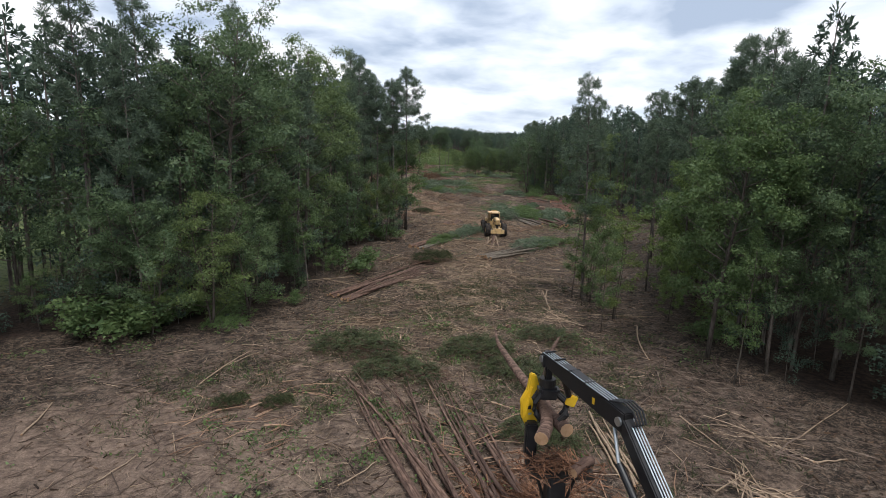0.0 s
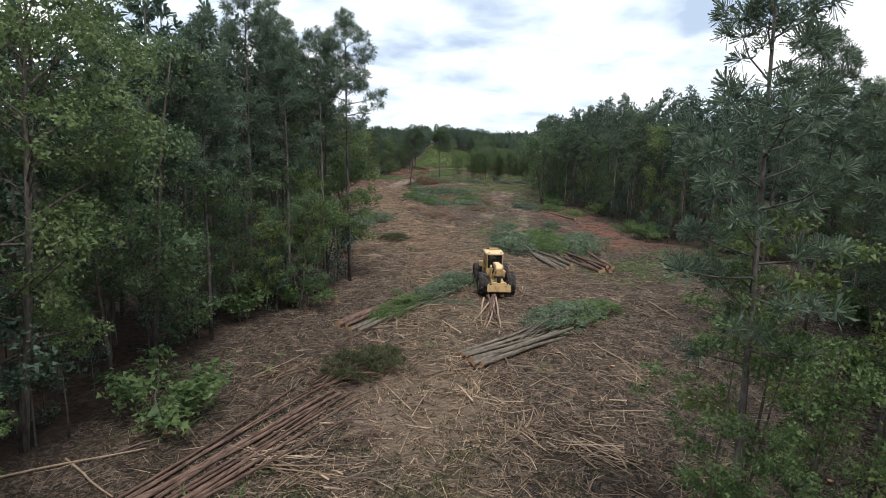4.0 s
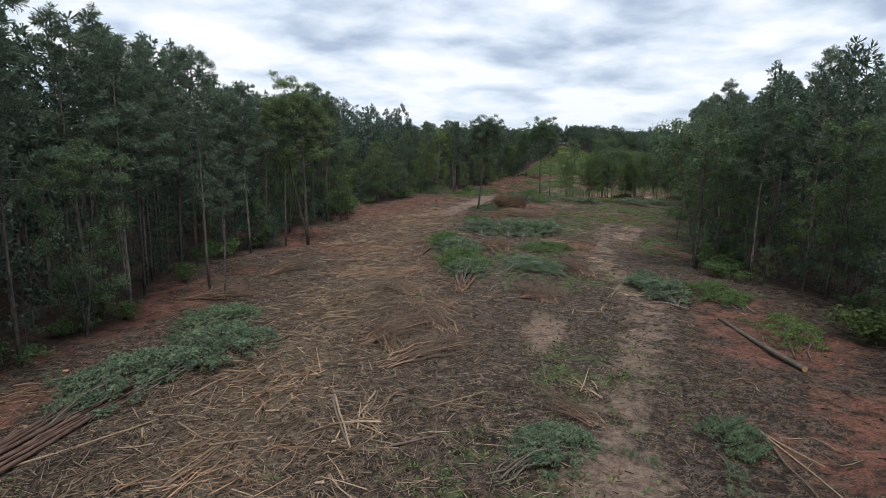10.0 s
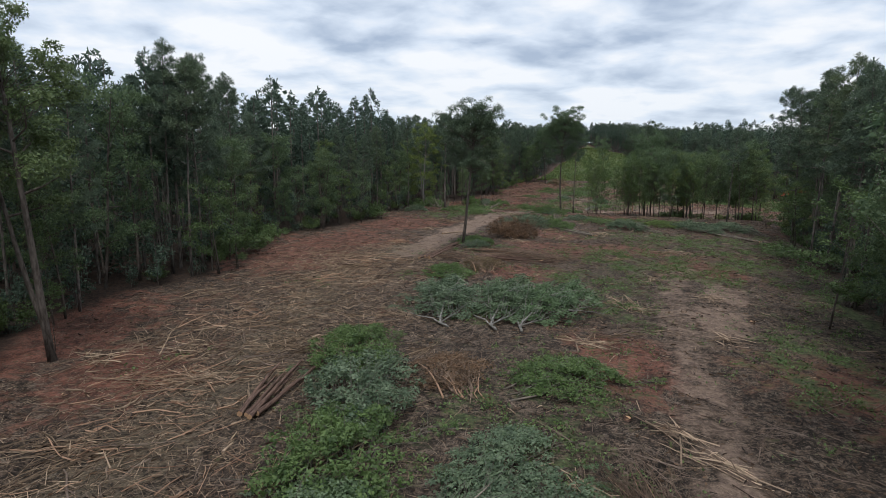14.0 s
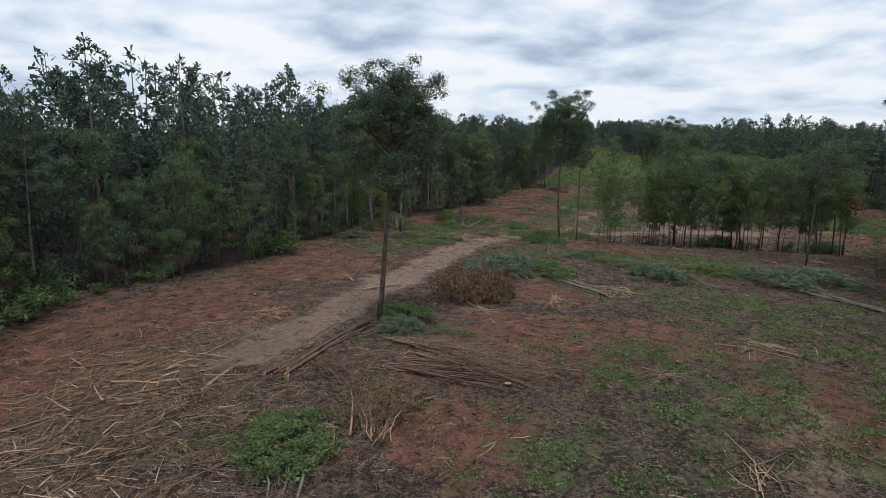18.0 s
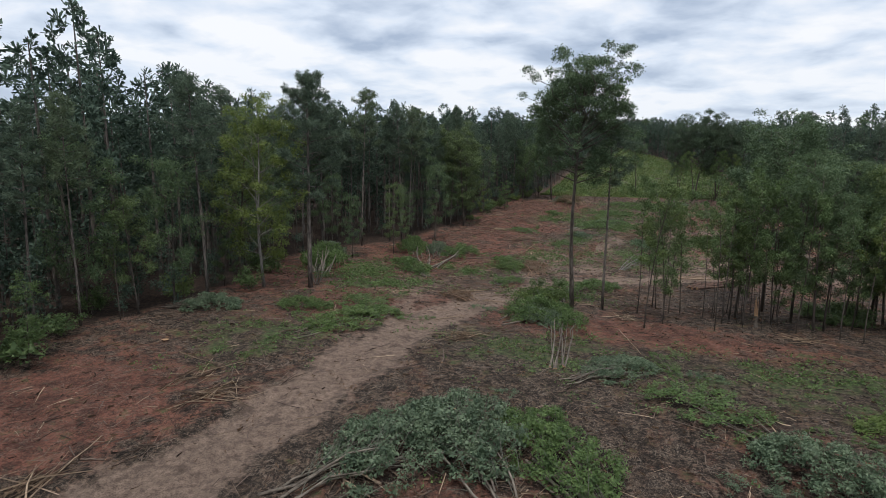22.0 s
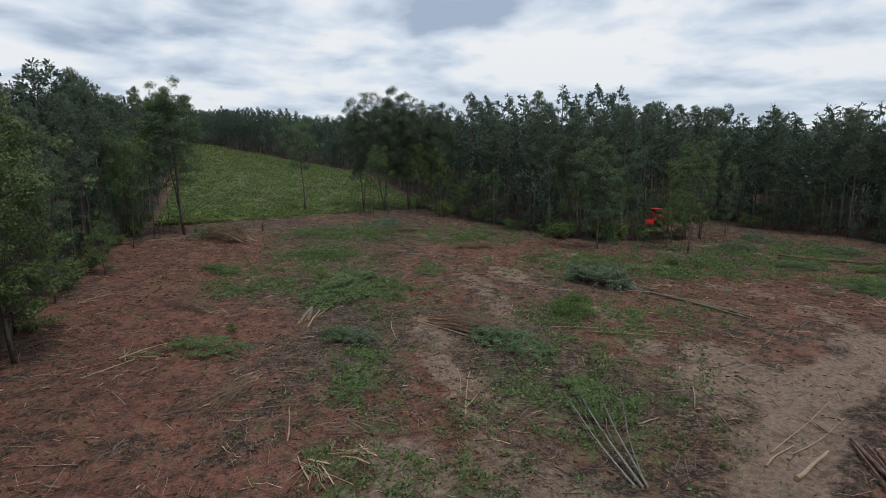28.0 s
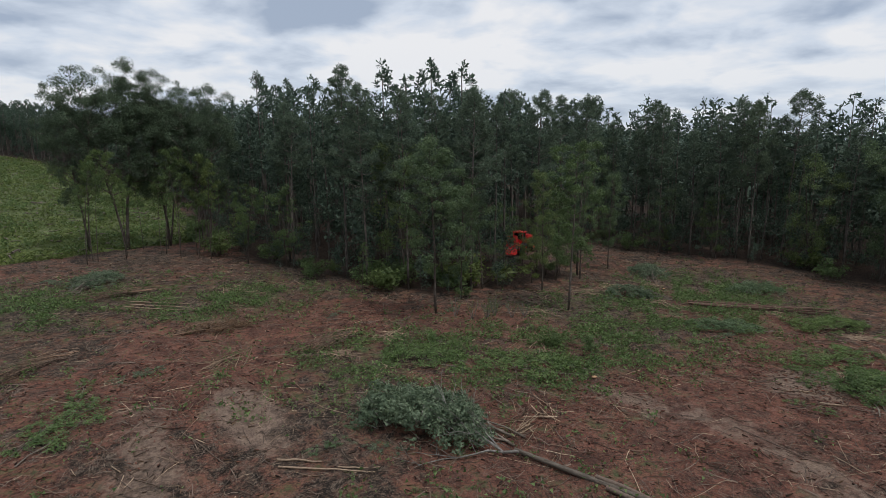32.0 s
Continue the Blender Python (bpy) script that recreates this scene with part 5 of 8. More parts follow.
def brush(leaves, nleaf, leaf, nstem, seed_l=6.0, seed_w=3.6, seed_h=1.2, start=0.3, stem_mat=None, name="brush_pile", needle=False, stem_r=0.045, twigs_per=8, sprays=150, mixed_wood=False, forked=False):
    """Felled tops: stems from their butts into bare twigs and a ragged mound of leaf sprays. Six metres long along x, scaled when placed."""
    root = new(name)
    fol, twigs = Geo(), Geo()
    ph = rng.uniform(0, 6.28, 4)

    def mound(x, y):
        """Height of the heap's uneven surface."""
        x0, x1 = start * seed_l * 0.8, seed_l * 1.02
        u, v = (x - (x0 + x1) / 2) / ((x1 - x0) / 2), y / (seed_w * 0.52)
        lump = 0.72 + 0.2 * np.sin(1.9 * x + ph[0]) * np.sin(2.3 * y + ph[1]) + 0.22 * np.sin(3.7 * x + ph[2]) * np.sin(3.1 * y + ph[3])
        return seed_h * np.sqrt(np.clip(1 - np.abs(u) ** 2.4 - np.abs(v) ** 2.2, 0, 1)) * lump

    lines = []
    if forked:
        for k in range(nstem):
            y0 = (k - (nstem - 1) / 2) * 1.3 + rng.normal() * 0.2
            trunk = curve_pts((rng.uniform(-0.3, 0.4), y0, 0.14), (1, rng.normal() * 0.2, 0.22), rng.uniform(0.5, 0.9), 4, 0, 0.1)
            lines.append((trunk, np.linspace(1.25, 1.1, 4)))
            for b in (-0.95, -0.3, 0.35, 0.9):
                limb = curve_pts(trunk[-1], (1, b + rng.normal() * 0.15, rng.uniform(0.25, 0.5)), rng.uniform(1.4, 2.4), 5, 0.03, 0.12)
                lines.append((limb, np.linspace(0.9, 0.45, 5)))
                for c in (-0.5, 0.45):
                    lines.append((curve_pts(limb[rng.integers(2, 5)], (1, b + c + rng.normal() * 0.2, rng.uniform(0.1, 0.5)), rng.uniform(0.9, 1.9), 4, 0.05, 0.14), np.linspace(0.48, 0.18, 4)))
    else:
        for k in range(nstem):
            side = (k + 0.5) / nstem - 0.5
            y0, y1 = side * 1.1 + rng.normal() * 0.2, side * seed_w * rng.uniform(0.5, 0.9) + rng.normal() * 0.35
            sv = np.linspace(0, 1, 6)
            z = 0.06 + seed_h * rng.uniform(0.1, 0.6) * np.sin(sv * math.pi * rng.uniform(0.5, 0.85)) ** 1.2
            pts = np.stack([sv * seed_l * rng.uniform(0.5, 0.92) + rng.normal() * 0.4, y0 + (y1 - y0) * sv ** 1.3 + rng.normal(size=6) * 0.09, z + rng.normal(size=6) * 0.04], 1)
            lines.append((pts, np.linspace(1, 0.3, 6) * rng.uniform(0.6, 1.3)))
    for k, (pts, rr) in enumerate(lines):
        pts[:, 2] = np.maximum(pts[:, 2], 0.04)
        g = Geo()
        g.tube(pts, rr * stem_r, 5)
        part("stem", g, STRAW_RED if mixed_wood and k % 3 == 0 else stem_mat or GREY_LOG, root, smooth=True)
        for _ in range(max(1, twigs_per // (3 if forked else 1))):
            p = along_line(pts, [rng.uniform(0.2, 0.97)])[0]
            q = curve_pts(p, (rng.uniform(0.3, 1.2), rng.normal() * 0.7, rng.uniform(0.0, 0.7)), rng.uniform(0.5, 2.0), 4, 0.06, 0.16)
            q[:, 2] = np.maximum(q[:, 2], 0.03)
            twigs.tube(q, np.linspace(0.34, 0.10, 4) * stem_r, 3, False)
    if nleaf:
        n = sprays
        x = rng.uniform(start * seed_l * 0.8, seed_l * 1.02, n * 3)
        y = rng.normal(size=n * 3) * seed_w * 0.24
        top = mound(x, y)
        ok = (top > 0.06) & (np.sin(5.1 * x + ph[1]) * np.sin(4.3 * y + ph[2]) + 0.7 * rng.normal(size=n * 3) > -0.75)
        x, y, top = x[ok][:n], y[ok][:n], top[ok][:n]
        n = len(x)
        c = np.stack([x, y, top * rng.uniform(0.55, 1.0, n) + 0.06], 1)
        r = rng.uniform(0.20, 0.44, n)
        for m in range(0, n, 4):
            foot = np.array([c[m][0] - rng.uniform(0.4, 1.1), c[m][1] * 0.8, max(0.05, c[m][2] * 0.5)])
            twigs.tube([foot, c[m] + np.array([0.2, 0, 0.18])], np.array([0.34, 0.1]) * stem_r, 3, False)
        pick = rng.integers(0, n, nleaf)
        off = unit(nleaf)
        off[:, 2] = np.abs(off[:, 2]) * 0.9 - 0.15
        pos = c[pick] + off * (r[pick] * rng.uniform(0.35, 1.0, nleaf))[:, None] * np.array([1, 1, 0.75])
        pos[:, 2] = np.abs(pos[:, 2]) + 0.02
        if needle:
            fol.blades(pos, off + rng.normal(size=(nleaf, 3)) * 0.6 + np.array([0, 0, 0.15]), rng.uniform(0.6, 1.2, nleaf) * leaf, leaf * 0.17)
        else:
            shoots(fol, pos, off, rng.uniform(0.5, 1.4, nleaf) * leaf, 0.66, 0.6, 0.5)
            inner(fol, c * np.array([1, 1, 0.7]), r * 0.9, 5 if nleaf > 20 * sprays else 0, 0.55, 0.6)
        tagged(part("foliage", fol, leaves, root), kind="stuff")
    tagged(part("twigwork", twigs, stem_mat or BRUSH_BARK, root, smooth=True), kind="stuff")
    return root


BRUSH = {
    "cut": (lambda: brush(CUT_LEAVES, 7600, 0.10, 5), "heap of felled grey-green leafy branches on the ground"),
    "cut2": (lambda: brush(CUT_LEAVES, 7800, 0.10, 6, start=0.2), "heap of wilting grey-green tree tops on the ground"),
    "green": (lambda: brush(FRESH_LEAVES, 7600, 0.10, 4, start=0.15), "heap of fresh green leafy branches on the ground"),
    "green2": (lambda: brush(FRESH_LEAVES, 4200, 0.10, 3, start=0.05, sprays=110), "low spread of bright green leafy branches and weeds"),
    "pine": (lambda: brush(PINE_SLASH, 5200, 0.26, 8, start=0.1, needle=True, stem_mat=LOG_BARK, twigs_per=14), "heap of olive-green pine tops on the ground"),
    "brown": (lambda: brush(BROWN_LEAVES, 3400, 0.11, 16, start=0.2, stem_mat=TWIG_BARK, stem_r=0.04, mixed_wood=True, twigs_per=12), "heap of dry brown branches and dead leaves"),
    "bare": (lambda: brush(None, 0, 0.2, 20, seed_h=1.3, stem_mat=TWIG_BARK, stem_r=0.04, twigs_per=12, mixed_wood=True), "heap of bare grey-brown branches on the ground"),
    "white": (lambda: brush(CUT_LEAVES, 9000, 0.10, 1, start=0.30, stem_mat=PALE_BARK, stem_r=0.046, seed_h=1.6, sprays=190, forked=True), "felled hardwood top with pale forked limbs and grey-green leaves"),
    "spray_cut": (lambda: brush(CUT_LEAVES, 1500, 0.10, 2, start=0.1, seed_w=3.0, seed_h=0.7, name="leafy_branch", sprays=34), "single grey-green leafy branch lying on the ground"),
    "spray_green": (lambda: brush(FRESH_LEAVES, 1500, 0.10, 2, start=0.05, seed_w=3.0, seed_h=0.7, name="leafy_branch", sprays=34), "single green leafy branch lying on the ground"),
    "spray_bare": (lambda: brush(None, 0, 0.1, 3, seed_w=3.0, seed_h=0.8, stem_mat=TWIG_BARK, stem_r=0.03, name="bare_branch"), "bare grey-brown branch with its twigs lying on the ground"),
}


def heap(kind, butt, tip, width, height=1.2, group="brush heaps"):
    """A heap of brush from its butts to its tips, so wide and so high."""
    (bx, by), (tx, ty) = butt, tip
    L = math.hypot(tx - bx, ty - by)
    make, label = BRUSH[kind]
    z0, z1 = gz(bx, by), gz(tx, ty)
    m = pose(bx, by, z0 - 0.02, 0, -math.degrees(math.atan2(z1 - z0, L)), math.degrees(math.atan2(ty - by, tx - bx)))
    ob = place(("brush", kind), make, m, (L / 6.0, width / 3.6, height / 1.2), label, "brush heap", group)
    # loose branches that frayed off its border
    extra = {"cut": "spray_cut", "cut2": "spray_cut", "white": "spray_cut", "green": "spray_green", "green2": "spray_green"}.get(kind, "spray_bare")
    for k in range(2 if width >= 4.6 else 1):
        u, sd = r_fray.uniform(0.35, 1.0), r_fray.choice([-1, 1])
        nx, ny = -(ty - by) / L, (tx - bx) / L
        x = bx + (tx - bx) * u + nx * sd * width * r_fray.uniform(0.25, 0.5)
        y = by + (ty - by) * u + ny * sd * width * r_fray.uniform(0.25, 0.5)
        yaw = math.degrees(math.atan2(ty - by, tx - bx)) + sd * r_fray.uniform(10, 75)
        f = r_fray.uniform(0.35, 0.62)
        mk, lb = BRUSH[extra]
        place(("brush", extra), mk, pose(x, y, gz(x, y) - 0.02, 0, 0, yaw), (f, f, f * 0.8), lb, "branch", "loose leafy branches")
    return ob


r_fray = np.random.default_rng(77)


def sheaf(butt, tip, n, width, r, up, bow):
    """Felled stems lying together, their tops raised on their own branches."""
    (bx, by), (tx, ty) = butt, tip
    L = math.hypot(tx - bx, ty - by)
    nx, ny = -(ty - by) / L, (tx - bx) / L
    for k in range(n):
        o = (k + 0.5) / n - 0.5
        x0, y0 = bx + nx * o * width + rng.normal() * 0.1, by + ny * o * width + rng.normal() * 0.25
        f, w = rng.uniform(0.55, 1.0), width * 2.4 * o + rng.normal() * 0.3
        x1, y1 = bx + (tx - bx) * f + nx * w, by + (ty - by) * f + ny * w
        q = r * rng.uniform(0.6, 1.15)
        lay_log((x0, y0, gz(x0, y0) + q), (x1, y1, gz(x1, y1) + up * f * rng.uniform(0.5, 1.0)), q, q * 0.4, GREY_LOG, "grey felled stem with a sawn butt in a sheaf", "sheaf of felled hardwoods", "log", rng.normal() * bow)


# poles beside the loader
for k in range(21):
    u = k / 20
    x0, x1 = -5.9 + 6.6 * u + rng.normal() * 0.5, 1.5 + 2.4 * u + rng.normal() * 0.6
    y0, y1 = 27.2 + rng.uniform(-1.2, 1.6) + 1.2 * u, 12.5 + rng.uniform(-1, 1)
    r = rng.uniform(0.085, 0.14)
    lay_log((x1, y1, gz(x1, y1) + r + 0.12 * (k % 3)), (x0, y0, gz(x0, y0) + 0.05 + 0.1 * (k % 2)), r, r * 0.22, LOG_BARK, "long thin pine pole with bark, lying in a fan", "poles beside the loader", "log", rng.normal() * 0.45)
log_bundle((-8.2, 43.4), (-1.7, 57), 12, 2.6, 0.10, 0.6, label="long straight pine log with reddish bark", group="long pine logs", fan=0.75)
log_bundle((4.4, 60.6), (11.0, 66.6), 10, 2.6, 0.14, 0.5, GREY_LOG, "grey hardwood log with leafy top", "hardwood logs", 1.0)
for x0, y0, x1, y1, r, mat in ((-3.9, 65.8, 1.6, 74.6, 0.24, LOG_BARK), (-3.3, 65.9, 2.2, 74.4, 0.15, LOG_BARK), (-2.9, 65.0, 4.6, 76.8, 0.17, GREY_LOG), (-2.3, 64.9, 4.9, 75.6, 0.14, GREY_LOG), (-2.0, 65.4, 3.0, 73.0, 0.11, GREY_LOG)):
    lay_log((x0, y0, gz(x0, y0) + r), (x1, y1, gz(x1, y1) + 0.3), r, r * 0.4, mat, "long felled trunk with a leafy top by the skidder", "hardwood logs")
log_bundle((14.1, 82.9), (11.2, 93.5), 6, 1.9, 0.15, 0.5, GREY_LOG, "grey hardwood log with a sawn butt", "hardwood logs", 1.2)
log_bundle((17.6, 81.9), (15.4, 92.5), 7, 1.7, 0.155, 0.5, LOG_BARK, "brown log with a sawn butt under leafy tops", "hardwood logs", 1.2)
log_bundle((0.9, 83.2), (1.8, 88.2), 12, 2.2, 0.09, 0.7, LOG_BARK, "short brown log in a rough stack", "short logs", 1.0)
log_bundle((-8.4, 99.8), (-9.2, 110), 16, 1.7, 0.085, 0.5, LOG_BARK, "brown log with a reddish sawn butt under leafy tops", "felled logs", 1.3)
log_bundle((1.6, 132.6), (0.2, 139.5), 9, 1.3, 0.095, 0.5, LOG_BARK, "brown log with a sawn butt under leafy tops", "felled logs", 1.2)
log_bundle((-6.3, 145.2), (-8.2, 152.5), 6, 1.2, 0.10, 0.5, LOG_BARK, "thin brown pole beside the slash road", "felled poles", 1.2)
log_bundle((-10.8, 181.4), (-9.6, 193), 9, 1.4, 0.09, 0.45, LOG_BARK, "long thin brown pole beside the haul road", "poles by the haul road", 1.1, 0.9)
log_bundle((5.0, 204.4), (-1.5, 209.9), 7, 1.3, 0.10, 0.5, GREY_LOG, "thin grey log with a pale sawn butt", "felled poles", 1.2)
log_bundle((25.4, 206.4), (21, 212), 6, 1.5, 0.08, 0.5, GREY_LOG, "thin grey log with a leafy top", "felled poles", 1.3)
log_bundle((54.2, 291.2), (63.5, 282.6), 6, 1.2, 0.11, 0.6, LOG_BARK, "long brown log beside the pine woods", "felled poles", 1.0)
lay_log((25.4, 272.8, gz(25.4, 272.8) + 0.16), (22.9, 281.6, gz(22.9, 281.6) + 0.2), 0.16, 0.1, GREY_LOG, "long grey trunk of a felled tree", "felled trees")
log_bundle((22.9, 121.0), (18.8, 132.4), 1, 0.4, 0.13, 0.6, GREY_LOG, "long grey trunk of a felled tree", "felled trees")
log_bundle((8.2, 251.6), (12.6, 256.8), 5, 1.4, 0.12, 0.6, LOG_BARK, "brown log beside the haul road", "felled poles", 1.3)

log_bundle((11.3, 140.5), (9.3, 145.6), 26, 2.0, 0.055, 0.5, LOG_BARK, "thin brown stem with a pale sawn end in a sheaf", "sheaf of cut stems", 1.3, 0.35)
log_bundle((8.6, 131.2), (6.6, 134.6), 18, 1.8, 0.045, 0.5, LOG_BARK, "thin brown stem with a pale sawn end in a sheaf", "sheaf of cut stems", 1.3, 0.35)
log_bundle((-4.9, 204.2), (-4.2, 199.4), 24, 2.4, 0.05, 0.6, STRAW_RED, "thin brown stem with a pale sawn end in a sheaf", "sheaf of cut stems", 1.5, 0.35)
log_bundle((7.3, 19.2), (7.2, 24.4), 5, 1.1, 0.06, 0.7, STRAW, "pale peeled pole beside the loader", "peeled poles", 1.0)
heap("pine", (-2, 31), (-7.5, 33.5), 5, 0.9)
heap("pine", (0.5, 28.5), (-4.5, 29.5), 4.5, 0.7)
heap("pine", (4.5, 31), (0.5, 33.5), 5.5, 0.8)
heap("pine", (6.5, 27), (3.0, 30.5), 4.5, 0.7)
heap("pine", (9, 34), (5.5, 36.5), 4.5, 0.5)
heap("pine", (5.8, 20.5), (3.2, 23.5), 3.5, 0.7)
heap("pine", (-10.6, 24.3), (-9.0, 25.1), 1.6, 0.6)
heap("pine", (-8.2, 24.0), (-7.0, 25.2), 1.5, 0.6)
heap("green2", (-13, 35), (-15.5, 36.5), 3, 0.9)
heap("pine", (-3.0, 57.2), (0.6, 60.6), 4.2, 1.3)
heap("bare", (-2.4, 58.0), (0.6, 60.0), 3.0, 1.1)
heap("green", (-2.2, 65.8), (1.6, 72.2), 2.4, 1.0)
heap("cut", (0.0, 69.6), (3.4, 75.0), 2.9, 1.1)
heap("cut2", (1.4, 72.6), (5.2, 78.4), 3.6, 1.2)
heap("cut", (7.6, 64.2), (13.2, 70.0), 4.6, 1.2)
heap("green", (9.2, 66.6), (15.2, 71.4), 4.2, 1.0)
heap("green2", (-11.5, 96), (-13, 90), 3, 0.6)
heap("cut", (12.2, 88), (9.0, 96), 5.0, 1.5)
heap("cut2", (11.2, 93), (9.6, 101), 5.6, 1.6)
heap("green", (14.8, 89), (13.0, 98), 5.0, 1.5)
heap("cut2", (16.8, 88), (17.6, 97), 5.0, 1.4)
heap("green", (14.6, 95), (14.0, 104), 6.0, 1.5)
heap("cut", (18.4, 92), (19.8, 103), 5.4, 1.3)
heap("cut", (-8.8, 104), (-10.4, 113), 4.4, 1.3)
heap("cut2", (-9.0, 109), (-7.6, 118), 5.2, 1.4)
heap("cut", (-10.2, 113), (-11.4, 122), 5.0, 1.2)
heap("pine", (-2.2, 96), (-4.8, 98.8), 4, 0.8)
heap("bare", (-7.5, 90), (-4.0, 92.4), 3.6, 0.9)
heap("bare", (1.5, 116), (5.2, 121), 5, 0.9)
heap("bare", (3.2, 122), (-1.0, 127), 4.5, 0.9)
heap("bare", (-1.5, 130), (-5.4, 132), 4.5, 0.9)
heap("bare", (-0.9, 118.6), (2.2, 124.0), 3.6, 1.3)
heap("bare", (1.4, 117.4), (-1.6, 121.6), 3.0, 1.0)
heap("bare", (6.6, 131.6), (10.4, 132.6), 2.8, 1.0)
heap("bare", (-17.0, 123.4), (-11.6, 125.6), 3.6, 1.3)
heap("bare", (-15.8, 132.0), (-14.4, 137.6), 2.8, 1.2)
heap("bare", (-9.4, 88.2), (-5.6, 87.4), 2.6, 0.9)
heap("bare", (10.8, 79.0), (14.8, 82.2), 2.8, 0.8)
heap("bare", (-9.6, 183.2), (-6.2, 181.2), 2.8, 0.9)
heap("cut", (9.0, 107.2), (11.8, 110.8), 3.6, 0.9)
heap("cut", (17.0, 114.6), (17.9, 110.9), 2.6, 1.0)
heap("bare", (12.4, 112.4), (9.8, 113.4), 2.6, 0.7)
heap("white", (18.8, 131.5), (15.6, 140.0), 5.0, 1.2)
heap("green", (22.6, 133), (20.2, 139), 4.2, 1.3)
heap("green2", (23.5, 124), (24.5, 131), 3.6, 1.2)
heap("cut", (1.0, 135), (0.2, 142), 4.6, 1.3)
heap("green", (0.6, 138), (-2.2, 147), 5.4, 1.6)
heap("cut2", (-0.6, 144), (-4.2, 153), 5.6, 1.5)
heap("green", (-3.4, 149), (-6.8, 157), 5.0, 1.5)
heap("bare", (11.6, 140.6), (8.6, 146.5), 3.2, 1.2)
heap("cut2", (9.2, 139.4), (5.2, 144.8), 4.6, 0.9)
heap("bare", (8.9, 131.0), (6.0, 134.5), 3.6, 1.0)
heap("cut", (3.8, 139), (5.4, 148), 4.0, 0.8)
heap("green", (4.0, 151.5), (8.2, 156), 5.4, 1.0)
heap("brown", (2.2, 150.4), (-0.4, 154.4), 4.6, 1.0)
heap("white", (-1.5, 159.6), (-4.6, 169.2), 6.4, 1.5)
heap("white", (1.5, 159.8), (0.8, 171.0), 6.0, 1.6)
heap("white", (2.9, 160.4), (5.4, 170.6), 6.0, 1.5)
heap("green", (-4.6, 172.4), (-7.6, 177), 4.6, 1.1)
heap("brown", (-3.0, 176.6), (-4.6, 181), 4.2, 1.2)
heap("bare", (-7.2, 188.4), (3.4, 184.8), 3.6, 0.9)
heap("bare", (-4.8, 186.6), (4.4, 183.4), 2.6, 0.7)
heap("green", (-10.6, 191), (-6.4, 193.6), 5.0, 1.1)
heap("cut", (-9.4, 188.4), (-6.4, 191.2), 3.4, 0.9)
heap("brown", (-7.6, 203.4), (-4.6, 197.4), 5.6, 2.5)
heap("brown", (-5.2, 204.0), (-3.2, 198.4), 4.6, 2.2)
heap("bare", (-3.6, 203.6), (-2.6, 197.4), 4.6, 2.2)
heap("cut", (-9.0, 204.6), (-4.4, 210.6), 5.0, 1.6)
heap("cut2", (-1.6, 206.8), (-6.0, 212.6), 5.4, 1.7)
heap("green", (2.2, 206.8), (-2.2, 213.0), 4.2, 1.3)
heap("cut", (13.8, 209.6), (7.2, 213.4), 4.6, 1.4)
heap("green2", (8.0, 214.5), (3.6, 218.5), 5.0, 0.7)
heap("cut2", (22.8, 209.4), (16.4, 216.8), 5.0, 1.4)
heap("cut", (27.6, 211), (21.8, 218), 5.0, 1.2)
heap("green", (17.6, 214), (12.2, 217.6), 4.6, 1.0)
heap("cut", (-0.6, 217.6), (3.4, 221.4), 3.4, 0.8)
heap("green", (-17.6, 219.0), (-14.8, 227.2), 4.8, 0.9)
heap("green2", (-15.6, 224.0), (-18.6, 229.6), 4.0, 0.8)
heap("green", (-23.6, 224.6), (-19.0, 225.4), 3.0, 0.9)
heap("cut", (-30.0, 221.0), (-25.0, 222.6), 3.6, 1.2)
heap("green", (-6.2, 227.2), (-2.8, 231.6), 4.6, 1.7)
heap("cut2", (-2.4, 226.6), (-5.2, 230.4), 3.4, 1.1)
heap("green2", (-3.2, 233.4), (-6.2, 238.6), 5.6, 1.3)
heap("brown", (-9.8, 232.2), (-12.6, 234.2), 2.4, 0.5)
heap("green", (-18.4, 244.9), (-25.2, 252.6), 3.6, 1.3)
log_bundle((-18.4, 244.9), (-22.0, 249.0), 5, 0.8, 0.055, 0.6, GREY_LOG, "thin pole under a heap of green leafy tops", "felled poles", 1.3)
for x0, y0, x1, y1, r, up, bow in ((-20.7, 250.0, -24.9, 258.4, 0.13, 1.0, 0.5), (-20.5, 250.4, -23.6, 258.0, 0.09, 1.3, -0.3), (-20.3, 250.2, -22.0, 255.0, 0.08, 0.5, 0.2), (-20.1, 249.9, -18.9, 257.0, 0.13, 1.2, -0.5), (-19.8, 250.3, -18.6, 256.4, 0.08, 0.9, 0.3), (-19.2, 249.7, -18.9, 254.6, 0.11, 0.7, 0.2), (-20.9, 250.6, -21.6, 254.0, 0.09, 0.4, -0.2)):
    lay_log((x0, y0, gz(x0, y0) + r), (x1, y1, gz(x1, y1) + up), r, r * 0.4, GREY_LOG, "grey felled stem with its leafy top raised", "sheaf of felled hardwoods", "log", bow)
heap("green", (-24.4, 257.0), (-28.2, 263.4), 4.4, 2.2)
heap("green2", (-20.4, 256.8), (-18.8, 263.0), 4.6, 1.7)
heap("cut", (-22.0, 257.4), (-23.4, 262.8), 3.6, 1.5)
heap("green", (-30.6, 243.6), (-35.4, 252.6), 5.6, 2.4)
heap("cut", (-32.6, 247.2), (-36.0, 255.4), 4.6, 2.0)
heap("green", (1.4, 249.0), (-4.0, 244.6), 4.0, 1.1)
sheaf((-1.4, 219.4), (-2.2, 228.6), 7, 0.55, 0.06, 0.9, 0.12)
heap("green2", (-1.8, 226.0), (-2.6, 231.6), 3.2, 1.2)
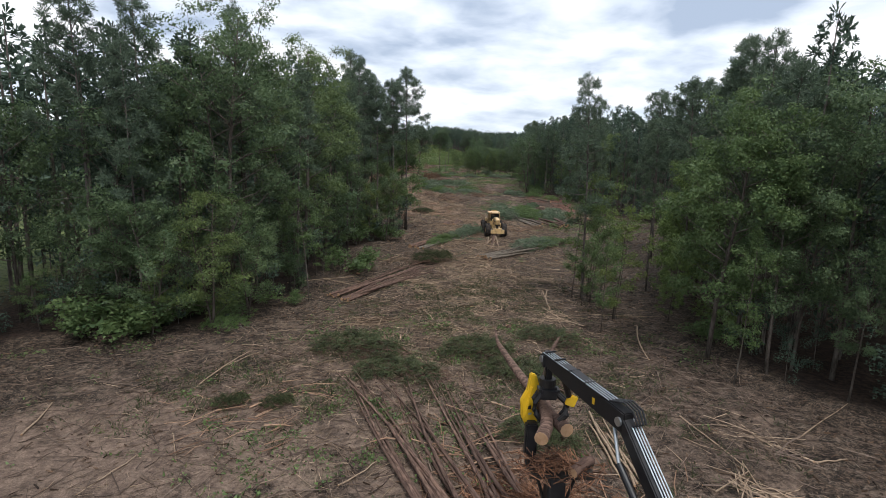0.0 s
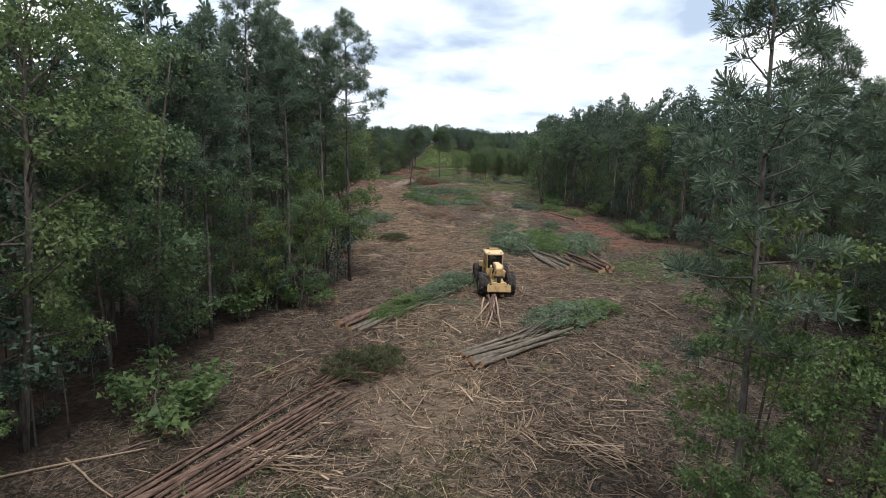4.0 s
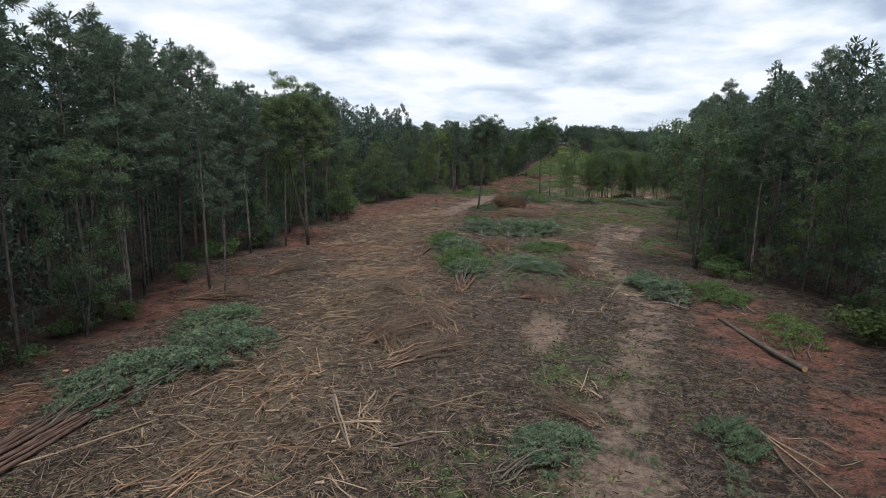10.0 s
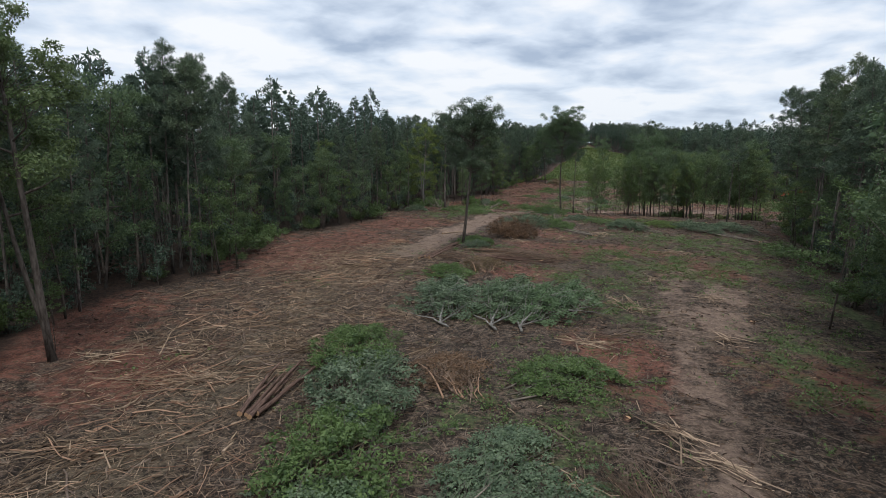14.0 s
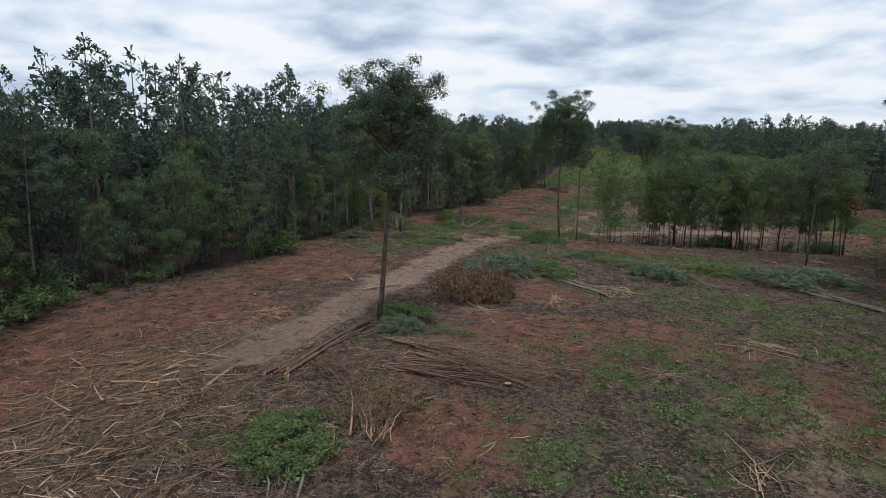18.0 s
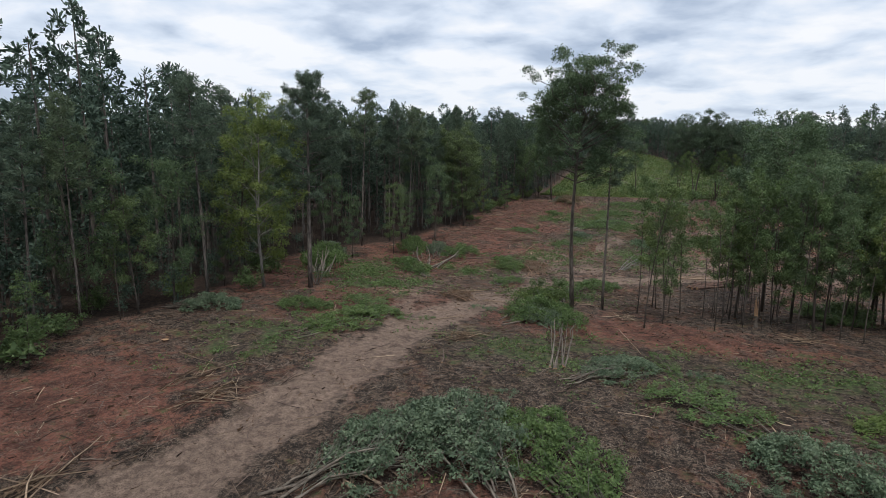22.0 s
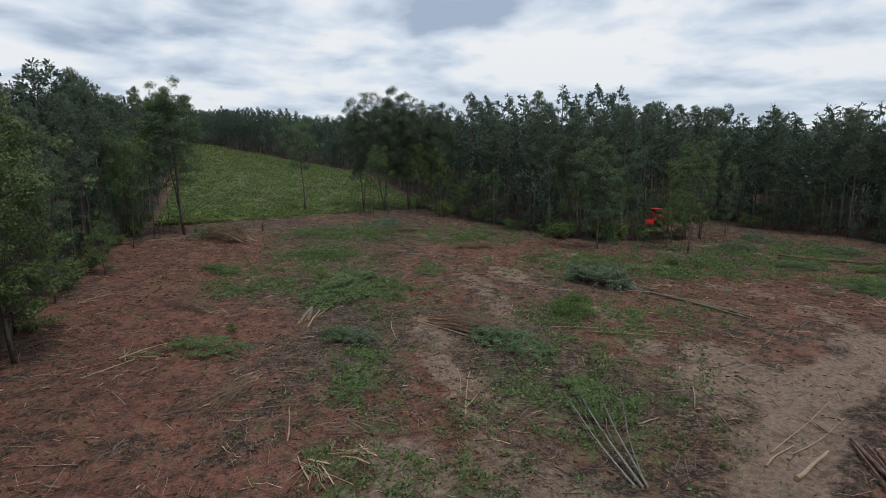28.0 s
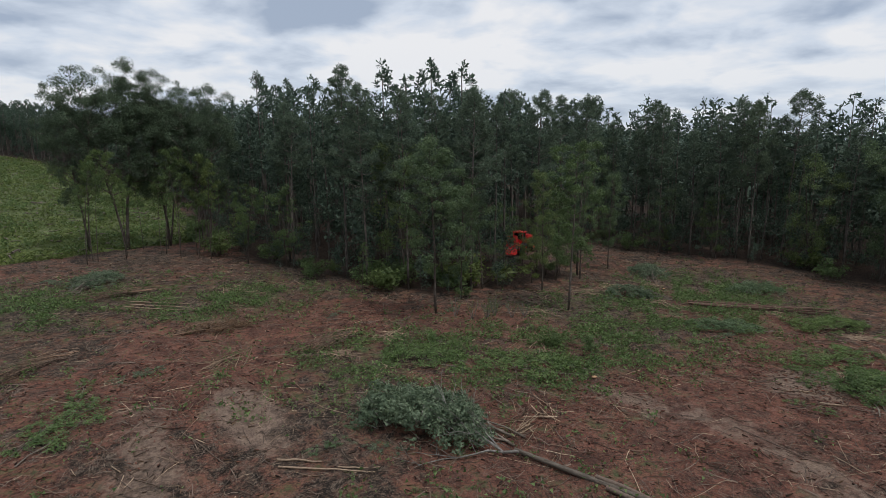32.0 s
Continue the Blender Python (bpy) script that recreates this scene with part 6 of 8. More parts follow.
sheaf((-28.4, 239.4), (-30.4, 243.4), 10, 1.2, 0.085, 2.8, 0.12)
heap("green", (-29.0, 240.8), (-33.2, 247.6), 4.6, 2.6)
log_bundle((-5.4, 184.5), (3.0, 185.3), 20, 2.2, 0.055, 0.5, LOG_BARK, "thin dark branch in a low heap of slash", "low heap of dark branches", 1.2, 0.6)
for x0, y0, x1, y1, r in ((0.9, 258.3, 3.2, 265.4, 0.07), (1.1, 258.2, 3.9, 264.6, 0.06), (0.7, 258.5, 2.2, 265.0, 0.05), (1.2, 258.5, 4.6, 263.8, 0.04)):
    lay_log((x0, y0, gz(x0, y0) + r), (x1, y1, gz(x1, y1) + 0.5), r, r * 0.4, PALE_BARK, "thin pale felled stem lying on the clay", "thin felled stems", "log", 0.15)
heap("green2", (2.2, 262.4), (4.6, 268.2), 3.0, 0.7)
heap("green", (-10.0, 250.8), (-14.0, 259.2), 3.6, 1.2)
heap("brown", (-7.4, 251.4), (-10.0, 258.4), 3.8, 0.9)
heap("bare", (-8.6, 251.0), (-7.2, 256.0), 3.0, 0.8)
heap("green2", (-11.0, 243.4), (-9.0, 248.0), 2.6, 0.7)
heap("bare", (0.2, 281.4), (5.6, 275.4), 3.8, 1.1)
heap("bare", (0.8, 280.2), (5.0, 274.0), 3.2, 0.9)
heap("cut2", (2.4, 278.8), (4.6, 270.4), 4.0, 1.1)
heap("green", (10.0, 276.2), (13.6, 280.0), 3.6, 1.7)
log_bundle((0.2, 281.6), (4.6, 275.4), 18, 2.2, 0.04, 0.5, STRAW, "thin pale stick in a fan of bare branches", "fan of bare branches", 1.6, 0.5)
heap("white", (23.2, 281.0), (19.0, 288.6), 4.6, 1.7)
heap("cut", (23.6, 282.8), (20.4, 288.8), 4.8, 1.5)
heap("green2", (33.6, 285.8), (27.2, 291.2), 5.0, 0.8)
heap("green2", (27.6, 290.6), (24.4, 295.6), 4.6, 0.7)
heap("cut", (54.4, 293.2), (50.6, 297.6), 4.2, 1.1)
heap("cut2", (53.2, 283.4), (48.0, 287.6), 3.6, 0.8)
heap("green2", (52.6, 276.4), (45.0, 279.0), 4.2, 0.8)
heap("green", (62.0, 279.6), (55.0, 282.4), 4.0, 0.8)
heap("green", (-7.6, 285.6), (-0.6, 296.6), 6.0, 1.0)
heap("green2", (-6.0, 289.4), (-1.0, 292.2), 4.6, 0.7)
for x0, y0, x1, y1 in ((-8.5, 284.4, -6.2, 289.0), (-7.8, 284.8, -6.6, 288.6)):
    lay_log((x0, y0, gz(x0, y0) + 0.17), (x1, y1, gz(x1, y1) + 0.3), 0.16, 0.12, GREY_LOG, "stout grey log with a pale sawn butt under leaves", "felled trees")
heap("cut", (-4.2, 276.8), (-6.2, 280.2), 2.8, 0.8)
heap("green2", (-9.2, 269.6), (-6.6, 273.0), 3.0, 0.6)
heap("brown", (-9.2, 316.6), (-14.2, 321.4), 5.2, 2.1)
heap("bare", (-8.8, 318.2), (-13.0, 321.0), 4.0, 1.8)
heap("green2", (-4.8, 318.0), (2.4, 321.6), 5.0, 0.9)
heap("green", (1.6, 304.6), (-4.2, 309.2), 4.6, 0.9)
heap("cut", (8.4, 320.0), (12.2, 324.8), 4.6, 1.1)
heap("brown", (13.4, 306.4), (18.8, 305.8), 3.0, 0.7)
heap("green", (-11.6, 300.6), (-14.6, 305.4), 3.0, 0.8)
heap("cut", (-16.2, 320.4), (-12.6, 325.4), 4.0, 1.3)
heap("green2", (4.6, 293.0), (8.2, 297.4), 3.4, 0.5)
heap("cut", (-8.0, 281.4), (-5.2, 278.8), 3.0, 0.8)
heap("cut", (59.0, 298.0), (64.0, 302.5), 4.6, 1.2)
heap("cut2", (61.0, 292.0), (67.0, 289.0), 4.2, 1.0)
heap("green", (41.0, 272.4), (48.0, 275.6), 4.6, 0.9)
heap("bare", (7.6, 306.4), (2.6, 303.0), 4.0, 0.8)
heap("bare", (14.4, 318.6), (7.8, 317.0), 3.6, 0.8)
heap("bare", (24.6, 300.4), (18.8, 297.0), 4.0, 0.7)
heap("bare", (-14.0, 289.0), (-18.2, 293.8), 3.6, 0.6)
heap("bare", (-12.6, 275.4), (-16.0, 270.6), 3.4, 0.6)
heap("green2", (-13.0, 278.6), (-17.0, 283.2), 4.2, 0.7)

# single branches left on the far clay
for k in range(56):
    x, y = r_fray.uniform(-24, 62), r_fray.uniform(240, 328)
    if not inside(np.array(x), np.array(y), CLEARING) or seg_dist(np.array(x), np.array(y), ROAD)[0] < 3.2 or inside(np.array(x), np.array(y), FIELD):
        continue
    kind = ("spray_bare", "spray_green", "spray_bare", "spray_cut")[k % 4]
    f = r_fray.uniform(0.3, 0.6)
    mk, lb = BRUSH[kind]
    place(("brush", kind), mk, pose(x, y, gz(x, y) - 0.02, 0, 0, r_fray.uniform(0, 360)), (f, f, f * 0.7), lb, "branch", "loose leafy branches")

loose_poles([(-17.0, 21.3, -17.7, 24.1, 0.07), (-12.4, 17.6, -11.7, 20.1, 0.05), (-12.1, 26.2, -11.1, 31.2, 0.06), (-11.7, 29.2, -10.5, 31.4, 0.05), (-17.2, 27.0, -15.2, 26.3, 0.05), (13.8, 38.1, 12.4, 31.9, 0.08), (8.8, 48.0, 8.3, 41.8, 0.06), (-5.2, 22.1, -4.0, 21.2, 0.05), (1.4, 24.4, 3.9, 23.5, 0.08), (11.3, 24.7, 12.2, 20.5, 0.06), (14.7, 22.2, 20.6, 26.7, 0.05), (15.3, 21.1, 16.8, 21.3, 0.06), (9.9, 19.2, 13.2, 19.1, 0.06), (-3.5, 18.4, -2.3, 20.3, 0.05), (-11.1, 21.8, -10.0, 19.8, 0.04), (-10.8, 18.1, -9.5, 18.8, 0.03), (9.2, 48.0, 8.4, 42.2, 0.09), (11.1, 40.9, 16.7, 40.8, 0.04), (7.0, 45.7, 7.9, 43.9, 0.05)])
loose_poles([(-13.5, 47.9, -8.2, 50.8, 0.07)])
loose_poles([(-10.8, 50.0, -7.7, 47.7, 0.07), (11.1, 55.5, 13.0, 55.5, 0.06), (12.1, 63.9, 13.7, 60.2, 0.07), (6.9, 46.5, 8.4, 43.9, 0.09), (-9.3, 50.6, -8.1, 51.6, 0.07), (18.5, 72.9, 19.2, 69.1, 0.09), (24.2, 86.1, 24.4, 82.4, 0.09), (-7.9, 102.8, -5.5, 107.1, 0.07), (1.5, 81.6, 1.6, 78.3, 0.04), (2.3, 92.3, 3.1, 85.9, 0.11), (7.9, 88.6, 9.8, 81.9, 0.09), (24.3, 86.6, 24.1, 82.2, 0.11), (12.8, 77.9, 18.9, 78.4, 0.04), (1.4, 80.4, 2.1, 86.3, 0.05), (0.8, 82.5, 3.8, 84.4, 0.1), (2.2, 80.0, 3.5, 83.2, 0.05), (8.0, 80.3, 9.4, 79.7, 0.07)])
loose_poles([(3.0, 86.3, 2.3, 92.1, 0.1), (4.6, 92.2, 6.6, 90.3, 0.06), (-7.7, 87.8, -6.1, 87.7, 0.06), (-3.6, 85.5, -4.0, 87.4, 0.06), (0.6, 111.4, 3.3, 107.2, 0.09), (2.2, 112.4, 2.5, 109.8, 0.09), (18.8, 113.4, 21.0, 106.6, 0.06), (12.5, 129.7, 13.7, 136.3, 0.06), (3.5, 99.8, 3.3, 103.2, 0.03), (0.6, 111.2, 3.2, 107.4, 0.1), (2.7, 109.6, 2.3, 112.5, 0.09), (4.4, 107.9, 6.1, 109.1, 0.09), (18.8, 113.9, 19.5, 109.0, 0.07), (18.9, 113.4, 20.4, 111.1, 0.06), (10.8, 129.2, 12.7, 129.2, 0.06), (-1.9, 103.2, -1.6, 106.4, 0.09), (-14.4, 113.0, -12.2, 113.9, 0.04), (12.5, 130.1, 15.0, 142.5, 0.05), (14.0, 124.6, 17.6, 121.7, 0.05)])
loose_poles([(9.7, 116.7, 9.3, 119.0, 0.05), (5.9, 118.3, 5.5, 120.6, 0.05)])
loose_poles([(12.4, 130.0, 14.6, 141.7, 0.06), (11.1, 130.0, 12.4, 129.4, 0.07), (10.6, 128.4, 10.6, 129.5, 0.06), (13.5, 136.2, 14.8, 142.8, 0.05), (-3.9, 134.3, -5.1, 140.2, 0.07), (-6.0, 134.0, -9.3, 138.3, 0.06), (-1.6, 131.7, -1.9, 133.6, 0.06), (-9.6, 133.4, -8.4, 136.2, 0.07), (-7.8, 138.2, -10.0, 139.9, 0.07), (2.7, 138.4, 4.6, 138.9, 0.04), (9.2, 172.8, 10.3, 168.4, 0.07), (-19.4, 168.8, -16.8, 175.2, 0.05), (-13.1, 178.2, -13.5, 181.0, 0.07), (-13.5, 163.4, -12.2, 161.6, 0.05), (15.7, 167.6, 17.2, 170.0, 0.03), (-13.1, 178.2, -13.8, 181.5, 0.05), (9.3, 172.8, 10.0, 169.8, 0.05), (-29.1, 181.1, -29.3, 185.5, 0.04)])
loose_poles([(-13.0, 178.1, -13.6, 181.8, 0.05), (-16.7, 180.6, -16.3, 185.3, 0.05), (-17.0, 179.3, -16.0, 180.6, 0.08), (-2.9, 180.1, -1.9, 181.2, 0.06), (0.5, 194.1, 3.0, 194.0, 0.04), (-21.7, 187.3, -21.3, 189.3, 0.05), (0.5, 194.2, 6.8, 195.0, 0.04), (-3.6, 190.0, -3.8, 193.6, 0.04), (-12.0, 186.3, -12.3, 193.1, 0.05), (8.1, 200.5, 9.3, 195.8, 0.04), (-15.0, 191.3, -14.9, 193.0, 0.04), (-17.0, 201.5, -18.2, 205.5, 0.05), (-14.4, 198.7, -12.1, 202.0, 0.13), (6.0, 205.3, 5.5, 203.1, 0.05), (-17.5, 204.0, -16.5, 204.2, 0.06)])
loose_poles([(-7.5, 217.6, -8.2, 219.8, 0.06), (1.5, 228.7, 2.9, 223.6, 0.04), (-13.4, 217.9, -14.6, 220.9, 0.04), (-10.6, 229.9, -11.3, 233.1, 0.06), (-9.7, 232.4, -7.3, 232.8, 0.07), (-17.1, 231.7, -15.9, 233.4, 0.08), (-11.0, 225.7, -9.3, 227.9, 0.05), (-17.5, 223.6, -19.4, 227.0, 0.06), (-17.7, 223.4, -19.0, 226.0, 0.06), (-25.0, 221.5, -23.5, 222.5, 0.05), (-18.4, 232.2, -16.7, 234.8, 0.06), (-18.3, 258.8, -14.1, 261.5, 0.06), (-23.0, 236.1, -24.6, 244.0, 0.04), (-17.7, 232.5, -17.0, 233.5, 0.05)])
loose_poles([(-18.1, 258.5, -12.9, 261.4, 0.09), (7.1, 256.1, 10.5, 257.0, 0.16), (-31.4, 251.0, -27.0, 248.5, 0.06), (-3.2, 266.4, -0.6, 271.2, 0.06), (7.0, 257.4, 9.8, 258.1, 0.08), (-15.1, 271.5, -10.3, 270.8, 0.04), (-16.4, 261.3, -14.5, 263.6, 0.04), (0.1, 249.8, 4.5, 252.2, 0.04), (-8.7, 284.1, -6.9, 287.6, 0.12), (-8.2, 282.9, -6.6, 286.4, 0.1), (-21.9, 278.8, -19.3, 280.9, 0.07), (23.8, 277.2, 24.4, 272.0, 0.16), (4.5, 262.5, 5.9, 262.6, 0.07), (-2.9, 267.1, -1.6, 268.3, 0.06), (-11.9, 267.6, -11.3, 271.1, 0.06), (-17.4, 272.3, -16.4, 272.3, 0.06), (8.1, 258.0, 15.7, 260.3, 0.05), (9.0, 257.6, 14.5, 258.8, 0.05), (-0.1, 281.2, 1.6, 279.2, 0.1)])
loose_poles([(10.3, 274.0, 14.9, 271.6, 0.06)])
loose_poles([(-1.2, 271.8, -2.3, 268.9, 0.05), (-2.3, 267.7, 0.0, 271.0, 0.05), (-2.1, 281.8, -3.1, 277.5, 0.06), (10.4, 264.6, 8.4, 262.6, 0.06), (19.5, 267.5, 22.5, 268.7, 0.05), (-18.1, 293.7, -15.1, 294.5, 0.05), (-15.0, 302.3, -13.2, 303.4, 0.06), (5.0, 285.1, 7.7, 285.8, 0.05), (9.5, 282.4, 12.5, 284.4, 0.04), (13.6, 286.3, 16.8, 283.7, 0.07), (6.2, 298.9, 7.0, 297.6, 0.05), (24.0, 277.9, 25.1, 272.3, 0.16), (18.8, 268.5, 24.3, 270.1, 0.05), (8.5, 276.0, 17.2, 271.0, 0.05), (-1.9, 288.2, -1.5, 285.3, 0.05), (-1.0, 306.4, 1.5, 309.3, 0.05), (-0.2, 301.1, 1.8, 302.4, 0.05), (12.2, 314.6, 16.4, 311.4, 0.08), (13.2, 315.9, 16.1, 314.3, 0.07)])
loose_poles([(15.1, 320.1, 18.4, 317.3, 0.07), (13.8, 286.9, 15.3, 285.7, 0.08), (15.7, 284.9, 17.2, 284.0, 0.06), (33.6, 276.9, 33.2, 273.6, 0.04), (10.9, 291.4, 11.8, 287.6, 0.04), (40.0, 275.4, 40.3, 274.4, 0.1), (11.5, 314.5, 16.2, 311.0, 0.07), (12.3, 315.4, 16.3, 312.6, 0.07), (16.1, 306.7, 18.9, 305.4, 0.05)])

# upright clumps of cut stems beside the woods
def stem_clump(n, h, spread, nleaf):
    root = new("stem_clump")
    fol, tips = Geo(), []
    for k in range(n):
        g = Geo()
        a = k * 2.4 + rng.uniform(-0.4, 0.4)
        q = curve_pts((0.16 * math.cos(a), 0.16 * math.sin(a), -0.05), (math.cos(a) * spread, math.sin(a) * spread, 1), h * rng.uniform(0.55, 1.0), 6, 0.02, 0.05)
        g.tube(q, np.linspace(1, 0.45, 6) * rng.uniform(0.035, 0.07), 6)
        part("stem", g, PALE_BARK, root, smooth=True)
        tips += [q[-1], q[-2], q[-3]]
    puffs(fol, tips, np.full(len(tips), 0.42), nleaf, 0.14, shell=0.2)
    tagged(part("foliage", fol, SAPLING_LEAVES, root), kind="stuff")
    return root


for x, y, h in ((-31.8, 244.5, 0.9), (-33.4, 247.5, 0.9), (-24.3, 232.2, 0.7), (-30.5, 242.6, 0.85)):
    place("stem_clump", lambda: stem_clump(9, 3.0, 0.45, 300), pose(x, y, gz(x, y), 0, 0, rng.uniform(0, 360)), (h, h, h), "clump of pale upright cut stems with a few leaves", "stem clump", "clumps of cut stems")
for x, y, h in ((-5.0, 290.5, 1.0), (-4.6, 296.0, 1.1), (-6.9, 279.6, 0.9), (-13.3, 283.9, 0.8), (35.6, 290.5, 1.2), (36.5, 288, 1.3), (43.4, 275.0, 1.2), (-12.1, 254.3, 1.2), (-10.8, 256.0, 1.0), (-6.8, 244.5, 1.3), (-5.0, 247.0, 1.0)):
    stand("bush", x, y, h, 1.35, None, "low leafy green bush on the cleared clay", "bushes on the clearing")

for x, y in ((33.4, 299.4), (34.2, 298.2), (35.2, 297.6), (36.2, 297.8), (37.2, 296.8), (38.4, 296.6), (36.8, 298.6)):
    f = rng.uniform(0.5, 0.75)
    place("stem_clump", None, pose(x, y, gz(x, y), 0, 0, rng.uniform(0, 360)), (0.4, 0.4, f), "thin pale stalks of a tall weed", "weed", "tall pale weeds")

# splintered snag and stumps
def stump(x, y, r, h, snag=False):
    root = new("stump")
    g, top = Geo(), Geo()
    n = 5
    s = np.linspace(0, 1, n)
    pts = np.stack([rng.normal(size=n) * 0.02, rng.normal(size=n) * 0.02, -0.1 + s * (h + 0.1)], 1)
    g.tube(pts, r * (1.35 - 0.35 * np.minimum(1, s * 2.5)), 9, False)
    part("bark", g, GREY_LOG if snag else LOG_BARK, root, smooth=True)
    if snag:
        for k in range(9):
            a = k * 0.7
            q = np.array([[0.7 * r * math.cos(a), 0.7 * r * math.sin(a), h - 0.3], [0.8 * r * math.cos(a), 0.8 * r * math.sin(a), h + rng.uniform(0.1, 1.5)]])
            shard = Geo()
            shard.tube(q, (r * 0.34, 0.01), 4, False)
            part("splinter", shard, CUT_END, root)
    else:
        top.tube([(0, 0, h - 0.02), (0, 0, h + 0.004)], (r, r), 9)
        part("cut_face", top, CUT_END, root)
    root.matrix_basis = pose(x, y, gz(x, y), rng.normal() * 2, rng.normal() * 2, rng.uniform(0, 360))
    return tagged(root, "tall grey broken snag with a splintered top" if snag else "low freshly sawn tree stump", "stump", "" if snag else "stumps")


stump(10.6, 233.0, 0.12, 0.9, True)
stump(-6.9, 324.5, 0.10, 1.2)
r_s = np.random.default_rng(31)
for k in range(70):
    x, y = r_s.uniform(-30, 70), r_s.uniform(30, 325)
    if inside(np.array(x), np.array(y), CLEARING) and seg_dist(np.array(x), np.array(y), ROAD)[0] > 3.5:
        stump(x, y, r_s.uniform(0.1, 0.2), r_s.uniform(0.08, 0.22))

# ---- litter: uncounted sticks, chips, weeds ----
def stick_heap(name, n, chooser, mat, length, radius, seed, label, sides=3, lift=0.0, bent=True):
    r = np.random.default_rng(seed)
    x, y, yaw = chooser(r, n)
    n = len(x)
    L, rad = length(r, n), radius(r, n) * r.uniform(0.5, 1.0, n)
    dx, dy = np.cos(yaw) * L / 2, np.sin(yaw) * L / 2
    bow = r.normal(size=n) * 0.022 * L
    P = np.stack([np.stack([x - dx, y - dy], 1), np.stack([x - np.sin(yaw) * bow, y + np.cos(yaw) * bow], 1), np.stack([x + dx, y + dy], 1)], 1)
    Z = gzs(P[..., 0], P[..., 1]) + rad[:, None] * 0.8 + np.abs(r.normal(size=(n, 3))) * lift
    tan = np.stack([np.cos(yaw), np.sin(yaw), 0 * yaw], 1)
    sid = np.stack([-np.sin(yaw), np.cos(yaw), 0 * yaw], 1)
    upv = np.array([0, 0, 1.0])
    ang = np.arange(sides) * 2 * np.pi / sides
    taper = np.array([1, 0.85, 0.55])
    ctr = np.concatenate([P, Z[..., None]], -1)
    ring = ctr[:, :, None] + (rad[:, None] * taper)[:, :, None, None] * (np.cos(ang)[None, None, :, None] * sid[:, None, None] + np.sin(ang)[None, None, :, None] * upv)
    v = ring.reshape(-1, 3)
    i = np.arange(3 * sides).reshape(3, sides)
    if not bent:
        i = i[[0, 2]]
    j = np.roll(i, -1, 1)
    q = np.stack([i[:-1], j[:-1], j[1:], i[1:]], -1).reshape(-1, 4)
    q = (q[None] + (np.arange(n) * 3 * sides)[:, None, None]).reshape(-1, 4)
    return tagged(new(name, mesh_of(name, v, [q], [mat])), label, "slash", kind="stuff")


def keep_clear(x, y, r, road=1.0):
    ok = inside(x, y, CLEARING) & ~inside(x, y, FIELD)
    d, _ = seg_dist(x, y, ROAD)
    return ok & ((d > 2.3) | (r.random(len(x)) < 1.15 - road))


def anywhere(r, n):
    x, y = r.uniform(-34, 77, n * 3), 12 + 322 * r.random(n * 3) ** 0.95
    ok = keep_clear(x, y, r, 0.85)
    patch = 0.5 + 0.5 * np.sin(0.35 * x + 1.4 * np.sin(0.2 * y)) * np.sin(0.3 * y + np.sin(0.27 * x))
    ok &= r.random(len(x)) < 0.25 + 0.75 * patch
    return x[ok][:n], y[ok][:n], r.uniform(0, 6.28, ok.sum())[:n]


def near_line(line, spread, turn):
    def choose(r, n):
        t = r.random(n) * (len(line) - 1)
        i = t.astype(int)
        f = t - i
        A = np.array(line)
        d = A[i + 1] - A[i]
        p = A[i] + d * f[:, None]
        yaw = np.arctan2(d[:, 1], d[:, 0]) + r.normal(size=n) * turn
        p = p + r.normal(size=(n, 2)) * spread
        ok = keep_clear(p[:, 0], p[:, 1], r)
        return p[ok, 0], p[ok, 1], yaw[ok]
    return choose


def spots_of(places):
    def choose(r, n):
        A = np.array(places)
        k = r.integers(0, len(A), n)
        p = A[k, :2] + r.normal(size=(n, 2)) * A[k, 2:3]
        ok = keep_clear(p[:, 0], p[:, 1], r)
        along = r.normal(size=n) * A[k, 2] * 0.8
        p = p + np.stack([np.cos(A[k, 3]), np.sin(A[k, 3])], 1) * along[:, None]
        yaw = A[k, 3] + r.normal(size=n) * 0.6
        return p[ok, 0], p[ok, 1], yaw[ok]
    return choose


SPLINTERS = [(-0.8, 104, 1.4, 1.2), (-0.4, 100, 1.4, 1.1), (0.0, 97.4, 1.8, 0.9), (-4.6, 98.2, 1.4, 1.0), (-2.5, 111.9, 1.6, 1.6), (-6.5, 136.5, 2.0, 0.5), (-3.5, 139.2, 1.6, 1.4), (-10.1, 143.1, 2.0, 0.6), (-7.6, 135.4, 1.6, 0.4), (-12, 148, 2.0, 0.8),
             (-16.6, 158.3, 2.2, 0.9), (-15.5, 170, 2.0, 0.7), (-14.5, 178, 2.0, 0.6), (-17.3, 190.4, 0.8, 1.5), (4, 76, 2, 1.2), (10, 80, 2, 0.8), (5.5, 86, 2, 2.0), (2, 22, 2, 0.5), (-8, 24, 2, 0.8), (6, 17, 2, 1.0), (1.0, 128, 1.4, 2.4)]
r_row = np.random.default_rng(55)
SLASH_LINE = np.array([(2, 50), (3, 75), (2, 92), (-1.2, 106), (-5, 124), (-10.2, 150), (-16, 172), (-16, 186)], float)
WINDROWS = []
for k in range(80):
    p = along_line(SLASH_LINE, [r_row.random()])[0] + r_row.normal(size=2) * np.array([3.4, 1.0])
    WINDROWS.append((p[0], p[1], r_row.uniform(0.5, 1.5), 1.25 + r_row.normal() * 0.4))
for k in range(70):
    WINDROWS.append((r_row.uniform(-20, 16), r_row.uniform(18, 205), r_row.uniform(0.2, 0.6), r_row.uniform(0, 3.1)))
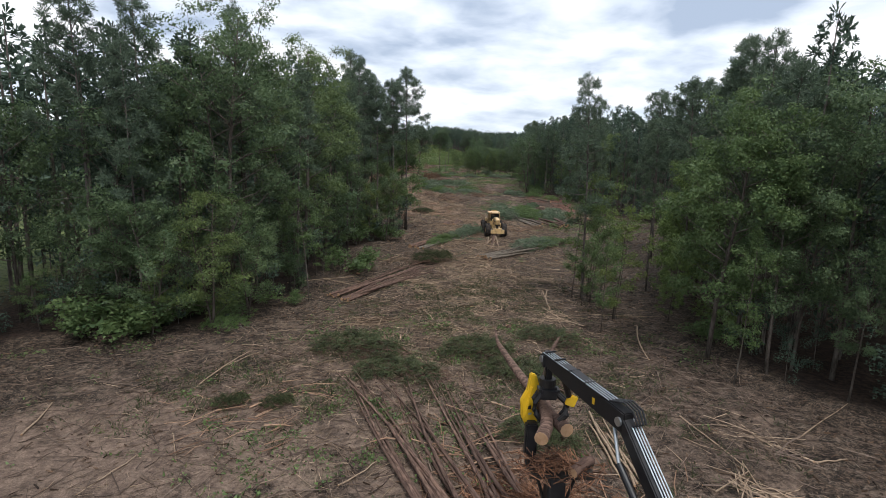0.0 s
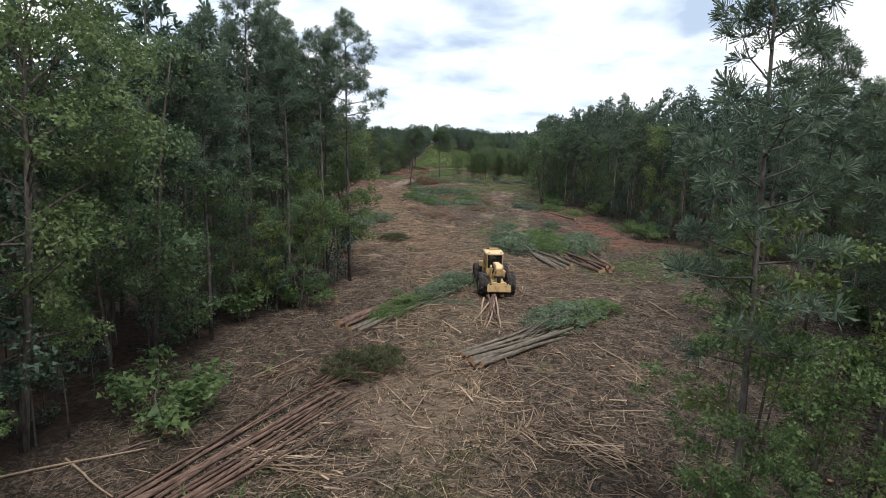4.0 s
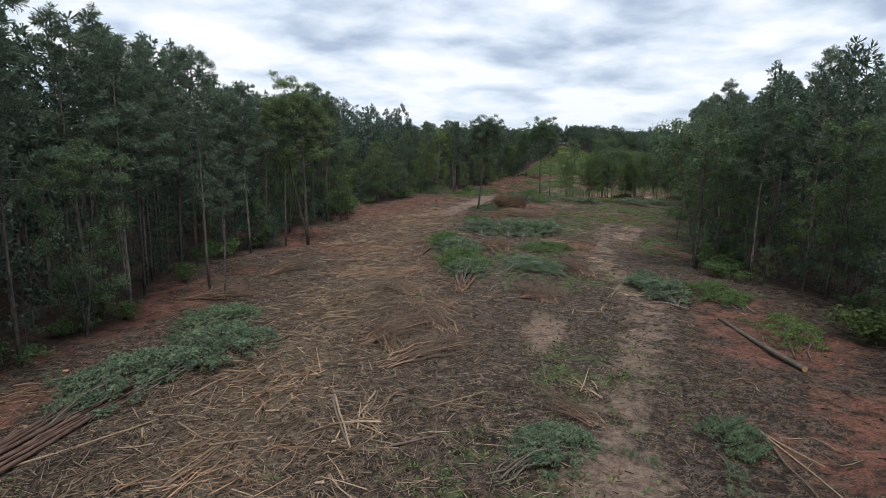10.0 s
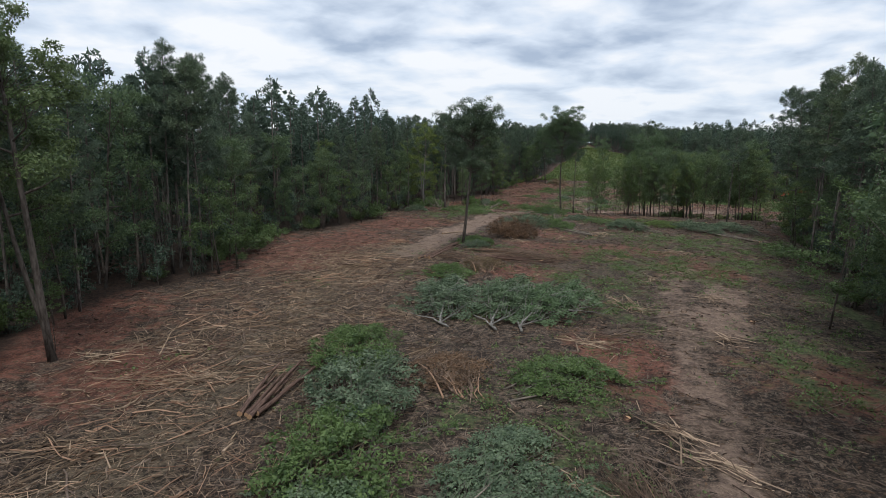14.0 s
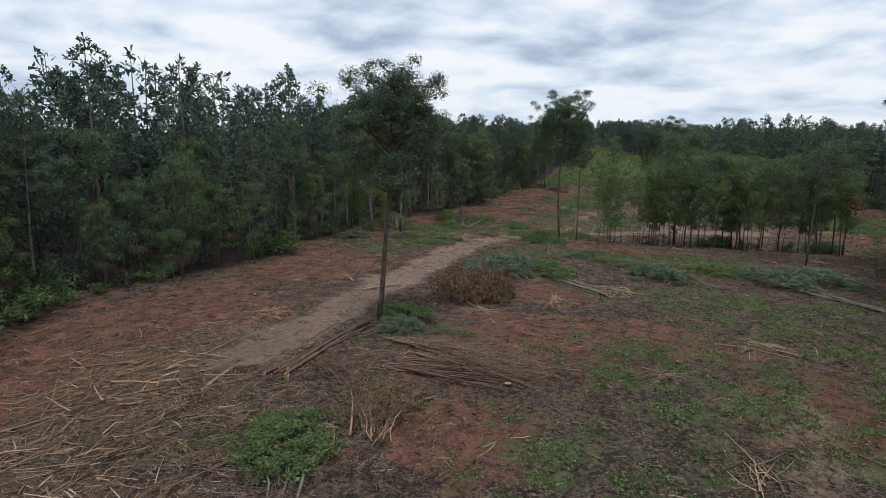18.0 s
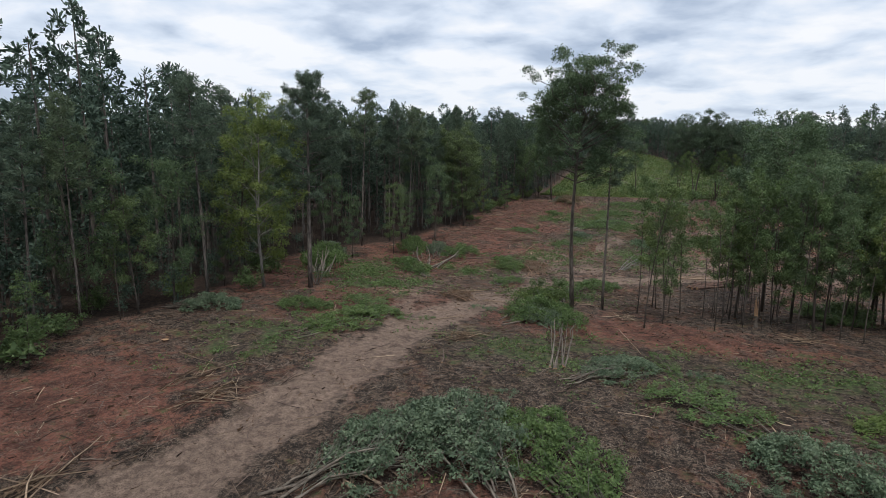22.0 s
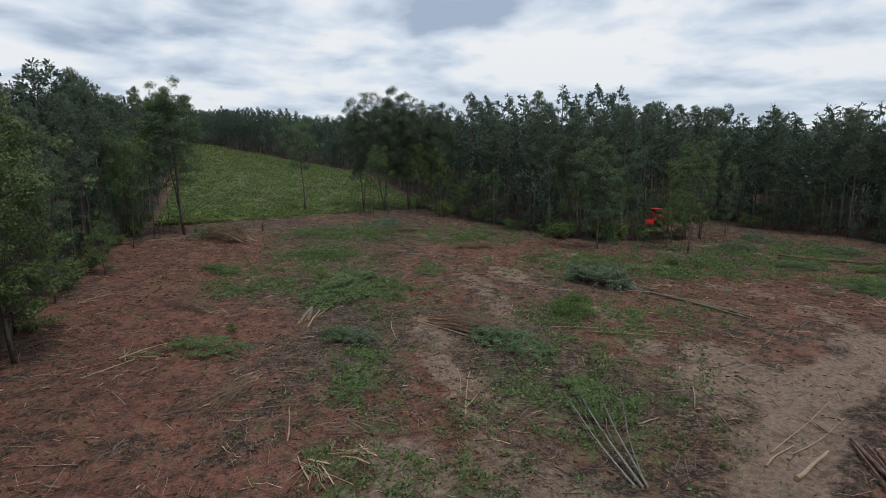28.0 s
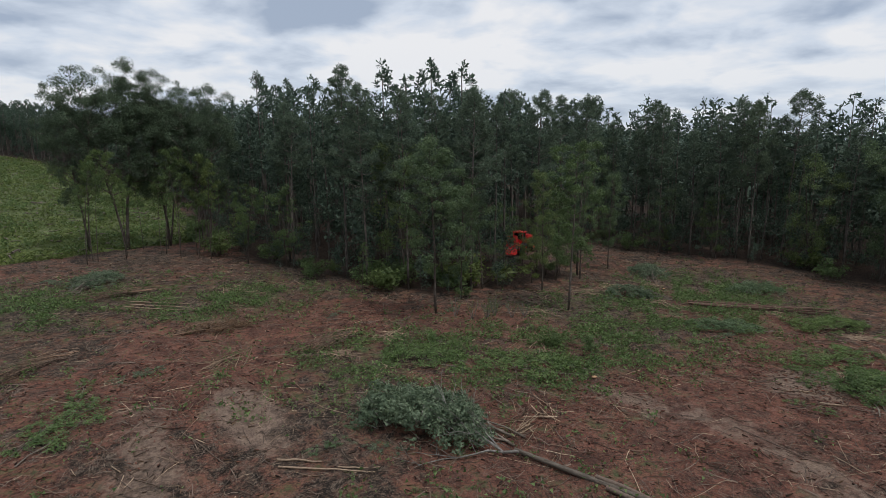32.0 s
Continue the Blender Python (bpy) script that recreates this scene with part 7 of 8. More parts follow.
for k in range(60):
    WINDROWS.append((r_row.uniform(-25, 60), r_row.uniform(205, 325), r_row.uniform(0.2, 0.6), r_row.uniform(0, 3.1)))
stick_heap("peeled_slash", 4200, near_line([(1, 28), (2, 50), (3, 75), (2, 92), (-1.2, 106), (-5, 124), (-10.2, 150), (-16, 172), (-16, 186)], 3.6, 0.9), STRAW,
           lambda r, n: r.uniform(0.3, 2.4, n) * r.uniform(0.4, 1, n), lambda r, n: r.uniform(0.014, 0.045, n) * r.uniform(0.6, 1, n), 1, "pale peeled sticks strewn along the slash road", lift=0.05)
stick_heap("windrow_slash", 5400, spots_of(WINDROWS), STRAW, lambda r, n: r.uniform(0.6, 4.2, n) * r.uniform(0.4, 1, n), lambda r, n: r.uniform(0.018, 0.06, n) * r.uniform(0.6, 1, n), 21, "pale peeled sticks lying in small windrows", lift=0.10)
stick_heap("dark_windrows", 4200, spots_of([(x + 2.0, y + 3.0, s * 1.3, a + 0.5) for x, y, s, a in WINDROWS]), TWIG, lambda r, n: r.uniform(0.4, 3.0, n) * r.uniform(0.4, 1, n), lambda r, n: r.uniform(0.012, 0.045, n) * r.uniform(0.6, 1, n), 22, "grey-brown branches lying in small windrows", lift=0.10)
stick_heap("splintered_slash", 1150, spots_of([(x, y, w * 0.85, a) for x, y, w, a in SPLINTERS]), STRAW_RED, lambda r, n: r.uniform(0.6, 2.8, n) * r.uniform(0.5, 1, n), lambda r, n: r.uniform(0.018, 0.055, n) * r.uniform(0.6, 1, n), 2, "reddish splintered sticks strewn in heaps", sides=4, lift=0.12)
stick_heap("wood_chunks", 800, near_line([(1, 28), (2, 50), (3, 75), (2, 92), (-1.2, 106), (-5, 124), (-10.2, 150), (-16, 172), (-16, 186)], 4.0, 1.5), STRAW, lambda r, n: r.uniform(0.25, 0.9, n), lambda r, n: r.uniform(0.03, 0.075, n), 23, "short chunks of peeled wood strewn along the slash road", sides=5, lift=0.03, bent=False)
stick_heap("twig_slash", 14000, anywhere, TWIG, lambda r, n: r.uniform(0.3, 2.2, n) * r.uniform(0.4, 1, n), lambda r, n: r.uniform(0.010, 0.032, n), 3, "grey-brown twigs strewn over the clearing", lift=0.05)
stick_heap("pale_slash", 5200, anywhere, STRAW, lambda r, n: r.uniform(0.3, 1.8, n) * r.uniform(0.4, 1, n), lambda r, n: r.uniform(0.010, 0.030, n), 4, "pale sticks strewn over the clearing", lift=0.04)
def far_clay(r, n):
    x, y = r.uniform(-28, 66, n * 2), r.uniform(236, 332, n * 2)
    ok = keep_clear(x, y, r, 0.9) & (r.random(len(x)) < 0.3 + 0.7 * (np.sin(0.4 * x + np.sin(0.3 * y)) * np.sin(0.33 * y + 1.2 * np.sin(0.2 * x)) > -0.1))
    return x[ok][:n], y[ok][:n], r.uniform(0, 6.28, ok.sum())[:n]


stick_heap("clay_twigs", 11000, far_clay, TWIG, lambda r, n: r.uniform(0.3, 1.6, n) * r.uniform(0.4, 1, n), lambda r, n: r.uniform(0.012, 0.034, n), 25, "grey-brown twigs strewn over the far clay", lift=0.05)
stick_heap("clay_sticks", 3200, far_clay, STRAW, lambda r, n: r.uniform(0.3, 1.5, n) * r.uniform(0.4, 1, n), lambda r, n: r.uniform(0.012, 0.034, n), 26, "pale sticks strewn over the far clay", lift=0.05)
stick_heap("long_sticks", 1100, far_clay, STRAW, lambda r, n: r.uniform(1.0, 4.2, n) * r.uniform(0.5, 1, n), lambda r, n: r.uniform(0.010, 0.022, n), 29, "long thin pale stems strewn over the far clay", lift=0.08)
stick_heap("long_twigs", 1300, far_clay, TWIG, lambda r, n: r.uniform(1.0, 3.6, n) * r.uniform(0.5, 1, n), lambda r, n: r.uniform(0.010, 0.024, n), 30, "long thin grey stems strewn over the far clay", lift=0.10)
stick_heap("landing_slash", 3800, near_line([(-16, 22), (-4, 26), (4, 30), (10, 36), (14, 24)], 5.0, 1.5), TWIG, lambda r, n: r.uniform(0.3, 2.0, n), lambda r, n: r.uniform(0.008, 0.028, n), 6, "brown twigs strewn over the landing", lift=0.05)
stick_heap("front_slash", 6500, near_line([(-6, 24), (2, 32), (5, 45), (6, 58), (10, 76), (14, 84), (8, 100)], 5.5, 1.5), STRAW, lambda r, n: r.uniform(0.25, 1.7, n), lambda r, n: r.uniform(0.008, 0.024, n), 8, "straw-coloured sticks strewn over the ground", lift=0.05)

stick_heap("fine_twigs", 48000, anywhere, TWIG, lambda r, n: r.uniform(0.15, 0.7, n), lambda r, n: r.uniform(0.006, 0.014, n), 9, "fine twigs strewn over the clearing", lift=0.03, bent=False)
stick_heap("bark_chips", 44000, anywhere, CHIPS, lambda r, n: r.uniform(0.08, 0.34, n), lambda r, n: r.uniform(0.018, 0.06, n), 61, "dark bark chips and broken twig ends strewn over the clearing", lift=0.03, bent=False)
def on_clay(r, n):
    x, y, a = far_clay(r, n * 3)
    ok = r.random(len(x)) < 0.06 + np.max([bell(x, y, *s) for s in RED_SPOTS], axis=0)
    return x[ok][:n], y[ok][:n], a[ok][:n]


stick_heap("clay_clods", 20000, on_clay, CLODS, lambda r, n: r.uniform(0.06, 0.24, n), lambda r, n: r.uniform(0.02, 0.07, n), 62, "red clay clods on the churned ground", sides=4, lift=0.0, bent=False)
stick_heap("fine_straw", 62000, near_line([(-4, 24), (2, 50), (5, 75), (3, 92), (-1.2, 106), (-5, 124), (-10.2, 150), (-16, 172), (-14, 186)], 6.0, 1.2), STRAW, lambda r, n: r.uniform(0.12, 0.9, n), lambda r, n: r.uniform(0.007, 0.018, n), 10, "fine pale splinters strewn along the slash road", lift=0.03, bent=False)


def weeds(name, n, places, mat, size, seed, label, high=0.35, blades=False):
    r = np.random.default_rng(seed)
    A = np.array(places)
    area = A[:, 2] * A[:, 3]
    k = r.choice(len(A), n, p=area / area.sum())
    cx, cy = r.normal(size=n // 12 + 1), r.normal(size=n // 12 + 1)
    c = r.integers(0, len(cx), n)
    k = k[c]
    p = A[k, :2] + np.stack([cx[c], cy[c]], 1) * A[k, 2:4] * 0.62 + r.normal(size=(n, 2)) * 0.22
    ok = inside(p[:, 0], p[:, 1], CLEARING) & (patchy(p[:, 0], p[:, 1]) + 0.5 * r.random(n) > 0.1)
    p = p[ok]
    n = len(p)
    z = gzs(p[:, 0], p[:, 1]) + np.abs(r.normal(size=n)) * high * 0.5
    g = Geo()
    d = r.normal(size=(n, 3)) + np.array([0, 0, 1.0 if blades else 0.2])
    if blades:
        g.blades(np.column_stack([p, z * 0 + gzs(p[:, 0], p[:, 1])]), d, r.uniform(0.5, 1.2, n) * size, size * 0.14)
    else:
        shoots(g, np.column_stack([p, z]), d * 0.5, r.uniform(0.5, 1.2, n) * size, 0.7, 0.7, 0.6)
    return tagged(new(name, g.mesh(name, [mat])), label, "weeds", kind="stuff")


weeds("weed_patches", 150000, WEED_SPOTS, FRESH_LEAVES, 0.15, 12, "low green weeds and sprouts on the clay", 0.25)
weeds("far_weed_patches", 110000, [w for w in WEED_SPOTS if w[1] > 235], FRESH_LEAVES, 0.19, 19, "low green weeds and sprouts on the far clay", 0.55)
weeds("grass_patches", 14000, WEED_SPOTS, FIELD_GRASS, 0.32, 13, "tufts of grass on the clay", 0.2, True)
weeds("sprout_patches", 26000, [(x, y, 1.6, 1.6) for x, y in zip(np.random.default_rng(4).uniform(-30, 75, 330), np.random.default_rng(5).uniform(30, 333, 330))], FRESH_LEAVES, 0.16, 14, "scattered green sprouts in the clearing", 0.3)
weeds("needle_litter", 52000, [(-2, 28, 8, 5), (5, 32, 8, 6), (8, 24, 5, 5), (2, 45, 8, 10), (-10, 26, 6, 4)], PINE_SLASH, 0.3, 15, "olive pine needles strewn over the landing", 0.2, True)
weeds("brown_litter", 24000, [(0, 60, 14, 30), (5, 120, 16, 30), (-8, 170, 16, 30), (8, 190, 14, 20), (0, 225, 18, 16)], BROWN_LEAVES, 0.13, 16, "dry brown leaves strewn over the clearing", 0.08)
r_p = np.random.default_rng(18)
fx2, fy2 = r_p.uniform(-23, 32, 150000), 333.5 + 240 * r_p.random(150000) ** 2.4
okf = inside(fx2, fy2, FIELD) & (patchy(0.6 * fx2, 0.6 * fy2) + 1.2 * r_p.random(150000) > 0.2)
gfield = Geo()
nfl = int(okf.sum())
shoots(gfield, np.column_stack([fx2[okf], fy2[okf], land(fx2[okf], fy2[okf]) + r_p.uniform(0.03, 0.35, nfl)]), r_p.normal(size=(nfl, 3)) * 0.4, r_p.uniform(0.14, 0.36, nfl) * (1 + (fy2[okf] - 334) / 160), 0.7, 0.6, 0.8)
tagged(new("field_weeds", gfield.mesh("field_weeds", [FIELD_GRASS])), "bright green weeds covering the replanted field", "weeds", kind="stuff")
FIELD_TUFTS = [(x, y, 1.0 + 0.6 * w, 1.0 + 0.6 * w) for x, y, w in zip(r_p.uniform(-20, 28, 420), 336 + 170 * r_p.random(420) ** 1.5, r_p.random(420)) if inside(np.array(x), np.array(y), FIELD)]
weeds("field_tufts", 60000, FIELD_TUFTS, FRESH_LEAVES, 0.30, 27, "taller tufts and seedlings in the replanted field", 0.9)


def in_the_field(r, n):
    x, y = r.uniform(-20, 28, n), 337 + 160 * r.random(n) ** 1.4
    ok = inside(x, y, FIELD)
    return x[ok], y[ok], r.uniform(0, 6.28, ok.sum())


stick_heap("field_debris", 900, in_the_field, GREY_LOG, lambda r, n: r.uniform(0.4, 2.2, n), lambda r, n: r.uniform(0.05, 0.16, n), 28, "pale old stumps and branches lying in the replanted field", sides=5, lift=0.12)

# ---- machines ----
def solid(size, at=(0, 0, 0), turn=(0, 0, 0), bevel=0.03, taper=None):
    """A bevelled block as a bmesh; taper narrows its top in x and y."""
    bm = bmesh.new()
    bmesh.ops.create_cube(bm, size=1.0)
    for v in bm.verts:
        k = (1, 1) if taper is None or v.co.z < 0 else taper
        v.co = Vector((v.co.x * size[0] * k[0], v.co.y * size[1] * k[1], v.co.z * size[2]))
    if bevel:
        bmesh.ops.bevel(bm, geom=list(bm.edges), offset=bevel, segments=2, affect="EDGES")
    bmesh.ops.transform(bm, matrix=pose(*at, *turn), verts=list(bm.verts))
    return bm


def prism(outline, y0, y1, bevel=0.02):
    """A side outline of (x, z) points, drawn out across y."""
    bm = bmesh.new()
    a = [bm.verts.new((x, y0, z)) for x, z in outline]
    b = [bm.verts.new((x, y1, z)) for x, z in outline]
    n = len(a)
    bm.faces.new(a[::-1])
    bm.faces.new(b)
    for i in range(n):
        bm.faces.new((a[i], a[(i + 1) % n], b[(i + 1) % n], b[i]))
    bmesh.ops.recalc_face_normals(bm, faces=list(bm.faces))
    if bevel:
        bmesh.ops.bevel(bm, geom=list(bm.edges), offset=bevel, segments=2, affect="EDGES")
    return bm


def rod(p0, p1, r, sides=12):
    g = Geo()
    g.tube([p0, p1], (r, r), sides)
    bm = bmesh.new()
    me = g.mesh("rod", [])
    bm.from_mesh(me)
    bpy.data.meshes.remove(me)
    return bm


def hose(points, r, sides=7):
    g = Geo()
    g.tube(points, [r] * len(points), sides)
    bm = bmesh.new()
    me = g.mesh("hose", [])
    bm.from_mesh(me)
    bpy.data.meshes.remove(me)
    return bm


def bpart(name, bm, mat, parent, label="", smooth=False):
    me = bpy.data.meshes.new(name)
    bm.to_mesh(me)
    bm.free()
    me.materials.append(mat)
    if smooth:
        me.polygons.foreach_set("use_smooth", np.full(len(me.polygons), True))
    ob = new(name, me)
    ob.parent = parent
    return tagged(ob, label)


def tyre(radius, width):
    """A fat lugged tyre, its axle along y."""
    bm = bmesh.new()
    prof = [(0.52, -0.36), (0.60, -0.46), (0.78, -0.50), (0.90, -0.47), (0.955, -0.40), (0.97, 0.0), (0.955, 0.40), (0.90, 0.47), (0.78, 0.50), (0.60, 0.46), (0.52, 0.36)]
    seg = 36
    rings = [[bm.verts.new((radius * r * math.cos(2 * math.pi * k / seg), width * w, radius * r * math.sin(2 * math.pi * k / seg))) for r, w in prof] for k in range(seg)]
    for k in range(seg):
        a, b = rings[k], rings[(k + 1) % seg]
        for i in range(len(prof) - 1):
            bm.faces.new((a[i], a[i + 1], b[i + 1], b[i]))
        bm.faces.new((a[-1], a[0], b[0], b[-1]))
    bmesh.ops.recalc_face_normals(bm, faces=list(bm.faces))
    return bm


def lugs(wheel, radius, width):
    """Chevron lugs round a tyre, each a block of rubber of its own."""
    bm = bmesh.new()
    bmesh.ops.create_cube(bm, size=1.0)
    for v in bm.verts:
        v.co = Vector((v.co.x * 0.10, v.co.y * width * 0.52, v.co.z * 0.11))
    first = None
    for k in range(24):
        side = 1 if k % 2 else -1
        m = Matrix.Rotation(-2 * math.pi * k / 24, 4, "Y") @ Matrix.Translation((radius * 0.965, side * width * 0.235, 0)) @ Matrix.Rotation(side * radians(32), 4, "X")
        if first is None:
            first = bpart("lug", bm, RUBBER, wheel)
            ob = first
        else:
            ob = new("lug", first.data)
            ob.parent = wheel
        ob.matrix_basis = m


def rim(radius, width):
    bm = bmesh.new()
    prof = [(0.53, -0.34), (0.50, -0.36), (0.46, -0.30), (0.30, -0.12), (0.14, -0.10), (0.12, -0.20), (0.001, -0.22), (0.001, 0.22), (0.12, 0.20), (0.14, 0.10), (0.30, 0.12), (0.46, 0.30), (0.50, 0.36), (0.53, 0.34)]
    seg = 24
    rings = [[bm.verts.new((radius * r * math.cos(2 * math.pi * k / seg), width * w, radius * r * math.sin(2 * math.pi * k / seg))) for r, w in prof] for k in range(seg)]
    for k in range(seg):
        a, b = rings[k], rings[(k + 1) % seg]
        for i in range(len(prof) - 1):
            bm.faces.new((a[i], a[i + 1], b[i + 1], b[i]))
    bmesh.ops.recalc_face_normals(bm, faces=list(bm.faces))
    return bm


def skidder(m, paint=None, roof=None, label="weathered tan-yellow grapple skidder with four lugged tyres"):
    """A log skidder, nose along +x, grapple at the tail."""
    paint, roof = paint or YELLOW, roof or ROOF_TAN
    root = new("log_skidder")
    for x in (-1.9, 1.85):
        for y in (-1.17, 1.17):
            w = new("wheel", None)
            w.parent = root
            w.location = (x, y, 0.90)
            bpart("tyre", tyre(0.93, 0.74), RUBBER, w, "dusty black lugged tyre", True)
            lugs(w, 0.93, 0.74)
            bpart("rim", rim(0.93, 0.74), paint, w, "tan steel rim", True)
    # rear and front frames, joint between
    bpart("rear_frame", prism([(-3.0, 0.75), (-2.7, 1.25), (-1.2, 1.45), (-0.35, 1.30), (-0.2, 0.70), (-2.6, 0.60)], -0.52, 0.52, 0.04), paint, root)
    bpart("front_frame", prism([(0.0, 0.65), (0.0, 1.35), (1.0, 1.45), (3.0, 1.35), (3.2, 0.85), (2.6, 0.60)], -0.55, 0.55, 0.04), paint, root)
    bpart("axle", rod((-1.9, -0.9, 0.9), (-1.9, 0.9, 0.9), 0.17), DARK_STEEL, root)
    bpart("axle", rod((1.85, -0.9, 0.9), (1.85, 0.9, 0.9), 0.17), DARK_STEEL, root)
    bpart("pivot", rod((-0.12, 0, 0.55), (-0.12, 0, 1.45), 0.16), DARK_STEEL, root)
    bpart("bonnet", prism([(1.25, 1.40), (1.25, 2.15), (2.75, 2.02), (3.05, 1.85), (3.1, 1.35)], -0.56, 0.56, 0.05), paint, root)
    bpart("grille", solid((0.06, 0.9, 0.5), (3.08, 0, 1.62), bevel=0.01), DARK_STEEL, root)
    for k in range(5):
        bpart("louvre", solid((0.75, 0.03, 0.04), (2.05, 0.575, 1.62 + 0.085 * k), bevel=0.01), DARK_STEEL, root)
    bpart("exhaust_pipe", rod((2.0, 0.36, 2.0), (2.0, 0.36, 2.85), 0.06), DARK_STEEL, root)
    bpart("air_filter", rod((1.55, -0.35, 2.05), (1.55, -0.35, 2.55), 0.12), DARK_STEEL, root)
    # cab
    cab = new("cab", None)
    cab.parent = root
    bpart("cab_base", prism([(-0.62, 1.35), (-0.62, 1.95), (1.2, 1.95), (1.2, 1.35)], -0.72, 0.72, 0.03), paint, cab)
    for x, y in ((-0.58, -0.66), (-0.58, 0.66), (1.12, -0.66), (1.12, 0.66), (0.3, -0.69), (0.3, 0.69)):
        bpart("post", solid((0.09, 0.09, 1.25), (x, y, 2.52), bevel=0.02), paint, cab)
    bpart("rear_glass", solid((0.02, 1.16, 1.1), (-0.585, 0, 2.5), bevel=0.004), DARK_GLASS, cab, "dark rear window with a guard mesh")
    bpart("front_glass", solid((0.02, 1.16, 1.1), (1.12, 0, 2.5), bevel=0.004), DARK_GLASS, cab)
    for y in (-0.665, 0.665):
        bpart("side_glass", solid((0.78, 0.02, 1.1), (-0.14, y, 2.5), bevel=0.004), DARK_GLASS, cab)
        bpart("side_glass", solid((0.72, 0.02, 1.1), (0.71, y, 2.5), bevel=0.004), DARK_GLASS, cab)
    for k in range(6):
        bpart("guard_bar", rod((-0.63, -0.55 + 0.22 * k, 1.98), (-0.63, -0.55 + 0.22 * k, 3.05), 0.012, 6), DARK_STEEL, cab)
    bm = bmesh.new()
    out = [(-0.85, -0.42), (-0.50, -0.78), (1.25, -0.80), (1.25, 0.80), (-0.50, 0.78), (-0.85, 0.42)]
    lo, hi = [bm.verts.new((x, y, 3.10)) for x, y in out], [bm.verts.new((x * 0.98, y * 0.98, 3.24)) for x, y in out]
    bm.faces.new(lo[::-1])
    bm.faces.new(hi)
    for i in range(6):
        bm.faces.new((lo[i], lo[(i + 1) % 6], hi[(i + 1) % 6], hi[i]))
    bmesh.ops.recalc_face_normals(bm, faces=list(bm.faces))
    bmesh.ops.bevel(bm, geom=list(bm.edges), offset=0.03, segments=2, affect="EDGES")
    bpart("roof", bm, roof, cab, "faded tan six-sided cab roof")
    for y in (-0.5, 0.5):
        bpart("lifting_eye", rod((-0.6, y - 0.05, 3.26), (-0.6, y + 0.05, 3.26), 0.05, 10), DARK_STEEL, cab)
    bpart("roof_lamp", solid((0.14, 0.26, 0.12), (1.2, 0.3, 3.32), bevel=0.02), DARK_STEEL, root)
    bpart("ac_box", solid((0.32, 0.8, 0.16), (1.05, -0.1, 3.33), bevel=0.03), paint, root)
    # side steps, boxes and arms beside the cab
    bpart("tool_box", solid((0.6, 0.34, 0.42), (0.95, 1.0, 2.05), bevel=0.03), paint, root)
    bpart("fuel_tank", solid((0.8, 0.3, 0.55), (-0.05, -0.9, 1.35), bevel=0.05), paint, root)
    bpart("step", solid((0.45, 0.28, 0.06), (0.1, 0.92, 1.0), bevel=0.01), DARK_STEEL, root)
    # arch and grapple at the tail
    arch = new("arch", None)
    arch.parent = root
    for y in (-0.47, 0.47):
        bpart("upright", prism([(-2.0, 1.3), (-1.45, 1.3), (-1.45, 2.25), (-1.7, 2.45), (-2.0, 2.3)], y - 0.07, y + 0.07, 0.02), paint, arch)
        bpart("ram", rod((-1.35, y * 0.8, 1.4), (-2.4, y * 0.6, 2.3), 0.06), DARK_STEEL, arch)
        bpart("ram_rod", rod((-2.4, y * 0.6, 2.3), (-2.9, y * 0.5, 2.4), 0.035), STEEL, arch)
    bpart("boom", prism([(-1.3, 2.28), (-1.3, 2.62), (-2.9, 2.72), (-3.3, 2.45), (-3.3, 2.2), (-2.9, 2.3)], -0.25, 0.25, 0.04), roof, arch, "tan box boom of the grapple")
    bpart("boom_head", solid((0.34, 0.5, 0.62), (-3.2, 0, 2.12), bevel=0.05), paint, arch)
    bpart("crosshead", solid((0.3, 0.75, 0.16), (-3.25, 0, 1.75), bevel=0.03), DARK_STEEL, arch)
    grap = new("grapple", None)
    grap.parent = root
    bpart("rotator", rod((-3.25, 0, 1.2), (-3.25, 0, 1.72), 0.17), DARK_STEEL, grap)
    bpart("grapple_head", prism([(-3.55, 0.95), (-3.5, 1.3), (-3.0, 1.3), (-2.95, 0.95)], -0.62, 0.62, 0.04), paint, grap)
    bpart("grapple_plate", prism([(-3.72, 0.62), (-3.62, 1.15), (-3.55, 1.15), (-3.62, 0.55)], -0.95, 0.95, 0.02), paint, grap)
    for s in (-1, 1):
        pts = [(-3.25, s * 0.55, 1.18), (-3.28, s * 1.0, 0.98), (-3.3, s * 1.08, 0.6), (-3.3, s * 0.85, 0.3), (-3.3, s * 0.5, 0.16)]
        bpart("tong", hose(pts, 0.085, 8), DARK_STEEL, grap)
        bpart("tong_ram", rod((-3.2, s * 0.1, 1.32), (-3.25, s * 0.85, 1.1), 0.06), STEEL, grap)
    for k in range(4):
        y = -0.25 + 0.16 * k
        bpart("hydraulic_hose", hose([(-1.4, y, 1.5), (-2.0, y, 1.95), (-2.7, y * 0.8, 1.9), (-3.2, y * 0.6, 1.65)], 0.022), BLACK_PAINT, root)
    # dozer blade at the nose
    bpart("blade", prism([(3.55, 0.3), (3.75, 0.55), (3.78, 1.0), (3.66, 1.25), (3.60, 1.22), (3.66, 0.98), (3.62, 0.6), (3.48, 0.36)], -1.35, 1.35, 0.01), paint, root)
    for y in (-0.5, 0.5):
        bpart("blade_arm", solid((0.9, 0.12, 0.16), (3.2, y, 0.72), (0, 8, 0), 0.02), paint, root)
    root.matrix_basis = m
    return tagged(root, label, "skidder")


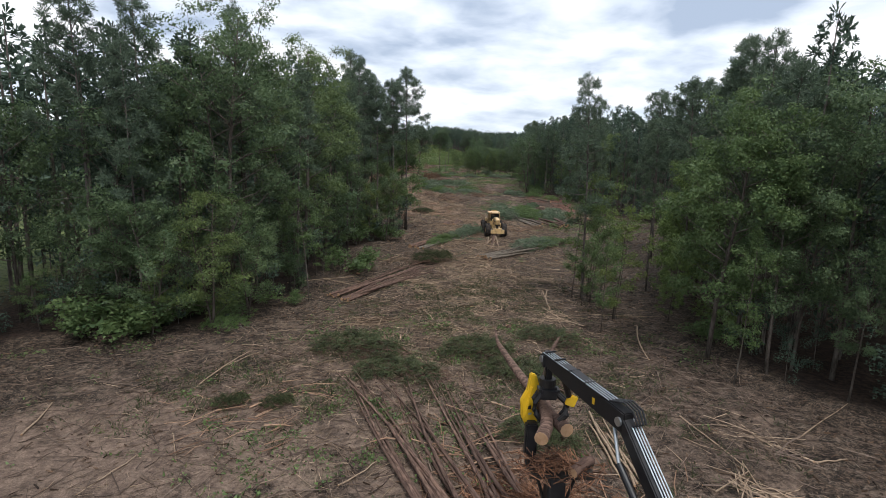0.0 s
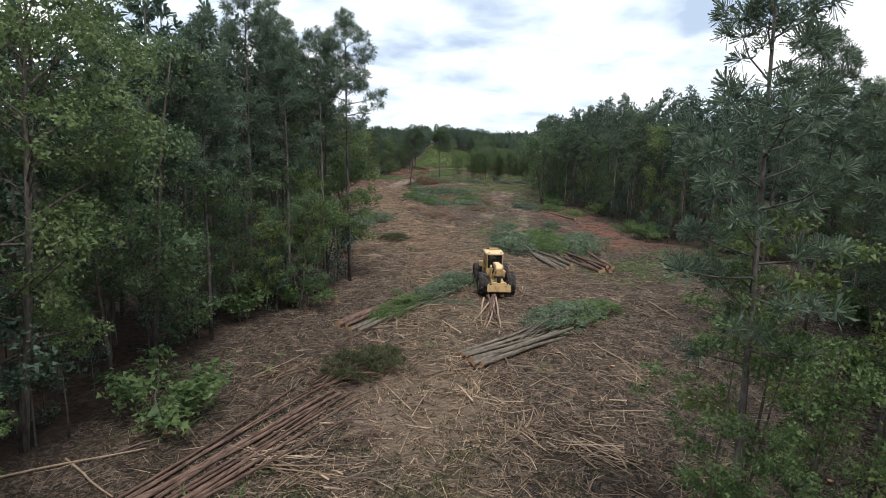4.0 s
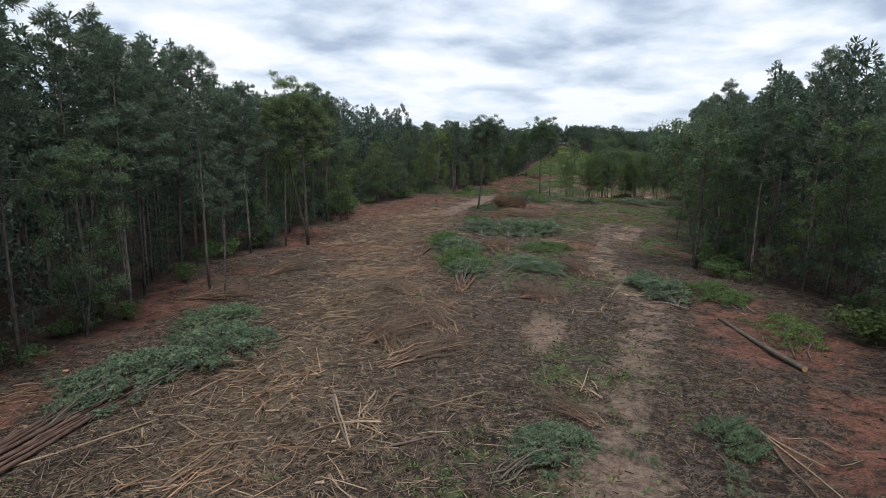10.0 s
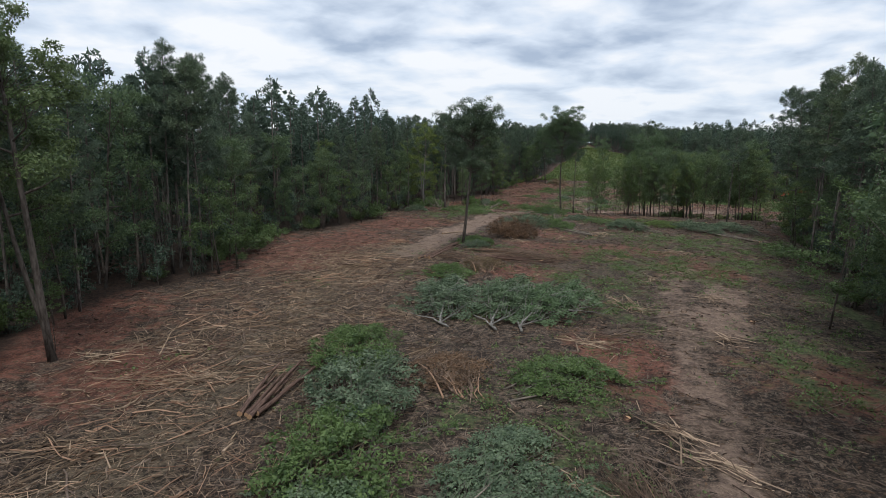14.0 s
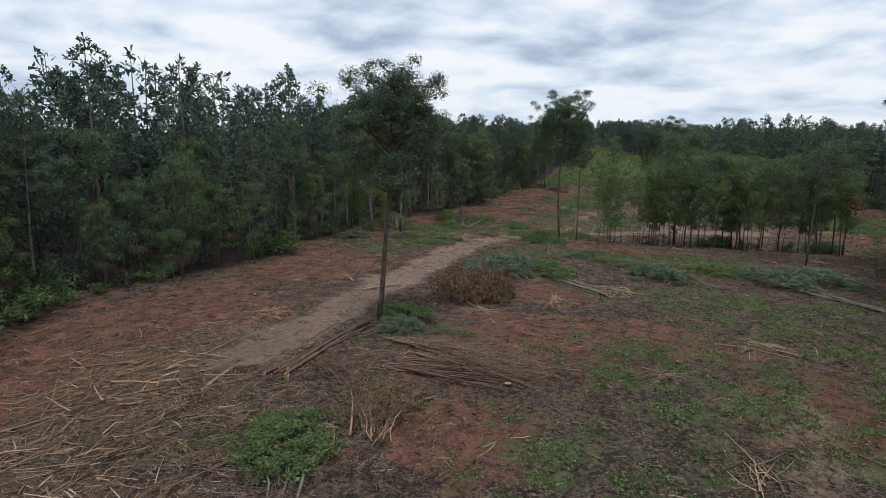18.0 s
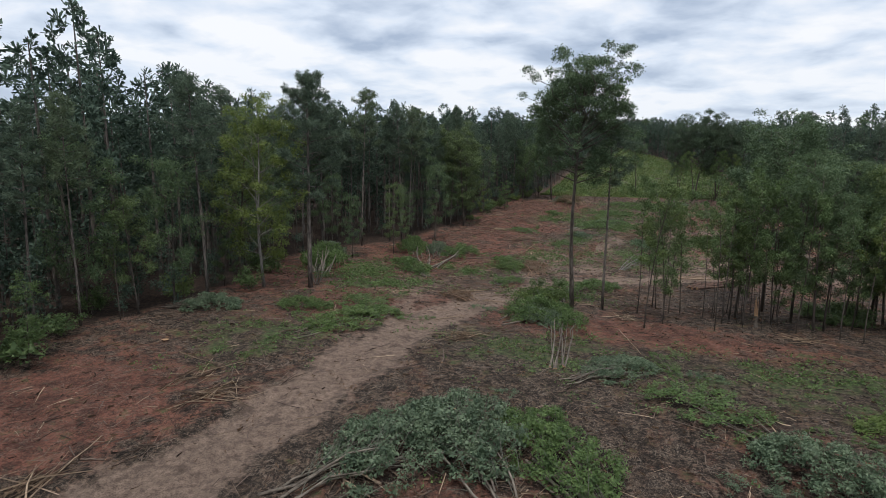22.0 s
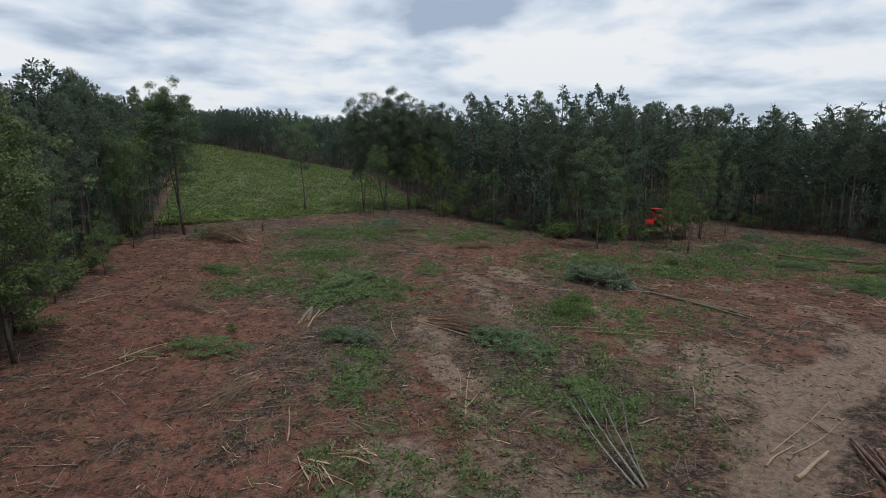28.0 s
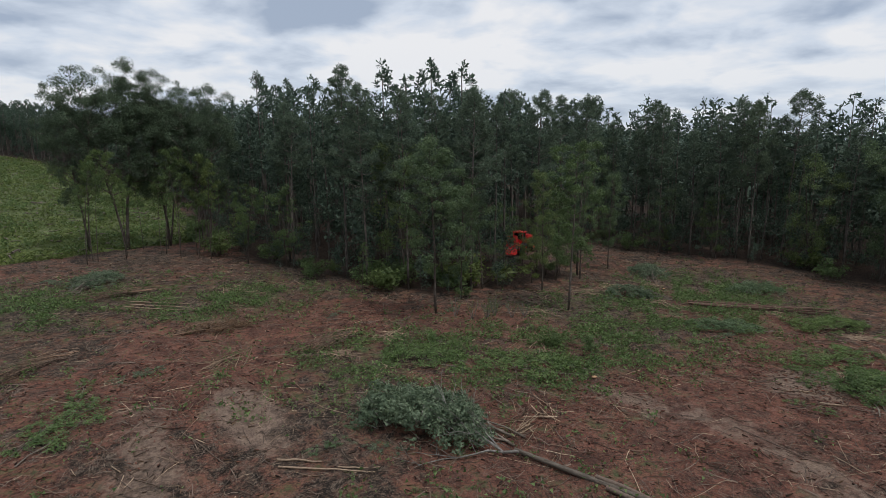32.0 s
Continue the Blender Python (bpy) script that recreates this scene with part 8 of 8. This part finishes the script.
skidder(pose(6.75, 75.6, gz(6.75, 75.6) - 0.03, 0, 0, 94) @ Matrix.Diagonal((0.93, 0.93, 0.93, 1)))
for k in range(9):
    a = rng.uniform(-0.6, 0.6)
    x0 = 6.4 + rng.normal() * 0.3
    lay_log((x0 + a * 0.3, 71.9, gz(6.4, 71.9) + 0.45 + rng.uniform(-0.1, 0.25)), (6.0 + a * 1.4 + rng.normal() * 0.3, 65.7 + rng.uniform(-1.4, 2.2), gz(6, 67) + 0.07), 0.09, 0.04, LOG_BARK if k % 2 else STRAW, "thin stem dragged in the skidder's grapple", "stems in the grapple", "log")


def loader():
    """Black knuckle-boom loader: upright boom, stick with pipes, grapple."""
    root = new("knuckleboom_loader")
    base, elbow, tip = Vector((5.35, 8.6, 2.6)), Vector((4.36, 12.31, 5.56)), Vector((3.15, 15.79, 5.72))

    def beam(name, a, b, h0, h1, w, mat, label=""):
        d = (b - a)
        L = d.length
        bm = prism([(-0.15, -h0 / 2), (-0.15, h0 / 2), (L * 0.6, h0 * 0.55), (L + 0.12, h1 / 2), (L + 0.12, -h1 / 2), (L * 0.6, -h0 * 0.45)], -w / 2, w / 2, 0.03)
        bmesh.ops.transform(bm, matrix=Matrix.Translation(a) @ d.to_track_quat("X", "Z").to_matrix().to_4x4(), verts=list(bm.verts))
        return bpart(name, bm, mat, root, label)

    bpart("pedestal", rod((5.5, 8.2, gz(5.5, 8.2) + 0.9), (5.5, 8.2, 2.7), 0.4, 16), BLACK_PAINT, root)
    bpart("carrier", solid((2.2, 7.5, 0.5), (5.5, 6.2, gz(5.5, 6.2) + 0.75), bevel=0.05), BLACK_PAINT, root)
    for y in (3.4, 8.8):
        for x in (4.45, 6.55):
            bpart("carrier_leg", solid((0.25, 0.25, 0.9), (x, y, gz(x, y) + 0.4), bevel=0.03), BLACK_PAINT, root)
    beam("main_boom", base, elbow, 0.40, 0.36, 0.27, BLACK_PAINT)
    beam("stick_boom", elbow, tip, 0.52, 0.30, 0.30, BLACK_PAINT, "black stick boom with a yellow warning plate")
    side = Vector((0.95, 0.33, 0)).normalized()
    up = Vector((0, 0, 1))
    # pipes along both booms
    for k in range(4):
        o = side * (-0.13 + 0.085 * k)
        a, b = elbow + o + up * 0.30 + (tip - elbow) * 0.12, tip + o + up * 0.20
        bpart("hydraulic_pipe", rod(a, b, 0.016, 8), HOSE_GREY, root, "pale steel hydraulic pipe")
        o2 = side * (0.02 + 0.075 * k)
        a2, b2 = base + o2 + Vector((0, -0.05, 0.32)), elbow + o2 * 1.0 + Vector((0.05, -0.35, 0.02))
        bpart("hydraulic_pipe", rod(a2, b2, 0.016, 8), HOSE_GREY, root, "pale steel hydraulic pipe")
        bpart("hydraulic_hose", hose([a, elbow + o + up * 0.42 + Vector((0.1, 0.1, 0)), elbow + o + up * 0.34 + Vector((0.22, -0.2, 0)), elbow + o2 + up * 0.1 + Vector((0.15, -0.42, 0)), b2], 0.026), BLACK_PAINT, root)
    for s in (0.2, 0.4, 0.6, 0.8, 0.95):
        p = elbow + (tip - elbow) * s
        bpart("pipe_clamp", solid((0.36, 0.05, 0.05), tuple(p + up * 0.27), (0, 0, 19), 0.01), BLACK_PAINT, root)
    bpart("boom_ram", rod(base + Vector((-0.35, 0.6, 0.1)), elbow + Vector((-0.25, -0.6, -0.75)), 0.085), BLACK_PAINT, root)
    bpart("ram_rod", rod(elbow + Vector((-0.25, -0.6, -0.75)), elbow + Vector((-0.12, 0.35, -0.25)), 0.045), STEEL, root, "bright steel ram rod")
    for p, r in ((elbow, 0.11), (elbow + Vector((-0.2, 0.75, 0.05)), 0.07), (tip, 0.10)):
        bpart("pin", rod(p - side * 0.2, p + side * 0.2, r, 14), STEEL, root)
    mid = elbow + (tip - elbow) * 0.28
    bpart("warning_plate", solid((0.10, 0.012, 0.16), tuple(mid - side * 0.165 + Vector((0, 0, 0.0))), (0, 0, 109), 0.002), BRIGHT_YELLOW, root, "small yellow warning plate")
    # hanging link, rotator, grapple
    gx0, gy0 = 3.18, 15.75
    grap = new("grapple", None)
    grap.parent = root
    bpart("tip_head", solid((0.34, 0.42, 0.5), (gx0, gy0, 5.68), bevel=0.08), BLACK_PAINT, grap)
    bpart("hanger", solid((0.2, 0.26, 0.42), (gx0 + 0.02, gy0 - 0.05, 5.32), bevel=0.04), BLACK_PAINT, grap)
    bpart("rotator", rod((gx0 + 0.02, gy0 - 0.05, 4.92), (gx0 + 0.02, gy0 - 0.05, 5.15), 0.24, 18), DARK_STEEL, grap)
    bpart("grapple_head", solid((0.62, 0.5, 0.4), (gx0 + 0.05, gy0 - 0.08, 4.74), bevel=0.09), BLACK_PAINT, grap)
    for s in (-1, 1):
        for q in (-0.16, 0.16):
            bpart("tong", hose([(gx0 + 0.05 + s * 0.22, gy0 - 0.08 + q, 4.72), (gx0 + 0.12 + s * 0.46, gy0 - 0.08 + q, 4.45), (gx0 + 0.15 + s * 0.46, gy0 - 0.08 + q, 4.10), (gx0 + 0.15 + s * 0.26, gy0 - 0.08 + q, 3.84)], 0.075, 8), BLACK_PAINT, grap)
    bpart("heel_arm", hose([tuple(elbow + (tip - elbow) * 0.72 + Vector((0, 0, -0.2))), (3.75, 15.1, 4.75), (3.62, 15.0, 4.35), (3.45, 15.0, 4.15)], 0.09, 8), DARK_STEEL, root, "grey steel heel under the stick")
    bpart("heel_plate", solid((0.3, 0.08, 0.34), (3.76, 15.0, 4.78), (0, 20, 0), 0.03), BRIGHT_YELLOW, root, "yellow heel plate with a worn label")
    return tagged(root, "black knuckle-boom log loader with a grapple", "log loader")


loader()


def delimber():
    """Pull-through delimber: yellow knife plate and saw box on a dark stand with a deck."""
    root = new("delimber")
    x, y = 2.83, 16.1
    bpart("stand", solid((0.6, 0.7, 2.9), (3.45, 15.0, gz(3.45, 15.0) + 1.45), bevel=0.05, taper=(0.85, 0.85)), BLACK_PAINT, root)
    bpart("stand_foot", solid((1.3, 1.3, 0.18), (3.45, 15.0, gz(3.45, 15.0) + 0.09), bevel=0.04), BLACK_PAINT, root)
    bpart("deck", solid((1.9, 1.0, 0.12), (3.6, 15.25, 2.52), bevel=0.03), DARK_STEEL, root, "dark deck heaped with bark")
    for k in range(3):
        bpart("strut", rod((2.9 + 0.7 * k, 15.5, 2.5), (3.3 + 0.2 * k, 15.1, 1.2), 0.05, 8), DARK_STEEL, root)
    bpart("saw_box", solid((0.36, 0.34, 1.1), (2.83, 15.9, 3.1), bevel=0.05), BLACK_PAINT, root)
    bm = prism([(-0.28, -0.55), (-0.06, -0.95), (0.17, -0.85), (0.30, -0.45), (0.26, 0.35), (0.12, 0.80), (-0.06, 0.86), (-0.14, 0.35), (-0.33, 0.0)], -0.08, 0.08, 0.03)
    bmesh.ops.transform(bm, matrix=pose(x - 0.03, y, 4.28, 0, 0, 12), verts=list(bm.verts))
    bpart("knife_plate", bm, BRIGHT_YELLOW, root, "bright yellow delimbing knife plate")
    bpart("knife_rib", solid((0.07, 0.22, 1.0), (x - 0.12, y - 0.05, 4.25), (0, 10, 0), 0.03), BRIGHT_YELLOW, root)
    bpart("label_plate", solid((0.13, 0.012, 0.12), (x - 0.08, y - 0.10, 4.06), (0, 0, 12), 0.002), BLACK_PAINT, root)
    bpart("label_plate", solid((0.10, 0.012, 0.06), (x - 0.05, y - 0.10, 3.86), (0, 0, 12), 0.002), HOSE_GREY, root, "small pale plate")
    return tagged(root, "yellow and black pull-through delimber on a stand", "delimber")


delimber()


def bent_stem(points, radii, label):
    """A crooked stem with sawn butt."""
    root = new("log")
    pts = np.array(points)
    t = np.linspace(0, len(pts) - 1, 12)
    fine = np.stack([np.interp(t, np.arange(len(pts)), pts[:, k]) for k in range(3)], 1)
    for _ in range(2):
        fine[1:-1] = 0.25 * fine[:-2] + 0.5 * fine[1:-1] + 0.25 * fine[2:]
    rr = np.interp(t, np.arange(len(pts)), radii)
    base = fine[0].copy()
    fine = fine - base
    g, c = Geo(), Geo()
    g.tube(fine, rr, 10, False)
    d = fine[1] - fine[0]
    d /= np.linalg.norm(d)
    c.tube([fine[0], fine[0] - d * 0.006], (rr[0], rr[0] * 0.96), 10)
    part("bark", g, LOG_BARK, root, smooth=True)
    part("cut_end", c, CUT_END, root, "pale orange sawn butt")
    root.location = base
    return tagged(root, label, "log", "stems in the loader")


bent_stem([(2.85, 14.36, 3.93), (3.45, 15.6, 4.02), (2.78, 17.5, 4.22), (2.32, 20.0, 4.42), (2.18, 21.0, 4.36), (2.2, 21.9, 4.7)], (0.20, 0.19, 0.15, 0.11, 0.07, 0.02), "crooked pine stem held in the loader's grapple")
bent_stem([(3.62, 14.69, 4.03), (3.45, 15.4, 4.0), (3.3, 16.6, 3.7), (3.9, 19.6, 4.3), (4.6, 21.0, 4.6)], (0.20, 0.19, 0.16, 0.10, 0.04), "short-limbed pine stem held in the loader's grapple")
lay_log((3.85, 14.72, 2.75), (4.55, 15.4, 2.74), 0.16, 0.15, LOG_BARK, "short pine butt lying on the delimber's deck", "", "log")
r_b = np.random.default_rng(44)
gb = Geo()
for k in range(260):
    a, u = r_b.uniform(0, 6.28), r_b.random()
    c0 = np.array([3.45 + r_b.normal() * 0.55, 15.1 + r_b.normal() * 0.30, 0])
    c0[2] = 2.60 + max(0.0, 0.55 - 0.6 * math.hypot(c0[0] - 3.45, c0[1] - 15.1)) * u
    L = r_b.uniform(0.2, 0.9)
    d = np.array([math.cos(a), math.sin(a), r_b.normal() * 0.35 - 0.15])
    gb.tube([c0 - d * L / 2, c0 + d * L / 2], (0.018, 0.008), 3, False)
tagged(new("bark_debris", gb.mesh("bark_debris", [RED_BARK])), "reddish bark and splinters heaped on the delimber's deck", "debris", kind="stuff")
gb = Geo()
for k in range(2600):
    a, u = r_b.uniform(0, 6.28), r_b.random()
    x, y = 3.4 + r_b.normal() * 1.5, 16.8 + r_b.normal() * 1.6
    z = gz(x, y) + 0.05 + max(0.0, 0.9 - 0.45 * math.hypot(x - 3.4, y - 16.6)) * u
    L = r_b.uniform(0.2, 1.3)
    d = np.array([math.cos(a), math.sin(a), r_b.normal() * 0.25])
    gb.tube([np.array([x, y, z]) - d * L / 2, np.array([x, y, z]) + d * L / 2], (0.02, 0.008), 3, False)
tagged(new("bark_mound", gb.mesh("bark_mound", [RED_BARK])), "mound of reddish bark and splinters under the delimber", "debris", kind="stuff")


def feller(m):
    """Red felling machine half hidden among the trees."""
    root = new("feller_buncher")
    for x in (-1.5, 1.5):
        for y in (-1.05, 1.05):
            w = new("wheel", None)
            w.parent = root
            w.location = (x, y, 0.78)
            bpart("tyre", tyre(0.80, 0.65), RUBBER, w, "dusty black lugged tyre", True)
            lugs(w, 0.80, 0.65)
            bpart("rim", rim(0.80, 0.65), RED_PAINT, w, "red steel rim", True)
    bpart("chassis", prism([(-2.2, 0.6), (-2.2, 1.2), (2.0, 1.2), (2.2, 0.9), (2.0, 0.55)], -0.6, 0.6, 0.05), RED_PAINT, root)
    bpart("engine_cover", prism([(-2.4, 1.15), (-2.35, 2.15), (-0.6, 2.3), (-0.5, 1.15)], -0.8, 0.8, 0.06), RED_PAINT, root)
    cab = new("cab", None)
    cab.parent = root
    bpart("cab_base", solid((1.3, 1.4, 0.7), (0.4, 0, 1.5), bevel=0.05), RED_PAINT, cab)
    bpart("cab_glass", solid((1.1, 1.2, 0.9), (0.4, 0, 2.25), bevel=0.05), DARK_GLASS, cab)
    for x in (-0.15, 0.95):
        for y in (-0.6, 0.6):
            bpart("post", solid((0.1, 0.1, 0.95), (x, y, 2.25), bevel=0.02), RED_PAINT, cab)
    bpart("roof", solid((1.5, 1.5, 0.16), (0.4, 0, 2.76), bevel=0.05), RED_PAINT, cab)
    for y in (-0.45, 0.45):
        bpart("lift_arm", solid((1.7, 0.16, 0.24), (2.3, y, 1.15), (0, 12, 0), 0.03), RED_PAINT, root)
    bpart("saw_head", prism([(3.0, 0.3), (3.0, 2.6), (3.3, 2.7), (3.5, 1.2), (4.1, 0.45), (4.1, 0.3)], -0.7, 0.7, 0.04), RED_PAINT, root)
    root.matrix_basis = m
    return tagged(root, "red wheeled feller buncher half hidden among the trees", "feller buncher")


feller(pose(57.5, 316.5, gz(57.5, 316.5), 0, 0, 205))
